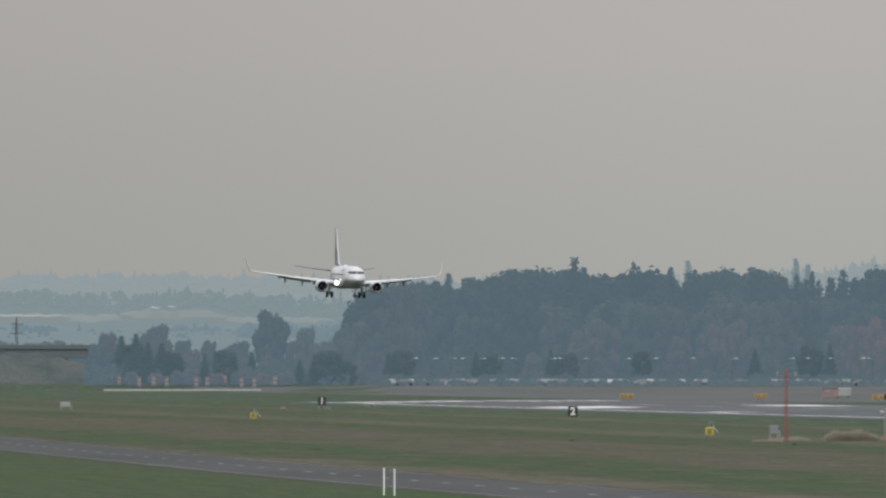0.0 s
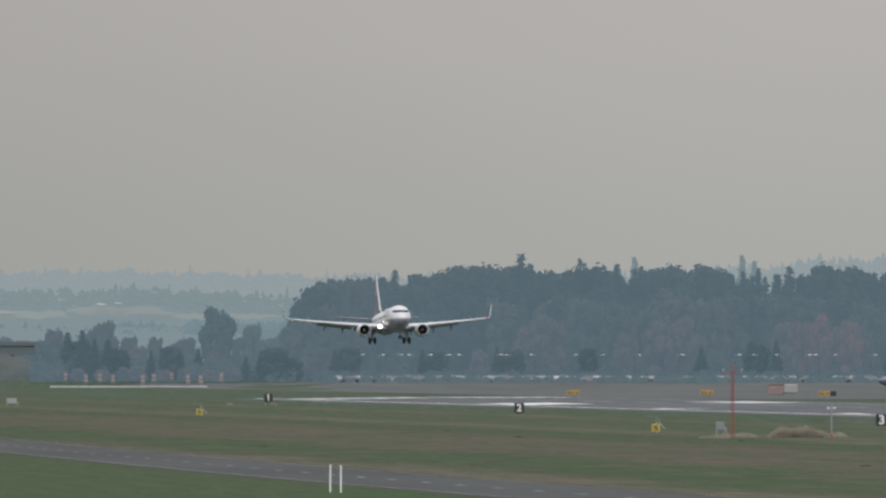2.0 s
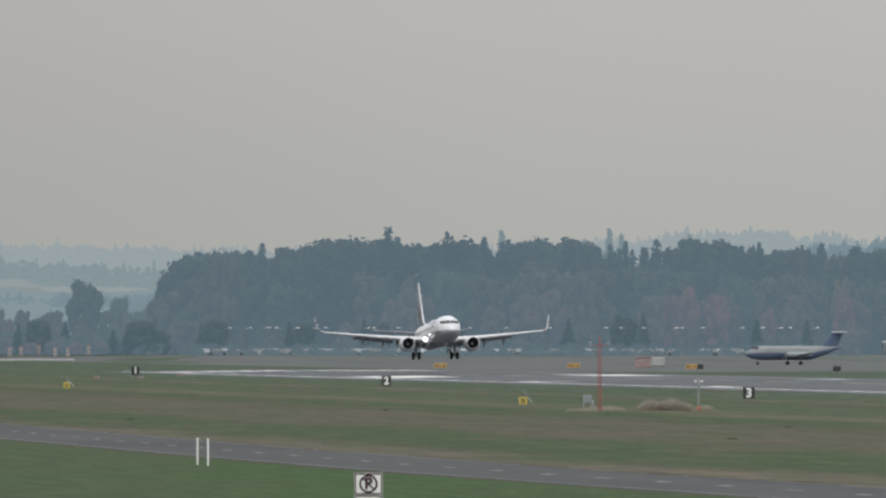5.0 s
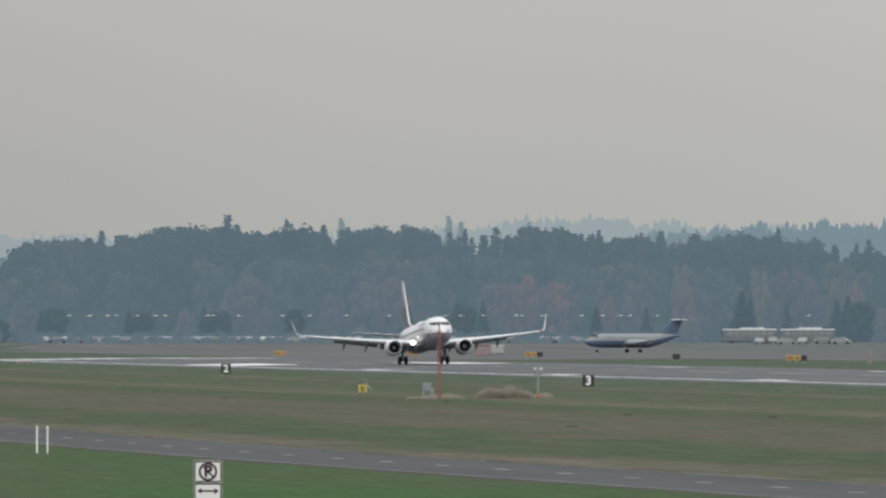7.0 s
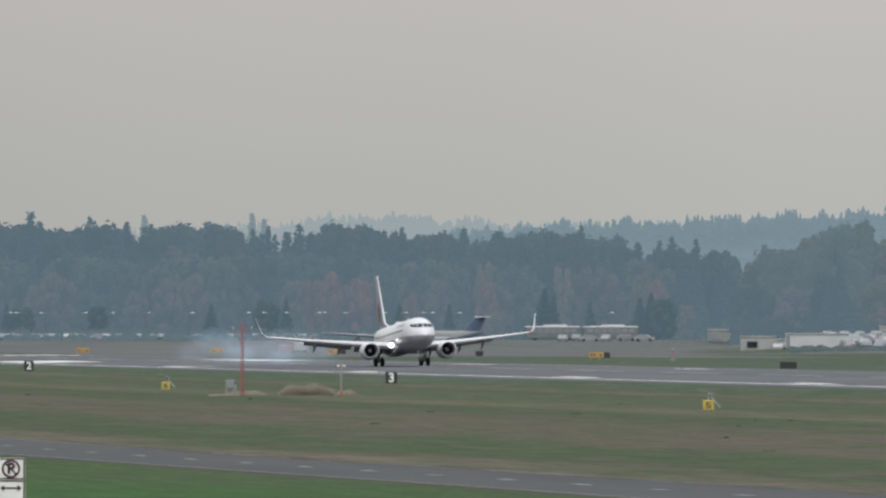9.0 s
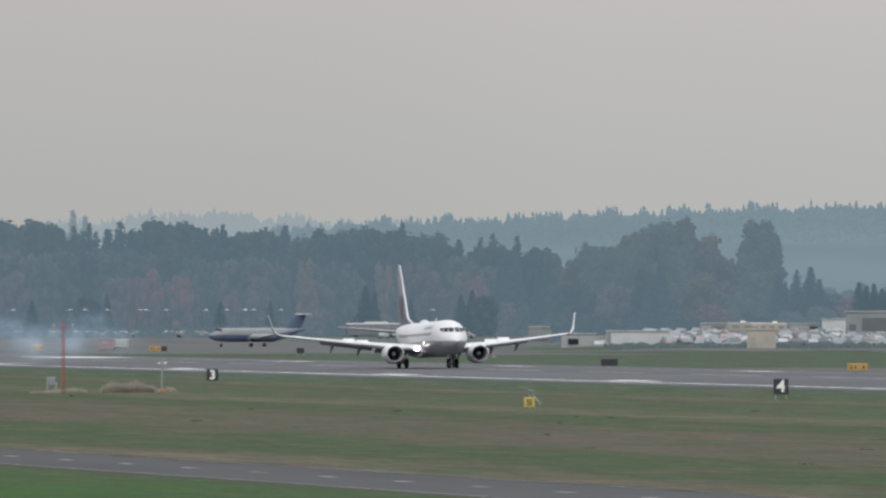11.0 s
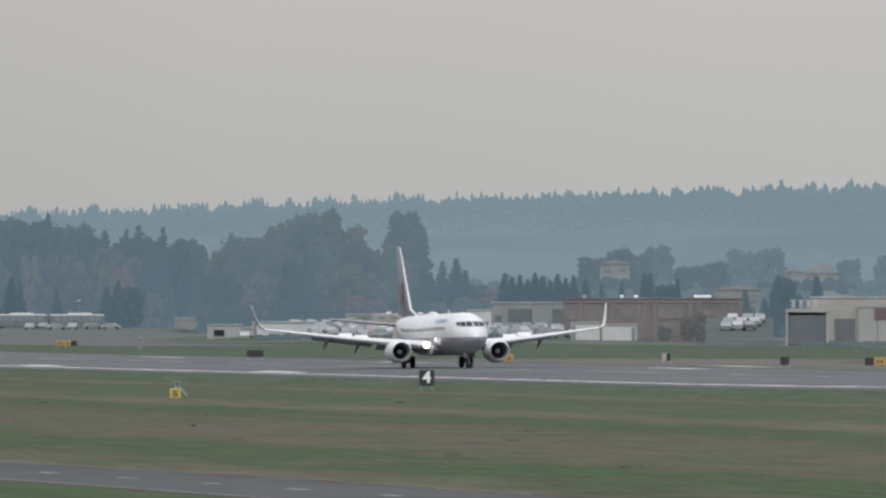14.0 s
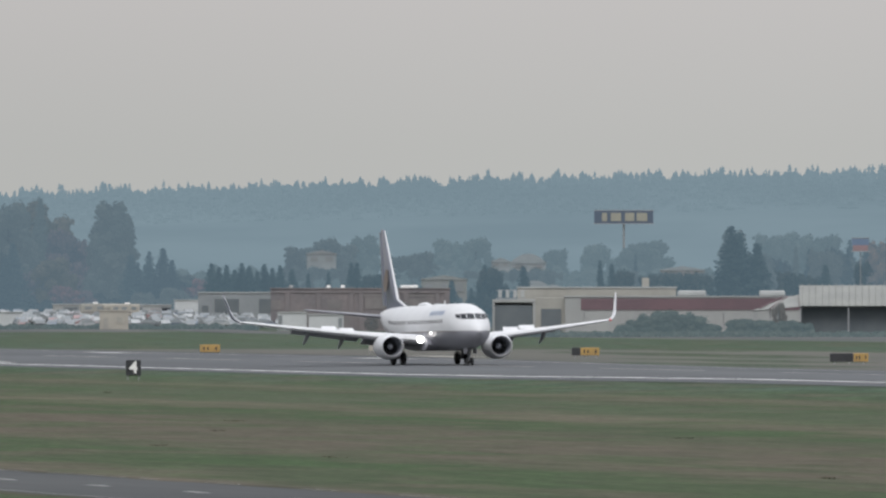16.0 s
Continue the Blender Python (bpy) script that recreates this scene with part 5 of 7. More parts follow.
                vs.append((x + r * math.cos(a), y + r * math.sin(a), z + h * za + rng.uniform(-0.3, 0.3)))
            vs.append((x + rng.uniform(-0.4, 0.4), y, z + h * min(1.02, za + rng.uniform(0.08, 0.22))))
            fs += [(base + q, base + (q + 1) % 5, base + 5) for q in range(5)]
    me = bpy.data.meshes.new("far_firs")
    me.from_pydata(vs, [], fs)
    return me


def build_hills():
    rng = random.Random(12)
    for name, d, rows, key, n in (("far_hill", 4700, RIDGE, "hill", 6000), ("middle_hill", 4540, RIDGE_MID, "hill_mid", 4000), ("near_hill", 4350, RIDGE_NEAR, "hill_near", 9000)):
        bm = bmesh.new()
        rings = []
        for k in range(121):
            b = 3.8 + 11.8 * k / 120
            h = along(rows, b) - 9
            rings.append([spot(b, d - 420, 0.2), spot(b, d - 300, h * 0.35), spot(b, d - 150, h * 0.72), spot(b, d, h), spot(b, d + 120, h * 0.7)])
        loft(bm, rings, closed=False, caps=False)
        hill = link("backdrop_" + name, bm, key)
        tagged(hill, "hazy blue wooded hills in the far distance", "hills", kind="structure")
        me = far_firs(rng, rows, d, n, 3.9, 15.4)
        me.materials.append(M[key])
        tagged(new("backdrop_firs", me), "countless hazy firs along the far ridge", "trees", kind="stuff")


build_hills()


def build_far_fields():
    """Pale fields and a bright road on the far valley side, at the airfield's end; their haze is added as glow."""
    rng = random.Random(41)
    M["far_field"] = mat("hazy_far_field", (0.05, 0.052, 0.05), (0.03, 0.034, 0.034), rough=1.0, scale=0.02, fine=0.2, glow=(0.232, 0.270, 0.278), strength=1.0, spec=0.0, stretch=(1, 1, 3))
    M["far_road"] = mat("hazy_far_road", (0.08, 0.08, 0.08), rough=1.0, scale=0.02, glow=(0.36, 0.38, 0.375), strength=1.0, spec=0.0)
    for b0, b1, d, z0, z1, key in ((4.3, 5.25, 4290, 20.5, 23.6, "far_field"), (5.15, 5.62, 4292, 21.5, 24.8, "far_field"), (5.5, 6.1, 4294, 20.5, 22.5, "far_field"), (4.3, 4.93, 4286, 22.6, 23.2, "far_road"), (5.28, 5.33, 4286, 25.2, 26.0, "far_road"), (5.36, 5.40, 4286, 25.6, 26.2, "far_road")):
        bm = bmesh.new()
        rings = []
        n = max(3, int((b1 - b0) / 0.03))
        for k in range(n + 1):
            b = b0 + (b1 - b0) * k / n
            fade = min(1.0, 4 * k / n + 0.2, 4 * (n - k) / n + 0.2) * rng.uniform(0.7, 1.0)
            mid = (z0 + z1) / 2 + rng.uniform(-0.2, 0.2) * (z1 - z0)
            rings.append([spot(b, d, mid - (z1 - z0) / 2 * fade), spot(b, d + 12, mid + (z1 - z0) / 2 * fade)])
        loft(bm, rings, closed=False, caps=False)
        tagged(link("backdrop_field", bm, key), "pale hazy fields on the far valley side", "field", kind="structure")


build_far_fields()

# ---- lettering ----
def figure(text, size, material, parent, at, name="figure", label=""):
    cu = bpy.data.curves.new(name, "FONT")
    cu.body, cu.size, cu.extrude, cu.offset = text, size, 0.008, size * 0.03
    cu.align_x, cu.align_y = "CENTER", "CENTER"
    tmp = bpy.data.objects.new(name, cu)
    me = bpy.data.meshes.new_from_object(tmp)
    bpy.data.objects.remove(tmp)
    me.materials.clear()
    me.materials.append(M[material])
    ob = new(name, me)
    ob.parent, ob.matrix_basis = parent, at
    if label:
        tagged(ob, label)
    return ob


# a sign's face looks along local +x; the figure stands on it
FACE = Matrix(((0, 0, 1, 0), (1, 0, 0, 0), (0, 1, 0, 0), (0, 0, 0, 1)))


def build_distance_sign(number, x, y, z, turn):
    s = thing("distance_sign", pose(x, y, z, 0, 0, turn), "black runway distance sign with a white figure, on short legs", "sign", "runway distance signs")
    board = part("board", boxes(((0.28, 1.22, 1.28), (0, 0, 0.92)), bevel=0.03), "sign_black", s)
    part("face", boxes(((0.02, 1.14, 1.20), (0.15, 0, 0.92)), bevel=0.005), "sign_black", board)
    figure(number, 1.32, "sign_white", board, Matrix.Translation((0.172, 0, 0.92)) @ FACE, "figure", "white figure")
    for k in (-1, 1):
        part("leg", rods(((0, k * 0.45, -0.25), (0, k * 0.45, 0.3), 0.05)), "pole", s)


for n, (text, z) in enumerate((("1", 0.30), ("2", -0.18), ("3", -0.35), ("4", 0.08))):
    build_distance_sign(text, -1954 + 304.8 * n, 206.8, z, -8)


def build_guidance_sign(x, y, panels, turn=-10):
    """Panels: (width, material), side by side along y."""
    z = ground_z(x, y)
    total = sum(w for w, _ in panels)
    s = thing("guidance_sign", pose(x, y, z, 0, 0, turn), "low illuminated taxiway guidance sign with amber and black panels" if len(panels) > 1 else "low amber taxiway guidance sign" if panels[0][1] == "amber" else "low dark back of a taxiway guidance sign", "sign", "taxiway guidance signs")
    at = -total / 2
    for w, m in panels:
        p = part("panel", boxes(((0.3, w - 0.04, 0.78), (0, at + w / 2, 0.66)), bevel=0.03), m, s, "amber panel" if m == "amber" else "black panel")
        if m == "amber" and w > 1.0:
            for k in range(3):
                part("letter_bar", boxes(((0.02, w * 0.085, 0.3), (0.165, at + w * (0.2 + 0.2 * k + 0.2 * (k == 2)), 0.66)), bevel=0.004), "sign_black", p, "dark unreadable letter")
        at += w
    for k in (-1, 0, 1) if total > 2.5 else (-1, 1):
        part("leg", rods(((0, k * total * 0.38, -0.1), (0, k * total * 0.38, 0.3), 0.04)), "pole", s)


for x, y, panels in ((-2145, 278, ((2.2, "amber"),)), (-2149, 301, ((2.2, "amber"),)), (-2073, 310, ((1.9, "amber"), (1.0, "sign_black"))), (-1862, 317, ((2.2, "amber"), (0.9, "sign_black"))),
                     (-1947, 313, ((1.2, "sign_black"),)), (-1450, 268.6, ((1.95, "sign_black"),)), (-1307, 268, ((2.1, "amber"),)), (-1262, 297, ((0.9, "sign_black"), (1.9, "amber"))),
                     (-1168, 300, ((2.2, "sign_black"), (1.4, "amber"))), (-1256, 286, ((0.9, "sign_black"),)), (-1334, 291, ((0.5, "tan"), (0.4, "sign_black")))):
    build_guidance_sign(x, y, panels)


def build_marker(x, y):
    """A yellow number box beside a tilted lamp unit on a braced post."""
    s = thing("lamp_marker", pose(x, y, ground_z(x, y), 0, 0, -9), "yellow box marker beside a tilted approach lamp unit on grass", "marker", "yellow markers")
    b = part("box", boxes(((0.4, 0.78, 0.72), (0.3, 0, 0.5)), bevel=0.03), "yellow", s, "yellow number box")
    for w, h, dy, dz in ((0.34, 0.07, 0, 0.17), (0.34, 0.07, 0, 0.0), (0.34, 0.07, 0, -0.17), (0.08, 0.2, -0.13, 0.08), (0.08, 0.2, 0.13, -0.08)):
        part("figure_bar", boxes(((0.02, w, h), (0.51, dy, 0.5 + dz))), "sign_black", b, "dark unreadable figure")
    part("post", rods(((-0.3, 0.05, -0.1), (-0.3, 0.05, 1.35), 0.06), ((-0.3, 0.1, 1.2), (-0.3, 0.85, 0.35), 0.05)), "pole", s)
    part("lamp_head", rods(((-0.45, 0.06, 1.22), (0.05, 0.26, 1.28), 0.11, 0.14), n=12), "lamp_green", s, "grey-green lamp head")
    part("vane", box(bmesh.new(), (0.04, 0.95, 0.04), (-0.3, -0.3, 1.52), 0, Matrix.Rotation(radians(-14), 4, "X")), "lamp_green", s, "dull slanting arm")


for x, y in ((-1582, 159), (-1205, 164), (-928, 166)):
    build_marker(x, y)


def build_mast():
    s = thing("wind_mast", pose(-1133, 161, ground_z(-1133, 161)), "red lattice mast with a crossarm and small instruments", "mast")
    bm = bmesh.new()
    for k in range(3):
        a = k * 2.094
        rod(bm, (0.17 * math.cos(a), 0.17 * math.sin(a), -0.1), (0.12 * math.cos(a), 0.12 * math.sin(a), 6.0), 0.035, 0.03, 6)
    part("frame", bm, "red", s)
    bm = bmesh.new()
    for k in range(30):
        z = 0.2 * k
        a, b = k * 2.094, (k + 1) * 2.094
        rod(bm, (0.16 * math.cos(a), 0.16 * math.sin(a), z), (0.16 * math.cos(b), 0.16 * math.sin(b), z + 0.2), 0.018, 0.018, 4)
    part("bracing", bm, "red", s)
    part("crossarm", rods(((0, -0.85, 5.75), (0, 0.85, 5.75), 0.035)), "red", s)
    for k in (-1, 1):
        part("instrument", rods(((0, k * 0.82, 5.7), (0, k * 0.82, 6.0), 0.035), ((-0.0, k * 0.82 - 0.12, 6.02), (0, k * 0.82 + 0.12, 6.02), 0.04)), "pole", s, "small pale instrument")
    part("top_lamp", rods(((0, 0, 6.0), (0, 0, 6.55), 0.06)), "red", s)


build_mast()


def build_cabinet(x, y, w, h, z0, material, label, turn=0):
    s = thing("equipment_cabinet", pose(x, y, ground_z(x, y), 0, 0, turn), label, "cabinet")
    c = part("case", boxes(((w * 0.7, w, h), (0, 0, z0 + h / 2)), bevel=0.03), material, s)
    part("door", boxes(((0.03, w * 0.82, h * 0.8), (w * 0.36, 0, z0 + h / 2)), bevel=0.01), material, c)
    for i in (-1, 1):
        for j in (-1, 1):
            part("leg", boxes(((0.08, 0.08, z0 + 0.1), (i * w * 0.28, j * w * 0.4, z0 / 2)), bevel=0.01), "pole", s)
    part("conduit", rods(((0.1, w * 0.62, -0.1), (0.1, w * 0.62, z0 + h * 0.4), 0.09)), "pole", s)


build_cabinet(-1133, 159.9, 0.78, 0.78, 0.62, "shed_grey", "pale grey equipment cabinet on legs beside a red mast", -8)
build_cabinet(-1944, 167, 1.5, 0.8, 0.35, "roof", "white equipment cabinet on low legs in the grass", -5)


def build_sensor_post(x, y):
    s = thing("sensor_post", pose(x, y, ground_z(x, y)), "weathered grey sensor post with small arms and an orange foot", "post")
    part("post", boxes(((0.14, 0.15, 2.3), (0, 0, 1.1)), bevel=0.03), "shed_grey", s)
    part("foot", boxes(((0.3, 0.32, 0.4), (0, 0, 0.15)), bevel=0.04), "orange", s, "dull orange foot")
    part("arm", rods(((0, -0.28, 2.5), (0, 0.3, 2.45), 0.04), ((0, 0, 2.2), (0, 0.05, 2.85), 0.04)), "pole", s)
    for k in (-1, 1):
        part("sensor", boxes(((0.16, 0.2, 0.14), (0, k * 0.28, 2.58)), bevel=0.02), "sign_white", s, "pale sensor head")


build_sensor_post(-1141, 171)


def build_straw():
    rng = np.random.default_rng(3)
    for bx, by, w, h, n, name in ((-1133, 166.8, 4.6, 1.15, 2600, "dry_bush"), (-1140, 162.5, 3.2, 0.45, 700, "dry_tuft"), (-1125, 158.3, 2.6, 0.35, 500, "dry_tuft"), (-1148, 172.5, 1.6, 0.5, 400, "dry_tuft")):
        u = rng.uniform(-0.5, 0.5, size=(n, 2))
        px, py = u[:, 0] * 1.6, u[:, 1] * w
        top = h * np.maximum(0.3, 1 - np.abs(2 * py / w) ** 5 * 0.6) * (0.88 + 0.12 * np.sin(py * 3.1)) * rng.uniform(0.6, 1.05, n)
        lean = rng.normal(size=(n, 2)) * 0.22
        vs, fs = [], []
        for i in range(n):
            a = rng.uniform(0, 3.14)
            c, d = 0.03 * math.cos(a), 0.03 * math.sin(a)
            vs += [(px[i] - c, py[i] - d, -0.05), (px[i] + c, py[i] + d, -0.05), (px[i] + lean[i, 0] * h + c * 0.6, py[i] + lean[i, 1] * h, top[i])]
            fs.append((3 * i, 3 * i + 1, 3 * i + 2))
        me = bpy.data.meshes.new(name)
        me.from_pydata(vs, [], fs)
        me.materials.append(M["straw"])
        ob = new(name, me)
        ob.location = (bx, by, ground_z(bx, by))
        tagged(ob, "clump of dry straw-coloured grass on the airfield", "dry grass", "clumps of dry grass", "stuff")


build_straw()


def build_weeds():
    """Sparse dark weeds in the rough grass."""
    rng = random.Random(23)
    vs, fs = [], []
    for _ in range(26):
        x, y = rng.uniform(-1250, -420), rng.uniform(100, 195)
        z, w, h = ground_z(x, y), rng.uniform(0.12, 0.4), rng.uniform(0.05, 0.12)
        for _ in range(26):
            px, py, a = x + rng.uniform(-3, 3) * w, y + rng.gauss(0, 0.6) * w, rng.uniform(0, 3.14)
            c, d = 0.06 * math.cos(a), 0.06 * math.sin(a)
            k = len(vs)
            vs += [(px - c, py - d, z - 0.03), (px + c, py + d, z - 0.03), (px + rng.gauss(0, 0.06), py + rng.gauss(0, 0.06), z + h * rng.uniform(0.5, 1.0))]
            fs.append((k, k + 1, k + 2))
    me = bpy.data.meshes.new("weeds")
    me.from_pydata(vs, [], fs)
    me.materials.append(M["weed"])
    tagged(new("weeds", me), "sparse low dark weeds in the rough grass", "weeds", kind="stuff")


build_weeds()


def build_stakes():
    for x, y in ((-666, 73.7), (-662.9, 73.9)):
        s = thing("marker_stake", pose(x, y, ground_z(x, y), 0, 0, -6), "white-painted marker stake by the road", "stake", "white stakes")
        part("stake", boxes(((0.08, 0.09, 1.5), (0, 0, 0.6)), bevel=0.02), "sign_white", s)
        part("cap", boxes(((0.12, 0.14, 0.05), (0, 0, 1.36)), bevel=0.01), "sign_white", s)


build_stakes()


def build_orange_post():
    x, y, z = spot(9.985, 1856)
    s = thing("marker_post", pose(x, y, z, 0, 0, -10), "stubby orange-red marker post standing in grass", "post")
    part("shaft", rods(((0, 0, -0.1), (0, 0, 1.25), 0.16, 0.13), n=12), "hazed", s)
    part("collar", rods(((0, 0, 0.75), (0, 0, 0.9), 0.24), n=12), "hazed", s)
    bm = bmesh.new()
    bmesh.ops.create_uvsphere(bm, u_segments=12, v_segments=8, radius=0.24)
    part("cap", bm, "hazed", s, "", pose(0, 0, 1.4))
    part("foot", boxes(((0.5, 0.7, 0.14), (0, 0, 0.05)), bevel=0.03), "shed_grey", s)


build_orange_post()


def build_low_markers():
    for x, y in ((-1940, 199.5), (-1935, 205.6), (-1962, 214.5), (-1961, 215.9)):
        s = thing("low_marker", pose(x, y, ground_z(x, y), 0, 0, -7), "low dull red marker board in the grass", "marker", "low orange markers")
        part("board", boxes(((0.08, 0.8, 0.26), (0, 0, 0.32)), bevel=0.02), "hazed", s)
        for k in (-1, 1):
            part("leg", rods(((0, k * 0.3, -0.1), (0, k * 0.3, 0.25), 0.03)), "pole", s)


build_low_markers()


def build_parking_sign():
    """No-parking sign on a post, two plates one above the other."""
    x, y, z = spot(7.068, 140)
    s = thing("parking_sign", pose(x, y, z, 0, 0, -7), "white no-parking sign with dark red symbol and arrow plate", "sign")
    part("post", boxes(((0.05, 0.05, 2.3), (-0.045, 0, 1.0)), bevel=0.008), "pole", s)
    M["sign_maroon"] = mat("dark_red_sign_print", (0.045, 0.012, 0.026), (0.04, 0.012, 0.024), rough=0.5, scale=6.0)
    top = 5.245 - z
    for name, h, zc in (("upper_plate", 0.235, top - 0.1175), ("lower_plate", 0.235, top - 0.355)):
        plate = part(name, boxes(((0.006, 0.305, h), (0, 0, zc)), bevel=0.002), "sign_white", s, "white sign plate with dark red print")
        bars = (((0.004, 0.296, 0.014), (0.005, 0, zc + h / 2 - 0.011)), ((0.004, 0.296, 0.014), (0.005, 0, zc - h / 2 + 0.011)),
                ((0.004, 0.014, h - 0.03), (0.005, -0.141, zc)), ((0.004, 0.014, h - 0.03), (0.005, 0.141, zc)))
        part("border", boxes(*bars), "sign_maroon", plate, "thin dark border")
        if name == "upper_plate":
            bm = bmesh.new()
            n = 32
            rings = [[(px, r * math.cos(6.2832 * k / n), zc + r * math.sin(6.2832 * k / n)) for k in range(n)] for px, r in ((0.003, 0.100), (0.008, 0.100), (0.008, 0.077), (0.003, 0.077))]
            loft(bm, rings, caps=False)
            part("ring", bm, "sign_maroon", plate, "dark red ring")
            bm = box(bmesh.new(), (0.005, 0.018, 0.17), (0.0065, 0, zc), 0, Matrix.Rotation(radians(45), 4, "X"))
            part("slash", bm, "sign_maroon", plate, "dark red slash")
            figure("P", 0.165, "sign_maroon", plate, Matrix.Translation((0.006, 0.0, zc)) @ FACE, "letter", "dark letter")
        else:
            bm = boxes(((0.004, 0.15, 0.018), (0.005, 0, zc + 0.03)))
            for k in (-1, 1):
                vs = [bm.verts.new((0.007, k * a, zc + 0.03 + b)) for a, b in ((0.115, 0), (0.07, 0.035), (0.07, -0.035))]
                bm.faces.new(vs)
            part("arrow", bm, "sign_maroon", plate, "dark red double arrow")


build_parking_sign()


def build_shed():
    x, y = -2218, 324
    s = thing("striped_shelter", pose(x, y, ground_z(x, y), 0, 0, -12), "small red and white shelter beside the taxiway", "shelter")
    part("red_wall", boxes(((2.6, 2.7, 1.7), (0, -1.2, 1.0)), bevel=0.05), "hazed", s, "haze-dulled red half")
    part("white_wall", boxes(((2.4, 2.3, 1.5), (0, 1.3, 1.15)), bevel=0.12), "plaster", s, "white half with rounded edges")
    part("stripe", boxes(((0.03, 0.9, 0.22), (1.32, -1.6, 1.35))), "plaster", s, "pale band")
    part("roof", boxes(((2.9, 2.9, 0.12), (0, -1.2, 1.93)), bevel=0.03), "hazed", s)
    for k in (-2, 0, 2):
        part("foot", boxes(((1.6, 0.2, 0.3), (0, k, 0.1))), "shed_grey", s)


build_shed()


# ---- the parked turboprop ----
# haze over distant windows is put into this glass colour
M["bus_glass"] = mat("hazed_vehicle_glass", (0.19, 0.215, 0.225), (0.23, 0.25, 0.26), rough=0.3, scale=0.5)
def build_turboprop():
    x, y, z = spot(8.94, 2500)
    s = thing("turboprop", pose(x, y, z + 0.02, 0, 0, -76), "parked grey-topped twin turboprop with dark blue belly and T-tail", "airplane")
    st = ((10.0, 0.05, 2.1, 1.95), (9.5, 0.42, 2.5, 1.5), (8.6, 0.78, 3.05, 1.15), (7.6, 1.02, 3.5, 1.0), (6.2, 1.2, 3.62, 0.9), (-3.5, 1.2, 3.62, 0.9), (-6.5, 0.85, 3.6, 1.8), (-8.6, 0.4, 3.5, 2.75), (-9.9, 0.1, 3.4, 3.1))
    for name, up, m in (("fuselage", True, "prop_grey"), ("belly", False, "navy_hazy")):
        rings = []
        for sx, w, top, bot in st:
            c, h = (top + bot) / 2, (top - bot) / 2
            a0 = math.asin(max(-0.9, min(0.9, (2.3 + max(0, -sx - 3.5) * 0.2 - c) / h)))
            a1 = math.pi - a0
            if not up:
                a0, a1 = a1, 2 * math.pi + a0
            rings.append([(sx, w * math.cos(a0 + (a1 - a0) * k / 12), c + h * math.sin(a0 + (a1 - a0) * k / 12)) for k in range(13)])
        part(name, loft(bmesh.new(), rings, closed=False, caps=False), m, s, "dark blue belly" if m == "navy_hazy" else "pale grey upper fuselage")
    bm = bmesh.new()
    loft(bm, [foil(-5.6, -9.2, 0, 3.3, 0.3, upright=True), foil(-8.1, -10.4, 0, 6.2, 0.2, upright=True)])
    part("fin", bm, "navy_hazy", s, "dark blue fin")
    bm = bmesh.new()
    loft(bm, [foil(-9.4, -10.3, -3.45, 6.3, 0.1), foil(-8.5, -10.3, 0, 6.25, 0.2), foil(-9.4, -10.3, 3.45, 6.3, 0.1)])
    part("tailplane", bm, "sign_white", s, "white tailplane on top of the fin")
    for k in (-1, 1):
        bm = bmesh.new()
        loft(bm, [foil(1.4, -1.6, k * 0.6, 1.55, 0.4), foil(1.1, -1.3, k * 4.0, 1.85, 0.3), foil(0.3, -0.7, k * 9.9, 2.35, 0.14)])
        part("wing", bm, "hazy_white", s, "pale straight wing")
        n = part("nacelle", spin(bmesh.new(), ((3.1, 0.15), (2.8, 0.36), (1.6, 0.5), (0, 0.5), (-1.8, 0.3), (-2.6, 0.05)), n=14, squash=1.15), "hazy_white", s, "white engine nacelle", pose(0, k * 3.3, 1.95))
        bm = bmesh.new()
        for q in range(4):
            a = q * 1.5708 + 0.5
            box(bm, (0.05, 0.2, 1.5), (3.05, -0.78 * math.sin(a), 0.78 * math.cos(a)), 0, Matrix.Rotation(a, 4, "X"))
        part("propeller", bm, "gear", n, "four-bladed propeller")
        leg = part("main_gear", rods(((0.1, 0, 0.4), (0.1, 0, 1.7), 0.09)), "gear", s, "", pose(-0.3, k * 3.3, 0))
        for j in (-1, 1):
            part("wheel", wheel_mesh(0.34, 0.22), "tyre", leg, "black tyre", pose(0.1, j * 0.2, 0.34))
        part("cockpit_pane", patch(((8.62, k * 0.50, 3.14), (7.7, k * 0.98, 2.95), (7.5, k * 0.86, 3.42), (8.2, k * 0.45, 3.42))), "glass", s, "dark cockpit glass")
        for j in range(10):
            wx = 5.6 - 0.85 * j
            part("window", boxes(((0.3, 0.03, 0.36), (wx, k * 1.115, 2.85)), bevel=0.01), "bus_glass", s, "dark cabin window")
    leg = part("nose_gear", rods(((0, 0, 0.3), (0.1, 0, 1.6), 0.07)), "gear", s, "", pose(7.4, 0, 0))
    part("wheel", wheel_mesh(0.28, 0.3), "tyre", leg, "black tyre", pose(0, 0, 0.28))


build_turboprop()


# ---- road vehicles ----


def loft_y(rows, half, tuck):
    """A car body: an outline in x and z drawn out along y, its flanks tucked in at the top."""
    bm = bmesh.new()
    rings = []
    for y, k in ((-half, 1.0), (-half * 0.96, 0.0), (half * 0.96, 0.0), (half, 1.0)):
        rings.append([(x * (1 - 0.02 * k), y * (1 - tuck * max(0, z - 0.8)), z) for x, z in rows])
    rings[0] = [(x * 0.98, y * 0.98, z) for x, y, z in rings[0]]
    rings[3] = [(x * 0.98, y * 0.98, z) for x, y, z in rings[3]]
    return loft(bm, rings)


# haze over the car parks is put into the paints: dimmer whites, greyer blacks
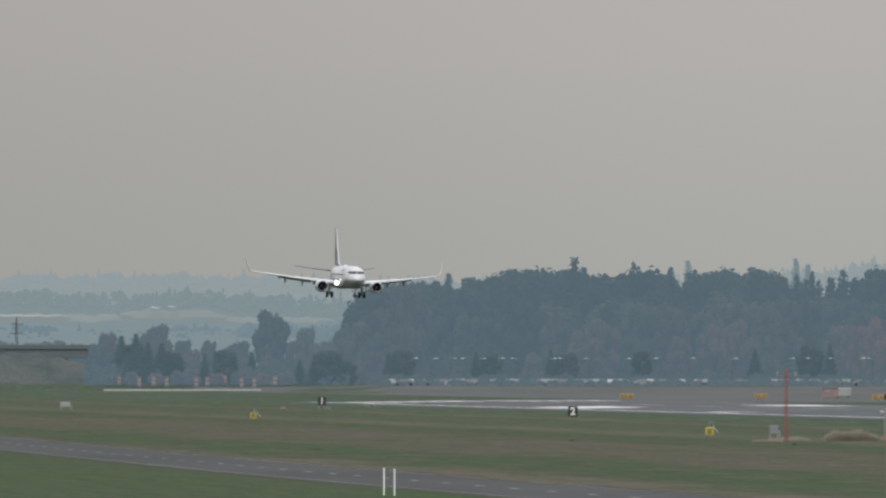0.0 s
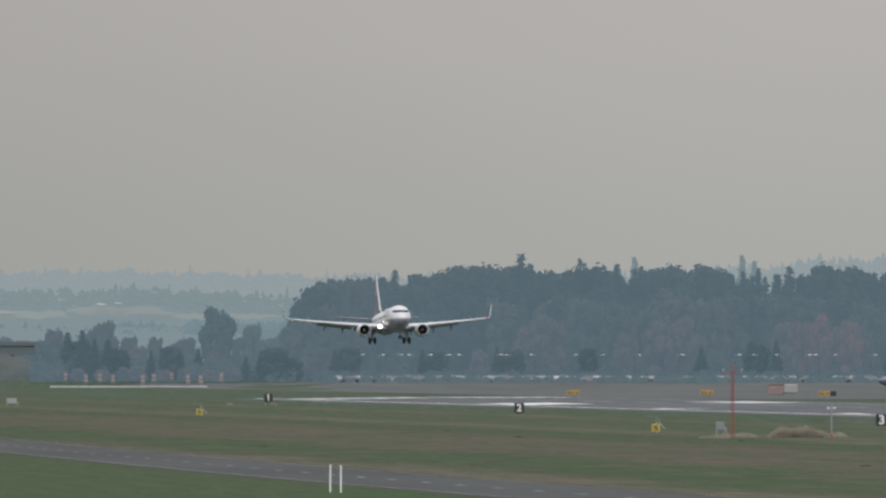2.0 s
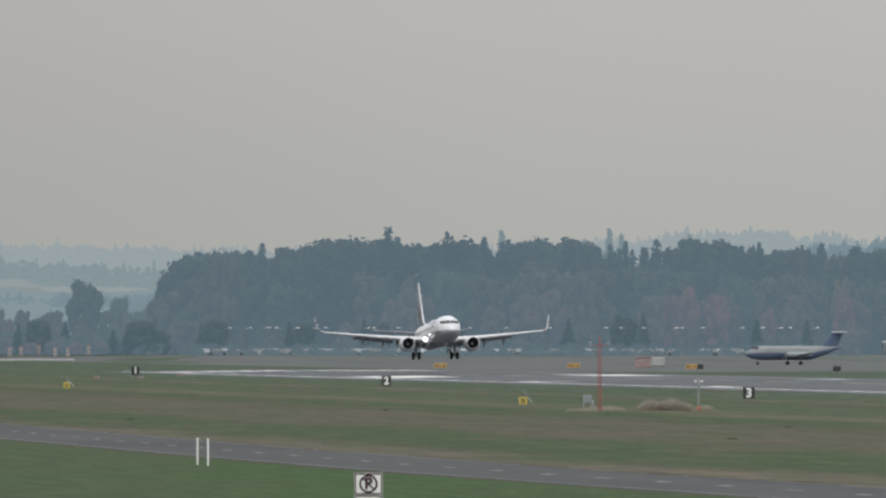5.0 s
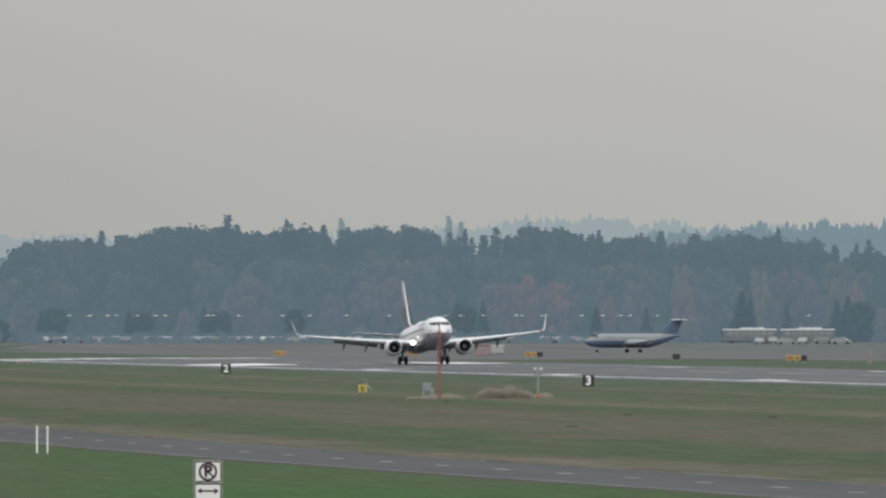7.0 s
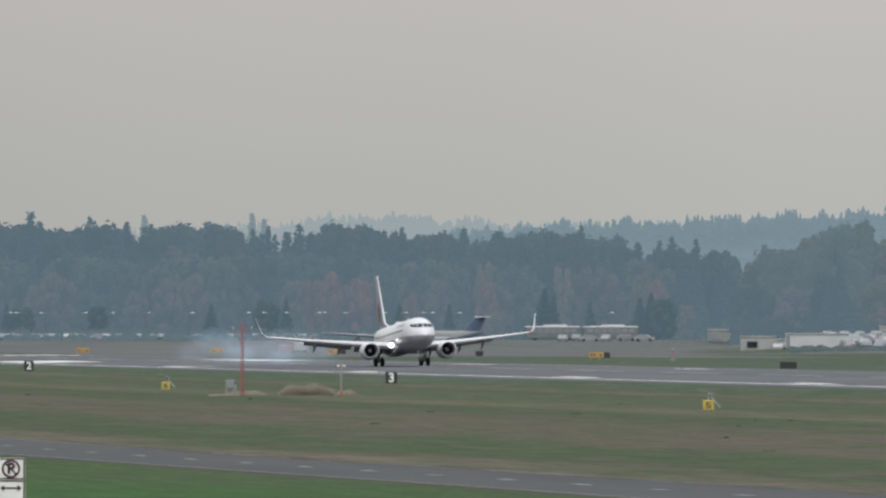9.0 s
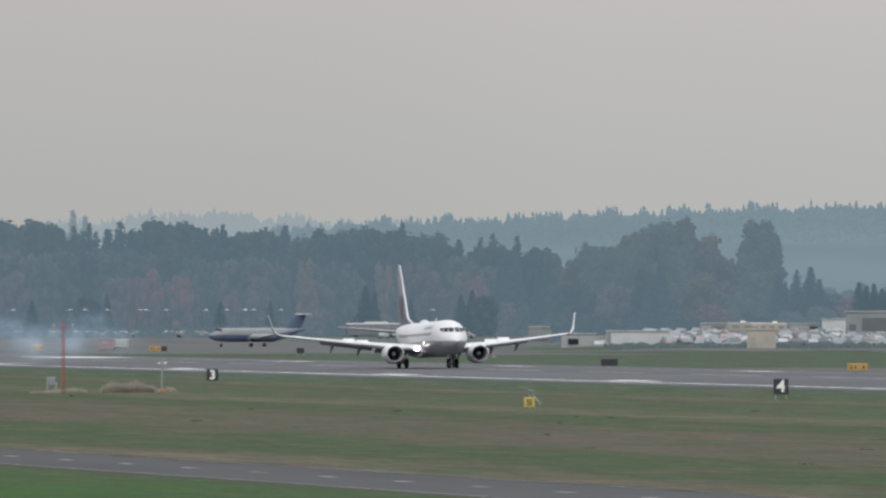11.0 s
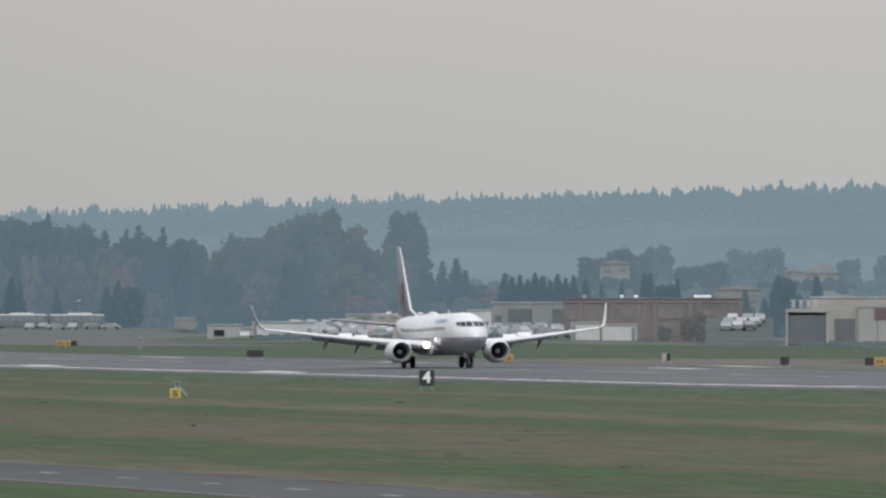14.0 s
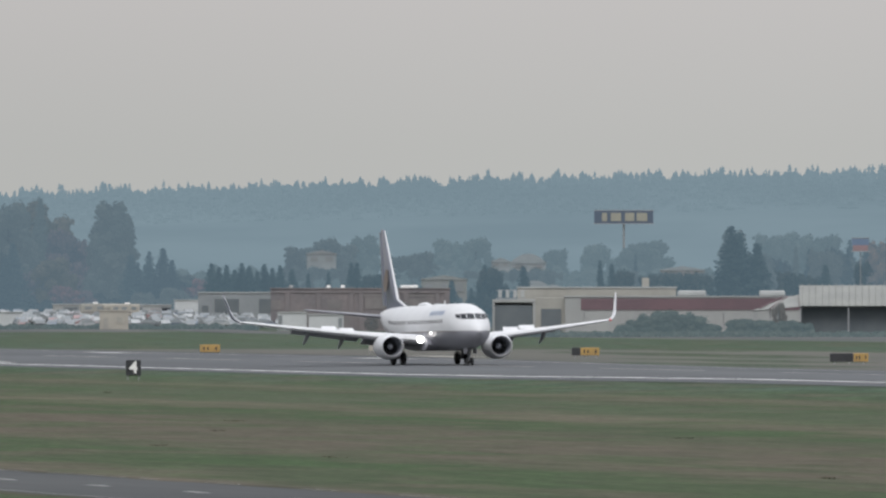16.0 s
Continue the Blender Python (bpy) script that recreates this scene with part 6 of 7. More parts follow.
for key, c in (("white", (0.34, 0.36, 0.365)), ("silver", (0.27, 0.29, 0.30)), ("black", (0.13, 0.15, 0.16)), ("blue", (0.14, 0.18, 0.23)), ("red", (0.25, 0.13, 0.125)), ("grey", (0.20, 0.22, 0.23))):
    M["car_" + key] = mat(key + "_car_paint", c, rough=0.3, scale=0.8, fine=0.04, coat=0.6)


def build_car(paint, van):
    s = thing("van" if van else "car", pose(0, 0, -50), ("%s van parked among others" if van else "%s car parked in a row") % paint, "van" if van else "car")
    if van:
        rows = ((-2.5, 0.35), (2.55, 0.35), (2.6, 0.9), (1.9, 1.15), (1.35, 2.0), (-2.45, 2.1), (-2.55, 1.0))
        glass = ((1.30, 1.93), (1.80, 1.22), (0.6, 1.22), (0.6, 1.93))
        half, tuck = 0.98, 0.06
    else:
        rows = ((-2.15, 0.32), (2.2, 0.32), (2.25, 0.72), (1.25, 0.95), (0.55, 1.44), (-1.0, 1.46), (-1.75, 1.0), (-2.2, 0.9))
        glass = ((0.50, 1.40), (1.12, 0.98), (-1.62, 1.0), (-0.95, 1.41))
        half, tuck = 0.88, 0.20
    part("body", loft_y(rows, half, tuck), "car_" + paint, s)
    for k in (-1, 1):
        bm = bmesh.new()
        vs = [bm.verts.new((x, k * (half * (1 - tuck * max(0, z - 0.8)) + 0.012), z)) for x, z in glass]
        bm.faces.new(vs)
        part("side_glass", bm, "bus_glass", s, "grey side windows")
    a, b = (rows[3], rows[4])
    bm = bmesh.new()
    w = half * 0.82
    vs = [bm.verts.new(p) for p in ((a[0] - 0.02, -w, a[1] + 0.05), (a[0] - 0.02, w, a[1] + 0.05), (b[0] + 0.06, w * 0.9, b[1] - 0.03), (b[0] + 0.06, -w * 0.9, b[1] - 0.03))]
    bm.faces.new(vs)
    bmesh.ops.translate(bm, verts=bm.verts[:], vec=(0.03, 0, 0.02))
    part("windscreen", bm, "bus_glass", s, "grey windscreen")
    for x in (-1.35, 1.35):
        for k in (-1, 1):
            part("wheel", wheel_mesh(0.32, 0.2, 10), "tyre", s, "black tyre", pose(x, k * (half - 0.1), 0.32))
    return s


def build_car_parks():
    rng = random.Random(4)
    master = {(p, v): build_car(p, v) for p, v in (("white", True), ("white", False), ("silver", False), ("black", False), ("blue", False), ("red", False), ("grey", False), ("silver", True))}
    used = set()

    def park(b, d, choice, group, turn):
        x, y, z = spot(b, d)
        m = pose(x, y, z + 0.03, 0, 0, turn + rng.uniform(-3, 3))
        if choice in used:
            ob = copy_thing(master[choice], m)
        else:
            ob = master[choice]
            ob.matrix_basis = m
            used.add(choice)
        return tagged(ob, group=group)

    far = (("grey", False), ("silver", False), ("black", False), ("silver", False), ("blue", False), ("white", False), ("blue", False), ("silver", False))
    for d in (2862, 2880, 2905):
        b = 6.35
        while b < 9.0:
            if rng.random() < (0.75 if b < 7.7 else 0.45):
                park(b, d, rng.choice(far), "cars before the wood", rng.choice((80, 100, -90, -8, 172)))
            b += rng.uniform(0.055, 0.085)
    pale = (("white", False), ("grey", False), ("silver", False), ("grey", False), ("white", False), ("black", False), ("silver", False), ("blue", False), ("blue", False), ("grey", False), ("black", False), ("red", False), ("silver", False), ("black", False), ("white", False))
    for row in range(10):
        d = 2215 + 20 * row
        b = (10.42 if row > 4 else 10.74) + rng.uniform(0, 0.03)
        while b < 11.78:
            if rng.random() < 0.92 and not (abs(b - 11.16) < 0.08 and d < 2230):
                park(b, d + rng.uniform(-6, 6), rng.choice(pale), "vehicles in the yard", rng.choice((-11, 169, -4, 176, -18, 70, -100)))
            b += rng.uniform(0.052, 0.08)
    for d in (2225, 2250, 2290, 2318):
        b = 11.76 + rng.uniform(0, 0.04)
        while b < 11.93:
            if rng.random() < 0.7:
                park(b, d, rng.choice(pale), "vehicles in the yard", rng.choice((-11, 169, 70)))
            b += rng.uniform(0.05, 0.08)
    for b in (9.50, 9.56, 9.62, 9.69, 9.78, 9.86):
        park(b, 2790 + rng.uniform(-12, 12), rng.choice((("white", False), ("silver", False), ("grey", False))), "cars before the wood", rng.choice((70, 84, -20)))
    # a sloping lot beside the warehouse
    bm = bmesh.new()
    loft(bm, [[spot(b, 1985, 0.6), spot(b, 2020, 1.5), spot(b, 2150, 5.0), spot(b, 2180, 5.0)] for b in (12.48, 12.55, 12.66, 12.78)], closed=False, caps=False)
    tagged(link("sloping_lot", bm, "hazed_scrub"), "sloping dark gravel lot between two buildings", "car park", kind="structure")
    for d, b0, b1 in ((2078, 12.57, 12.70), (2100, 12.58, 12.73), (2122, 12.60, 12.73)):
        b = b0
        while b < b1:
            ob = park(b, d, rng.choice(pale[1:7]), "vehicles by the warehouse", rng.choice((-14, 166)))
            ob.location.z = 1.53 + (d - 2020) * 3.5 / 130
            b += rng.uniform(0.05, 0.07)
    # one on the viaduct
    x, y, z = spot(4.976, 3234)
    tagged(copy_thing(master[("white", False)], pose(x, y, z + 8.6, 0, 0, 86)), "white car driving over the viaduct", group="cars at the airfield's end")
    # a few beside the barriers at the airfield's end
    for b in (5.06, 5.16, 5.3, 5.42, 5.62, 5.74):
        park(b, 2990, rng.choice((("red", False), ("white", True), ("white", False), ("silver", False))), "cars at the airfield's end", 90)


build_car_parks()


# the buses' haze is put into this grey panel colour
M["bus_grey"] = mat("hazed_bus_panels", (0.165, 0.185, 0.195), (0.135, 0.158, 0.172), rough=0.6, scale=0.5, fine=0.2)


def build_bus(b, d, turn):
    x, y, z = spot(b, d)
    s = thing("shuttle_bus", pose(x, y, z + 0.03, 0, 0, turn), "white shuttle bus with dark windows, parked before the wood", "bus", "shuttle buses")
    body = part("body", boxes(((12.0, 2.5, 2.55), (0, 0, 1.72)), bevel=0.18), "bus_grey", s)
    part("roof", boxes(((12.02, 2.3, 0.4), (0, 0, 2.92)), bevel=0.14), "trailer_white", s, "pale roof")
    part("skirt", boxes(((11.7, 2.54, 0.95), (0, 0, 0.95)), bevel=0.05), "bus_grey", s, "grey lower panels")
    part("roof_unit", boxes(((5.2, 1.9, 0.42), (-0.6, 0, 3.22)), bevel=0.18), "trailer_white", s, "pale roof unit")
    for k in range(7):
        for j in (-1, 1):
            part("window", boxes(((1.2, 0.04, 0.85), (-4.6 + 1.5 * k, j * 1.25, 2.15)), bevel=0.01), "bus_glass", body, "grey window")
    part("windscreen", boxes(((0.05, 2.1, 1.3), (6.0, 0, 2.0)), bevel=0.02), "glass", body, "dark windscreen")
    for xx in (-3.6, 3.9):
        for j in (-1, 1):
            part("wheel", wheel_mesh(0.48, 0.3), "tyre", s, "black tyre", pose(xx, j * 1.1, 0.48))


build_bus(9.455, 2860, -96)
build_bus(9.71, 2860, -97)


def build_light_poles():
    """Car-park lamps: a slim pole with one or two flat heads."""
    rng = random.Random(6)
    first = None
    for b in (6.44, 6.53, 6.61, 6.68, 6.74, 6.82, 7.05, 7.11, 7.22, 7.66, 8.1, 8.2, 8.3, 8.41, 8.47, 8.56, 8.7, 8.79, 8.87, 8.91, 9.03, 9.7, 6.9, 7.38, 7.5, 7.85):
        d = 2890 + rng.uniform(-10, 60)
        x, y, z = spot(b, d)
        m = pose(x, y, z, 0, 0, rng.choice((0, 8, -12, 180, 172)))
        if first is None:
            first = thing("car_park_lamp", m, "slim grey car-park lamp with pale flat head", "street lamp", "car-park lamps")
            part("pole", rods(((0, 0, -0.1), (0, 0, 6.0), 0.07, 0.05)), "opening", first)
            part("arm", rods(((0, 0, 6.05), (0, 0.8, 6.12), 0.045), ((0, 0, 5.9), (0, 0, 6.1), 0.08)), "pole", first)
            part("lamp_head", boxes(((0.4, 0.75, 0.17), (0, 0.95, 6.13)), bevel=0.04), "sign_white", first, "pale flat lamp head")
        else:
            copy_thing(first, m)


build_light_poles()


def build_barriers():
    """White road barriers in a line, with red and white boards behind."""
    first = None
    for k in range(16):
        x, y, z = spot(5.10 + 0.0435 * k, 2890)
        m = pose(x, y, z, 0, 0, -85)
        if first is None:
            first = thing("road_barrier", m, "low white road barrier standing in a line", "barrier", "white barriers")
            rings = [[(xx, -0.3, 0), (xx, -0.26, 0.15), (xx, -0.1, 0.25), (xx, -0.08, 0.46), (xx, 0.08, 0.46), (xx, 0.1, 0.25), (xx, 0.26, 0.15), (xx, 0.3, 0)] for xx in (-1.02, 1.02)]
            part("block", loft(bmesh.new(), rings), "roof", first)
            part("foot", boxes(((1.9, 0.5, 0.06), (0, 0, -0.01))), "shed_grey", first)
        else:
            copy_thing(first, m)
    rng = random.Random(2)
    first = None
    for k in range(12):
        x, y, z = spot(5.1 + 0.065 * k + rng.uniform(-0.02, 0.02), 2920 + rng.uniform(-10, 20))
        m = pose(x, y, z, 0, 0, rng.uniform(-12, 12))
        if first is None:
            first = thing("warning_board", m, "red and white warning board on legs, dulled by haze", "barricade", "warning boards")
            for j in range(5):
                part("plank", boxes(((0.06, 0.85, 0.3), (0, 0, 0.5 + 0.42 * j)), bevel=0.01), "hazed" if j % 2 == 0 else "roof", first)
            for j in (-1, 1):
                part("leg", boxes(((0.1, 0.08, 2.5), (-0.06, j * 0.35, 1.2))), "hazed", first)
        else:
            copy_thing(first, m)


build_barriers()

# ---- buildings beyond the airfield ----
# each stands with its front towards the runway: local +x looks at the watcher, y runs along the front
def at_bearing(b, d, turn=0.0):
    x, y, z = spot(b, d)
    return pose(x, y, z, 0, 0, -b + turn)


def build_warehouse():
    d = 1985.0
    s = thing("warehouse", at_bearing(13.62, d), "long white warehouse with a maroon band and flat roof", "warehouse")
    w0, w1 = -16.2, 21.0
    part("wall", boxes(((12, w1 - w0, 5.9), (-6, (w0 + w1) / 2, 2.95)), bevel=0.04), "plaster", s)
    part("band", boxes(((0.1, w1 - w0 - 2.5, 1.75), (0.06, (w0 + w1) / 2 + 1.2, 4.85))), "maroon", s, "maroon painted band")
    part("coping", boxes(((12.3, w1 - w0 + 0.3, 0.22), (-6, (w0 + w1) / 2, 6.0)), bevel=0.03), "roof", s)
    part("upper_storey", boxes(((10, 24.4, 7.3), (-18, -11.4, 3.65)), bevel=0.05), "cream", s, "set-back upper block")
    part("coping", boxes(((10.3, 24.7, 0.25), (-18, -11.4, 7.4)), bevel=0.03), "roof", s)
    part("chimney", boxes(((1.0, 1.1, 1.6), (-14, -3.9, 8.1)), bevel=0.05), "cream", s, "square chimney")
    for y, w in ((3.2, 4.4), (15.5, 4.0)):
        part("roof_unit", boxes(((2.5, w, 0.9), (-7, y, 6.5)), bevel=0.2), "roof", s, "pale roof vent")
    for y in (-13.2, -4.0, 8.0):
        part("downpipe", rods(((0.1, y, 0.1), (0.1, y, 3.9), 0.07)), "pole", s)
    # loading bay at its end
    bay = part("loading_bay", boxes(((14, 6.6, 0.5), (-8, -24.0, 5.35)), ((14, 0.4, 5.2), (-8, -20.9, 2.6)), ((0.5, 6.6, 5.2), (-14.8, -24.0, 2.6)), ((14, 0.35, 5.2), (-8, -27.1, 2.6)), bevel=0.03), "plaster", s, "loading bay with its inner shade on a dark sheet")
    # a dark sheet near the front stands in for the bay's shade
    part("shutter", boxes(((0.2, 6.0, 4.6), (-1.4, -24.0, 2.4))), "opening", bay, "dark sheet for the shaded inside of the bay")
    part("wall", boxes(((8, 4.6, 5.9), (-5, -18.4, 2.95)), bevel=0.04), "cream", s)
    part("doorway", boxes(((0.2, 3.1, 4.1), (-0.95, -18.3, 2.1))), "opening", s, "plate painted dark for a shaded doorway")
    for j in range(4):
        part("sign_letter", boxes(((0.25, 0.55, 1.1), (-7.5, -26.2 + 1.15 * j, 6.4)), bevel=0.05), "roof", s, "pale unreadable roof letter")
    part("letter_frame", boxes(((0.1, 4.6, 0.1), (-7.6, -24.5, 5.75)), ((0.1, 4.6, 0.1), (-7.6, -24.5, 7.0))), "pole", s)


build_warehouse()


def build_canopy():
    s = thing("market_hall", at_bearing(14.42, 1955.0), "open hall with a pale ribbed sloping roof and dark interior", "hall")
    bm = bmesh.new()
    loft(bm, [[(0, -8, 4.6), (-5, -8, 7.7), (-9, -8, 7.7), (-9, -8, 4.2)], [(0, 14, 4.6), (-5, 14, 7.7), (-9, 14, 7.7), (-9, 14, 4.2)]])
    roof = part("roof", bm, "ribbed", s)
    for k in range(22):
        y = -7.5 + k
        part("rib", rods(((0.05, y, 4.65), (-5, y, 7.78), 0.09), n=5), "ribbed", roof)
    # set near the front and painted dark in place of the hall's shade
    part("back_wall", boxes(((0.4, 21.5, 4.4), (-2.6, 3, 2.2))), "opening", s, "wall painted dark for the hall's shaded inside")
    for k in range(4):
        part("post", boxes(((0.2, 0.2, 4.6), (-0.4, -7.8 + 7.2 * k, 2.3))), "pole", s)
    bm = bmesh.new()
    loft(bm, [[(0.4, -15, 3.9), (-7, -10, 5.9), (-9, -10, 5.9), (-9, -15, 3.8)], [(0.4, -8.1, 4.5), (-7, -8.1, 6.3), (-9, -8.1, 6.3), (-9, -8.1, 4.4)]])
    lean = part("lean_to", bm, "ribbed", s, "pale lean-to roof with a maroon edge")
    for k in range(4):
        part("rib", rods(((0.3, -14 + 1.5 * k, 4.2), (-6.9, -10.5 + 0.7 * k, 6.05), 0.08), n=5), "maroon", lean)
    for y in (-14.6, -12.4, -10.2):
        part("post", boxes(((0.2, 0.2, 4.2), (-0.6, y, 2.1))), "pole", s)


build_canopy()


def build_block(b, d, w, h, depth, material, label, openings, roof="roof", name="warehouse", turn=0.0):
    s = thing(name, at_bearing(b, d, turn), label, name.replace("_", " "))
    wall = part("wall", boxes(((depth, w, h), (-depth / 2, 0, h / 2)), bevel=0.05), material, s)
    part("coping", boxes(((depth + 0.3, w + 0.3, 0.25), (-depth / 2, 0, h + 0.12)), bevel=0.03), roof, s)
    for y, z, ow, oh, m in openings:
        o = part("window" if m == "glass" else "opening", boxes(((0.16, ow, oh), (0.04, y, z))), m, wall, "plate painted dark for a shaded opening" if m == "opening" else "dull brown panel" if m == "panel" else "pale panel" if m != "glass" else "dark window")
        part("frame", boxes(((0.10, ow + 0.36, oh + 0.36), (0.02, y, z))), "brick" if material == "brick" else "tan" if material == "tan" else "shed_grey", o)
    return s


build_block(11.75, 2340, 17.5, 4.9, 14, "shed_grey", "grey sheet-clad warehouse with dark openings", ((-3.6, 2.3, 4.4, 3.2, "opening"), (3.3, 2.6, 2.2, 2.6, "opening"), (-7.5, 1.6, 1.2, 2.2, "opening")))
brown = build_block(12.25, 2250, 31, 7.3, 16, "brick", "low brown brick block with recessed panels", ((-10.0, 2.2, 5.0, 3.2, "panel"), (3.0, 4.9, 4.2, 1.9, "panel"), (10.5, 4.8, 4.2, 1.8, "panel"), (-4.4, 4.7, 2.4, 1.6, "panel"), (4.0, 2.0, 5.2, 2.2, "panel"), (12.5, 2.0, 3.2, 2.4, "panel"), (-14.5, 4.6, 1.6, 1.6, "panel")), roof="brick", name="brick_building")
for y, m in ((-12.0, "roof"), (-5.5, "sign_white"), (-3.0, "sign_white"), (8.5, "sign_white")):
    part("roof_vent", boxes(((1.2, 0.7 if y < 0 else 3.0, 0.5), (-4, y, 7.75)), bevel=0.1), m, brown, "small pale roof vent")
for y in (-12.6, -7.2, -1.6, 0.2, 6.4, 7.9, 13.4, 15.0):
    part("pier", boxes(((0.3, 0.8, 6.6), (0.06, y, 3.3)), bevel=0.05), "pier", brown, "reddish brick pier")
for y, w, z, h in ((-4.4, 5.0, 2.0, 3.4), (3.3, 5.4, 6.25, 0.4), (10.6, 4.8, 6.2, 0.4), (10.6, 4.8, 3.2, 1.0)):
    part("recess", boxes(((0.12, w, h), (0.05, y, z))), "panel", brown, "dull recess between the piers")
part("ledge", boxes(((0.2, 31.1, 0.25), (0.06, 0, 6.75)), bevel=0.04), "pier", brown)
build_block(11.06, 2425, 14.0, 2.1, 7, "plaster", "long white shed with a pale roof", ((-3.6, 0.9, 2.4, 1.5, "opening"), (2.4, 0.9, 3.4, 1.4, "opening")), name="shed")
build_block(11.3, 2430, 10.0, 2.0, 8, "roof", "low white shed behind parked vehicles", ((-2.0, 0.9, 3.0, 1.4, "opening"), (4.0, 1.1, 1.4, 1.0, "glass")), name="shed")
build_block(11.55, 2420, 10.0, 2.9, 10, "trailer_white", "white gabled shed in the yard", ((1.2, 1.3, 3.2, 2.2, "opening"),), name="shed")


def build_motor_home(b, d, turn, long, key, label):
    """A box-bodied camper: body with an overcab nose, bonnet, windows, stripe, roof unit and wheels."""
    x, y, z = spot(b, d)
    s = thing("motor_home", pose(x, y, z + 0.03, 0, 0, turn), label, "camper", "campers in the yard")
    body = part("body", boxes(((long, 2.3, 2.2), (0, 0, 1.75)), ((1.4, 2.2, 0.8), (long / 2 + 0.5, 0, 2.4)), bevel=0.14), key, s)
    part("cab", boxes(((1.2, 2.0, 1.3), (long / 2 + 0.5, 0, 1.15)), ((0.9, 1.9, 0.75), (long / 2 + 1.4, 0, 0.9)), bevel=0.16), "trailer_white", s, "white cab")
    part("stripe", boxes(((long * 0.95, 2.33, 0.22), (0, 0, 1.25))), "panel", body, "dull brown stripe")
    for k in (-1, 1):
        for q in (-0.3, 0.02, 0.3):
            part("window", boxes(((long * 0.17, 0.05, 0.55), (long * q, k * 1.15, 2.05)), bevel=0.015), "bus_glass", body, "grey window")
        for q in (-0.28, 0.42):
            part("wheel", wheel_mesh(0.38, 0.24, 10), "tyre", s, "black tyre", pose(long * q, k * 0.95, 0.38))
    part("roof_unit", boxes(((0.9, 0.8, 0.28), (-long * 0.1, 0, 2.97)), bevel=0.08), "sign_white", s)


build_block(11.165, 2200, 4.9, 3.1, 4, "tan", "cream stucco cabin in the yard", ((0.9, 1.6, 0.9, 1.0, "cream"), (-1.4, 1.05, 0.8, 1.9, "cream")), roof="tan", name="cabin")
build_motor_home(11.10, 2360, 84, 7.0, "cream", "long cream camper parked before white sheds")
build_motor_home(11.21, 2352, -96, 5.4, "tan", "short cream camper parked behind another")
build_block(11.95, 2205, 4.9, 2.9, 2.5, "trailer_white", "white box trailer parked in the yard", ((-2.0, 1.4, 0.3, 2.0, "shed_grey"),), name="trailer")
build_block(12.1, 2205, 5.9, 2.8, 2.5, "trailer_white", "white box trailer parked in the yard", ((2.4, 1.3, 0.3, 1.9, "shed_grey"),), name="trailer")
build_block(10.20, 2780, 6.0, 2.4, 6, "hazy_tan", "small tan shed dulled by haze, with a pale roof before trees", ((-1.5, 1.3, 1.6, 1.8, "shed_grey"),), name="shed")
build_block(10.62, 2255, 10.9, 2.3, 2.5, "trailer_white", "long white box trailer parked in the yard", ((-5.0, 1.1, 0.3, 1.7, "shed_grey"),), name="trailer")
build_block(10.36, 2340, 6.3, 2.6, 3, "roof", "white box trailer parked in the yard", ((-1.0, 1.3, 1.8, 1.0, "glass"),), name="trailer")
build_block(10.46, 2470, 4.0, 1.9, 4, "plaster", "small white cabin by the trees", ((0.4, 1.0, 1.2, 0.9, "shed_grey"),), name="cabin")


def build_house(b, d, z, w, h, wall, roof, label, arched=False):
    """A far house on the slope, with a ridge or an arched roof, windows and a footing."""
    x, y, _ = spot(b, d)
    s = thing("house", pose(x, y, z, 0, 0, -b), label, "house", "houses on the slope")
    deep = z - ground_z(x, y) + 0.3
    wm = part("wall", boxes(((8, w, h + deep), (-4, 0, (h - deep) / 2))), wall, s)
    n = 9
    arc = []
    for k in range(n):
        q = -1 + 2 * k / (n - 1)
        arc.append((q * (w / 2 + 0.15), h + (1 - q * q) * 2.0 if arched else h + (1 - abs(q)) * 0.8))
    rings = [[(xx, yy, zz) for yy, zz in arc] + [(xx, w / 2 + 0.15, h - 0.2), (xx, -w / 2 - 0.15, h - 0.2)] for xx in (0.15, -8.2)]
    part("roof", loft(bmesh.new(), rings), roof, s)
    k = max(2, int(w / 3))
    for j in range(k):
        p = part("window", boxes(((0.14, w / k * 0.5, h * 0.4), (0.04, -w / 2 + w * (j + 0.5) / k, h * 0.55))), "shed_grey", wm, "grey window")


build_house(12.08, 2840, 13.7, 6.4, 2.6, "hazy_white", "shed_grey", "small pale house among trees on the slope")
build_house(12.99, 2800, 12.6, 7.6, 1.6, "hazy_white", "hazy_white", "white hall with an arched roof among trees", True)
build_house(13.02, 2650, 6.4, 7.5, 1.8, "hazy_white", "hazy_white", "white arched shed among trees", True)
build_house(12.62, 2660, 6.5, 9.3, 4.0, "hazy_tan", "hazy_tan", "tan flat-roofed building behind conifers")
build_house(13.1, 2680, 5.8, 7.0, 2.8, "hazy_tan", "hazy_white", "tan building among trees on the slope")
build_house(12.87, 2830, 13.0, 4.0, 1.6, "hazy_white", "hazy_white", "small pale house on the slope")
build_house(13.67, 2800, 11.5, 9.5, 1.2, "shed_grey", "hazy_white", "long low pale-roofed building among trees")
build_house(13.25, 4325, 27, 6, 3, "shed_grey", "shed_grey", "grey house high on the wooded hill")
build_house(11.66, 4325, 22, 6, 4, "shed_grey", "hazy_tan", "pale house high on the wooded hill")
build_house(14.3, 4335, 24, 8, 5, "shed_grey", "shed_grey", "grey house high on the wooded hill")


def build_pole_sign(b, d, z0, z1, w, upper, lower, shapes, label):
    x, y, g = spot(b, d)
    s = thing("pole_sign", pose(x, y, g, 0, 0, -b), label, "sign")
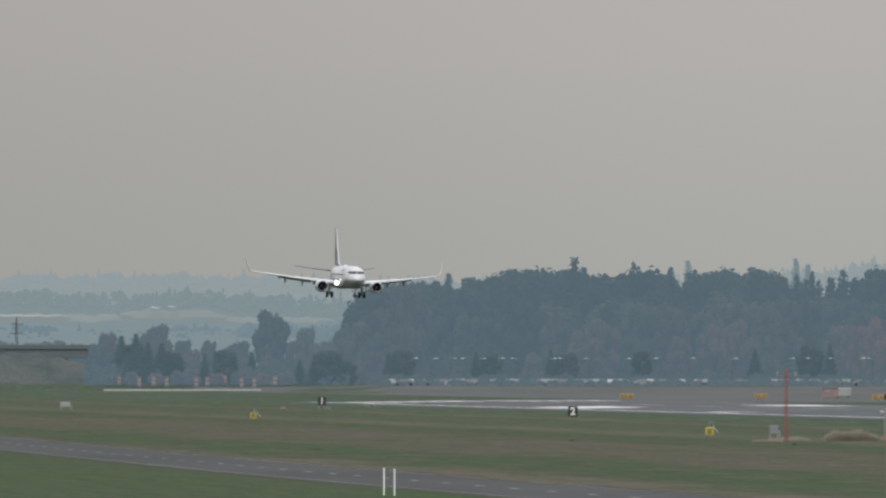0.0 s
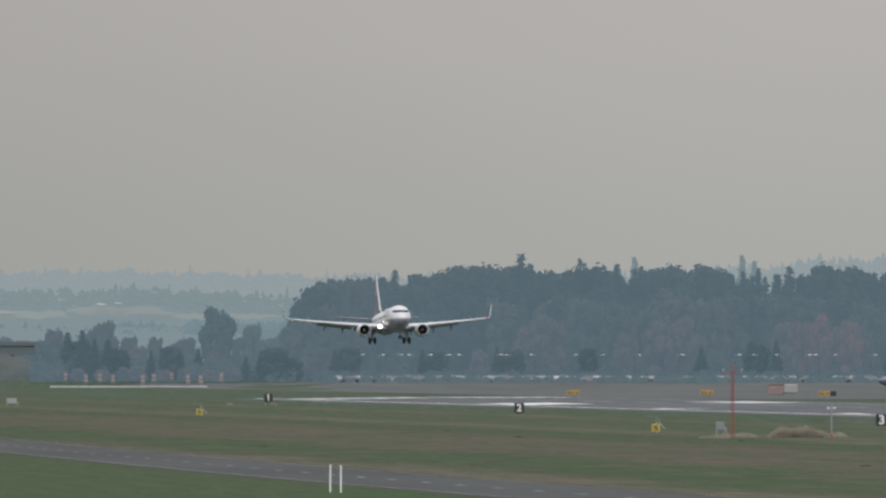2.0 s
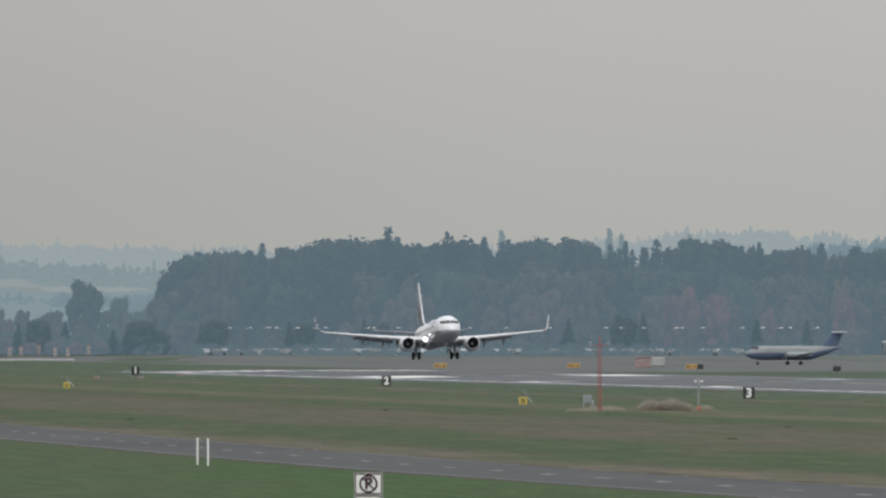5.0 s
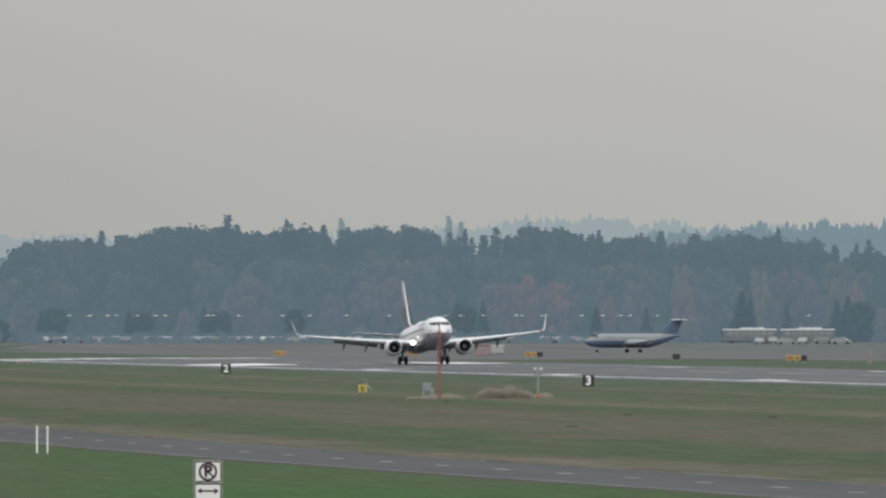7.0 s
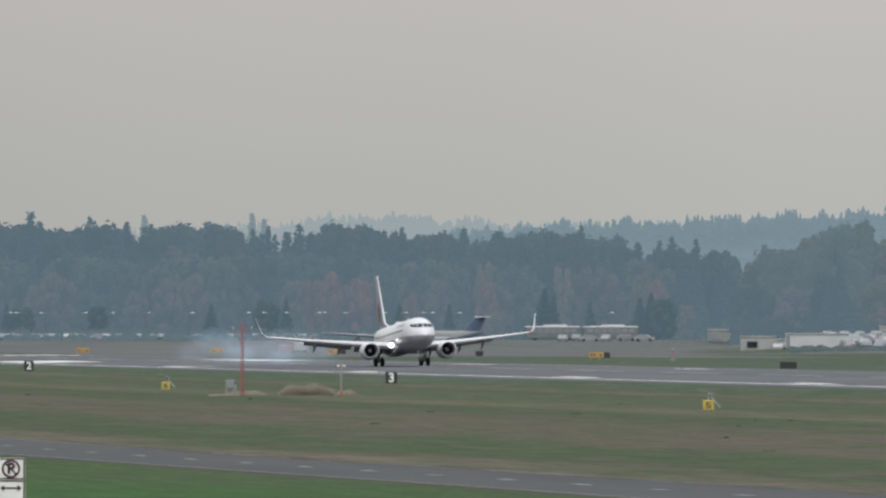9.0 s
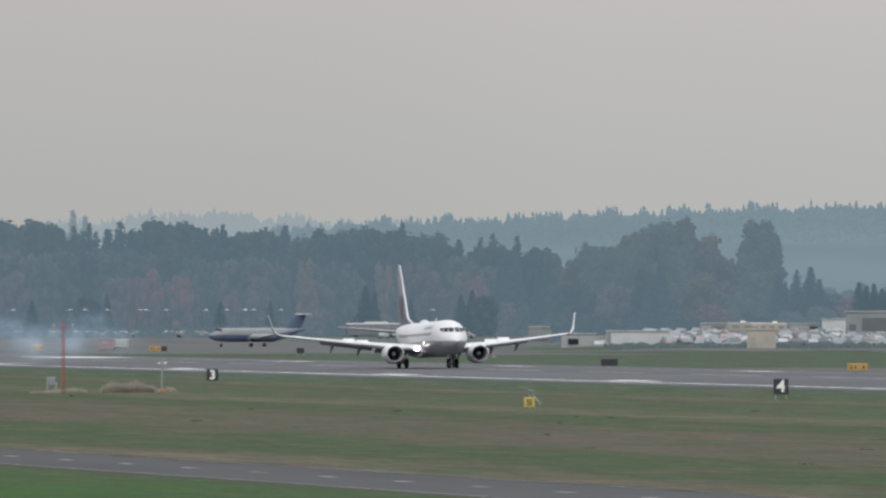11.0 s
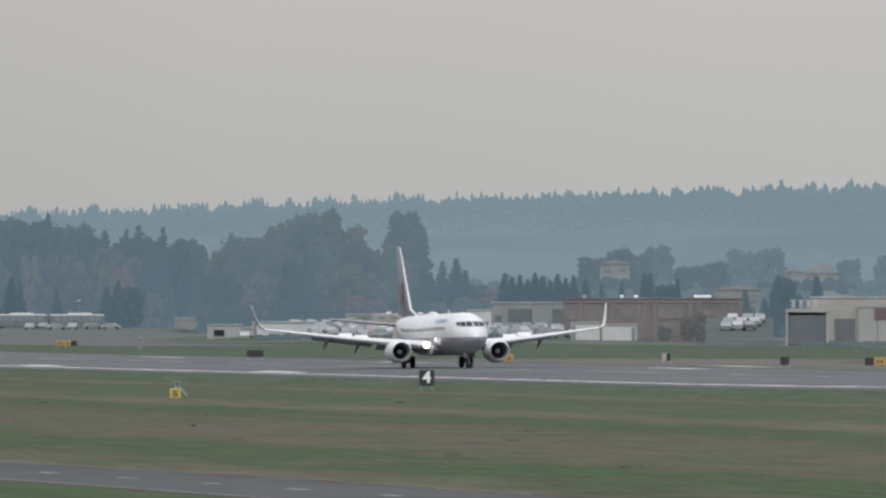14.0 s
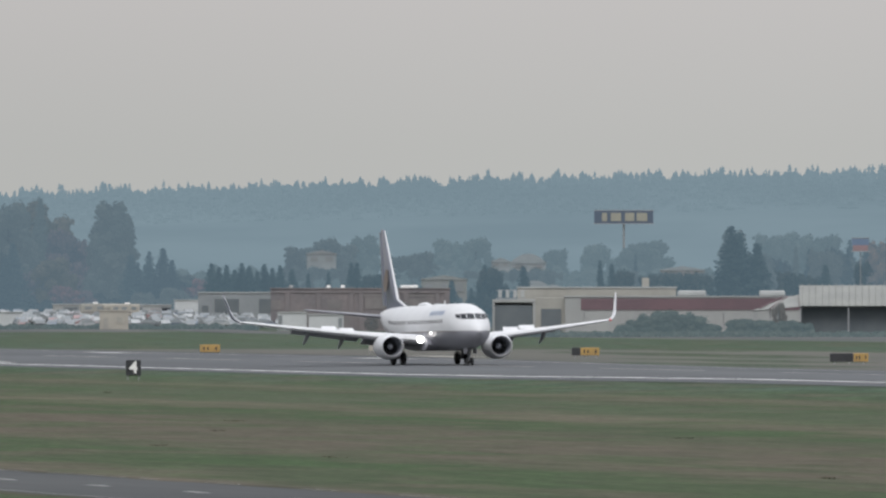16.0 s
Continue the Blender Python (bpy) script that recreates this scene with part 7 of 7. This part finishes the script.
    part("pole", rods(((-0.4, 0, -0.2), (-0.4, 0, z0 - g + 0.4), 0.022 * w ** 0.9 + 0.05, 0.022 * w ** 0.9 + 0.02), n=12), "shed_grey", s)
    h = z1 - z0
    split = 0.0 if lower is None else h * 0.45
    b1 = part("board", boxes(((0.8, w, h - split), (0, 0, z0 - g + split + (h - split) / 2)), bevel=0.06), upper, s)
    part("rim", boxes(((0.9, w + 0.3, 0.14), (0, 0, z1 - g + 0.05)), ((0.9, w + 0.3, 0.14), (0, 0, z0 - g - 0.05))), "pole", s)
    if lower:
        part("lower_board", boxes(((0.8, w * 0.9, split), (0, 0, z0 - g + split / 2)), bevel=0.06), lower, s, "red lower board")
    for yy, ww, hh in shapes:
        part("emblem_shape", boxes(((0.1, ww, hh), (0.44, yy, z0 - g + split + (h - split) / 2)), bevel=0.02), "sign_yellow", b1, "pale yellow block shape")


build_pole_sign(13.412, 3300, 25.5, 28.8, 15.0, "sign_blue", None, ((-4.9, 1.3, 2.1), (-2.0, 2.6, 2.1), (1.5, 2.4, 2.1), (4.6, 2.7, 2.1)), "wide deep-blue shop sign with yellow shapes on a tall pole")
# both boards have haze put into their base colours
M["sign_blue_pale"] = mat("hazy_blue_board", (0.13, 0.19, 0.28), (0.14, 0.2, 0.29), rough=0.5, scale=0.4, fine=0.08)
M["sign_red_pale"] = mat("hazy_red_board", (0.27, 0.19, 0.20), (0.25, 0.18, 0.19), rough=0.5, scale=0.4, fine=0.08)
build_pole_sign(14.455, 2480, 15.6, 18.0, 3.2, "sign_blue_pale", "sign_red_pale", (), "small blue and red sign on a pole among trees")


def build_viaduct():
    d = 3230
    s = thing("viaduct", at_bearing(4.80, d), "dark concrete road viaduct at the airfield's end", "viaduct")
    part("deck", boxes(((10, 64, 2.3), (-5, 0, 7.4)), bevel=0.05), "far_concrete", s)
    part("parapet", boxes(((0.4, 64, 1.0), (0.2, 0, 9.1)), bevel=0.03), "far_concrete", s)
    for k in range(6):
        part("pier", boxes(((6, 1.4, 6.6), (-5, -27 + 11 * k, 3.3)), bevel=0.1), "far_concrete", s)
    # a broken bank of scrub in front of it
    rng = random.Random(19)
    bm = bmesh.new()
    rings = []
    for k in range(31):
        y = -40 + 2.4 * k
        h = 7.6 * smooth((36 - y) / 40.0) * rng.uniform(0.88, 1.08)
        rings.append([(14, y, -0.2), (9 + rng.uniform(-1, 1), y, h * 0.35 * rng.uniform(0.8, 1.2)), (3, y, h * 0.75), (-2, y, h), (-12, y, h), (-20, y, -0.2)])
    loft(bm, rings, closed=False, caps=False)
    bank = link("earth_bank", bm, "hazed_scrub")
    bank.matrix_basis = at_bearing(4.78, 3120)
    tagged(bank, "scrubby earth bank at the airfield's end", "bank", kind="structure")
    # a slim lattice pylon behind the road
    x, y, z = spot(4.695, 3300)
    p = thing("pylon", pose(x, y, z), "slim dark lattice pylon beyond the viaduct", "pylon")
    part("mast", rods(((0, -0.7, 0), (0, -0.12, 16.6), 0.08), ((0, 0.7, 0), (0, 0.12, 16.6), 0.08), ((0.6, 0, 0), (0.1, 0, 16.6), 0.08)), "far_concrete", p)
    bm = bmesh.new()
    for k in range(14):
        w0, w1 = 0.7 * (1 - k / 16), 0.7 * (1 - (k + 1) / 16)
        e = 1 if k % 2 else -1
        rod(bm, (0, e * w0, 1.15 * k), (0, -e * w1, 1.15 * (k + 1)), 0.07, 0.07, 5)
    part("bracing", bm, "far_concrete", p)
    for z in (12.6, 15.0):
        part("crossarm", rods(((0, -1.5, z), (0, 1.5, z), 0.1)), "far_concrete", p)


build_viaduct()


def build_undergrowth():
    """Shrubs and saplings that fill the foot of the woods."""
    rng = np.random.default_rng(77)
    belts = [(6.12, 10.3, 2995, 7.0, 9000), (5.0, 6.15, 2945, 5.0, 3000), (6.25, 9.1, 2930, 2.2, 1800), (6.3, 9.1, 2853, 1.0, 600), (10.25, 11.65, 2690, 6.0, 4500), (11.5, 14.75, 2555, 5.0, 6000)]
    belts += [(11.25, 14.8, d, h, 6000) for d, h in ((2600, 4.0), (2660, 5.0), (2740, 6.0), (2860, 6.5))]
    belts += [(10.5, 11.8, 2200, 1.25, 4500), (12.9, 14.7, 1925, 0.7, 1800)]
    for b0, b1, d, h, n in belts:
        name = "undergrowth"
        b = rng.uniform(b0, b1, n)
        lump = 0.55 + 0.45 * np.sin(b * 61) * np.sin(b * 23 + 1)
        z = rng.uniform(0, 1, n) ** 0.8 * h * (0.5 + 0.5 * lump) + (1.95 if b0 < 10.2 else 0.85)
        dd = d + rng.uniform(0, 14, n) + z * 1.2
        z += 0.020 * np.clip(dd - 2580, 0, 300) * (b0 > 11.2)
        for hb, hd, hz in HOUSES:
            keep = (np.abs(b - hb) > 0.17) | (dd > hd) | (z < 6.74 + (hz - 7.0) * dd / hd)
            b, z, dd = b[keep], z[keep], dd[keep]
        n = len(b)
        r = np.radians(b)
        pts = np.stack([-dd * np.cos(r), dd * np.sin(r), z], 1)
        nor = rng.normal(size=(n, 3)) + np.array((1.0, 0, 0.6))
        nor /= np.linalg.norm(nor, axis=1, keepdims=True)
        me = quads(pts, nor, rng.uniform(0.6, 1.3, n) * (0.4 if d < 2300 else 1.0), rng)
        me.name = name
        # farther belts take leaves with more haze put in as glow
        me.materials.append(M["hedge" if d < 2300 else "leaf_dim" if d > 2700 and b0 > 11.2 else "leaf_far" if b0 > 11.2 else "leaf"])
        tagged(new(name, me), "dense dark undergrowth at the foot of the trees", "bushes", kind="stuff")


build_undergrowth()
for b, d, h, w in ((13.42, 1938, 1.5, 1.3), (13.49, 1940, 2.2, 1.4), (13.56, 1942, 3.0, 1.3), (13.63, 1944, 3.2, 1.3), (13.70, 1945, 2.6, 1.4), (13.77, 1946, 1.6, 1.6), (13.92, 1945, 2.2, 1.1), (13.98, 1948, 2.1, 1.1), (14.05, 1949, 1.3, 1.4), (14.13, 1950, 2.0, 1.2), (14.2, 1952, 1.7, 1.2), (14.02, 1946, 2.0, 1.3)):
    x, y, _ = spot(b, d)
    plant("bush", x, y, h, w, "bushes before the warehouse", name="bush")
x, y, _ = spot(14.095, 1952)
plant("bare", x, y, 5.1, 0.62)


# ---- touchdown smoke: thin half-open puffs, turned to the camera, where the tyres meet the runway ----
def smoke_material():
    m = bpy.data.materials.new("thin_tyre_smoke")
    m.use_nodes = True
    n, l = m.node_tree.nodes, m.node_tree.links
    n.clear()
    out = n.new("ShaderNodeOutputMaterial")
    clear, veil, mix = n.new("ShaderNodeBsdfTransparent"), n.new("ShaderNodeBsdfTranslucent"), n.new("ShaderNodeMixShader")
    veil.inputs["Color"].default_value = (0.48, 0.63, 0.80, 1)
    front, both = n.new("ShaderNodeBsdfDiffuse"), n.new("ShaderNodeAddShader")
    front.inputs["Color"].default_value = (0.48, 0.63, 0.80, 1)
    l.new(front.outputs[0], both.inputs[0])
    l.new(veil.outputs[0], both.inputs[1])
    co, t, r = n.new("ShaderNodeTexCoord"), n.new("ShaderNodeTexNoise"), n.new("ShaderNodeMapRange")
    t.inputs["Scale"].default_value, t.inputs["Detail"].default_value = 0.45, 5.0
    r.inputs["From Min"].default_value, r.inputs["From Max"].default_value, r.inputs["To Min"].default_value, r.inputs["To Max"].default_value = 0.35, 0.7, 0.25, 1.0
    l.new(co.outputs["Object"], t.inputs["Vector"])
    l.new(t.outputs["Fac"], r.inputs["Value"])
    # the puff thins from core line to flanks, shaped to fit the camera's view
    shift, flat, far, thin, both_f = n.new("ShaderNodeVectorMath"), n.new("ShaderNodeVectorMath"), n.new("ShaderNodeVectorMath"), n.new("ShaderNodeMapRange"), n.new("ShaderNodeMath")
    shift.operation, flat.operation, far.operation, both_f.operation = "SUBTRACT", "MULTIPLY", "LENGTH", "MULTIPLY"
    shift.inputs[1].default_value, flat.inputs[1].default_value = (0.5, 0.5, 0.5), (0.0, 2.0, 2.0)
    thin.interpolation_type = "SMOOTHSTEP"
    thin.inputs["From Min"].default_value, thin.inputs["From Max"].default_value, thin.inputs["To Min"].default_value, thin.inputs["To Max"].default_value = 0.05, 0.92, 0.13, 0.0
    l.new(co.outputs["Generated"], shift.inputs[0])
    l.new(shift.outputs["Vector"], flat.inputs[0])
    l.new(flat.outputs["Vector"], far.inputs[0])
    l.new(far.outputs["Value"], thin.inputs["Value"])
    l.new(thin.outputs["Result"], both_f.inputs[0])
    l.new(r.outputs["Result"], both_f.inputs[1])
    l.new(both_f.outputs[0], mix.inputs["Fac"])
    l.new(clear.outputs[0], mix.inputs[1])
    l.new(both.outputs[0], mix.inputs[2])
    l.new(mix.outputs[0], out.inputs["Surface"])
    return m


M["smoke"] = smoke_material()


def build_smoke():
    rng = random.Random(31)
    puffs = []
    for k in range(10):
        bm = bmesh.new()
        bmesh.ops.create_icosphere(bm, subdivisions=3, radius=1.0)
        off = Vector((k * 7.0, 0, 0))
        size = rng.uniform(1.7, 2.6) + 0.05 * k
        for v in bm.verts:
            v.co *= 1 + 0.35 * noise.noise(v.co * 1.4 + off)
            v.co = Vector((v.co.x * size * 1.6, v.co.y * size * 1.9, v.co.z * size * 1.35))
        bmesh.ops.delete(bm, geom=[f for f in bm.faces if f.normal.x < -0.05], context="FACES")
        puff = link("smoke_puff", bm, "smoke")
        puff.visible_shadow = False
        tagged(puff, "thin bluish puff of tyre smoke over the runway", "smoke", "touchdown smoke")
        x = -1752 + 9.5 * k
        side = (-2.9, 2.9, -3.4)[k % 3]
        puffs.append((puff, x, side, 7.05 + 0.122 * k, rng.uniform(0.0, 3.0), rng.uniform(-0.5, 0.5)))
    return puffs


smoke = build_smoke()


# ---- what moves ----
# seconds, x, height of the wheels over the ground datum, nose-up pitch
FLIGHT = (
    (0, -2294.2, 18.99, -0.5), (0.5, -2256.8, 16.69, 0.5), (1, -2219.0, 14.21, 1.5), (1.5, -2180.7, 11.96, 2.2),
    (2, -2142.9, 10.02, 2.8), (2.5, -2104.9, 8.46, 3.0), (3, -2066.4, 6.97, 3.3), (3.5, -2028.0, 5.81, 3.3),
    (6, -1832.3, 2.35, 3.5), (6.5, -1792.5, 1.88, 3.5), (7, -1753.3, 1.40, 3.4), (7.5, -1714.0, 1.24, 3.3),
    (8, -1674.9, 1.12, 3.3), (8.5, -1636.0, 1.06, 3.1), (9, -1597.2, 1.00, 2.9), (11.5, -1409.4, 0.81, 0.9),
    (12, -1373.5, 0.81, 0.9), (12.5, -1338.1, 0.81, 0.9), (13, -1303.5, 0.81, 0.8), (13.5, -1269.8, 0.81, 0.8),
    (14, -1236.5, 0.81, 0.8), (14.5, -1203.9, 0.81, 0.8), (15, -1171.6, 0.81, 0.7), (15.5, -1139.9, 0.81, 0.7),
    (16, -1108.7, 0.81, 0.7),
)


def motions():
    # the starboard wing hangs a little low as it settles
    lean = lambda t: 0.35 + 0.75 * max(0.0, min(1.0, (t - 5.0) / 2.0, (11.5 - t) / 2.5)) - 1.9 * max(0.0, 1 - t / 1.6)
    walk(airliner, [(t, pose(x, MID, z, lean(t), -p, 0)) for t, x, z, p in FLIGHT])
    # the legs hang out by their stroke until the wheels take the weight
    for leg, at in gears:
        x, y, z = at
        late, rest = (2.6, -0.12) if x > 5 else (0.0, 0.07)
        walk(leg, [(0, pose(x, y, -0.42)), (7.1 + late, pose(x, y, -0.42)), (8 + late, pose(x, y, -0.24)), (9 + late * 0.8, pose(x, y, -0.12)), (11.4, pose(x, y, rest)), (16, pose(x, y, rest))])
    for sp, hinge, s in spoilers:
        sweep = -s * 9.6
        rows = [(t, pose(*hinge, 0, 0, sweep) @ pose(0, 0, 0, 0, a, 0)) for t, a in ((0, 3), (8.85, 3), (9.3, 34), (16, 34))]
        walk(sp, rows)
    for puff, x, side, start, lift, drift in smoke:
        y = MID + side
        walk(puff, [(0, pose(x, y, -6)), (start - 0.1, pose(x, y, -4)), (start + 0.15, pose(x + 1.0, y, 0.7)), (start + 0.9, pose(x + 1.5, y - 0.6, 1.2 + lift * 0.6)), (start + 2.0, pose(x - 1, y - 2.5 + drift, 1.6 + lift)), (16, pose(x + 16, y - 14 + 5 * drift, 2.4 + lift * 1.6))])


motions()
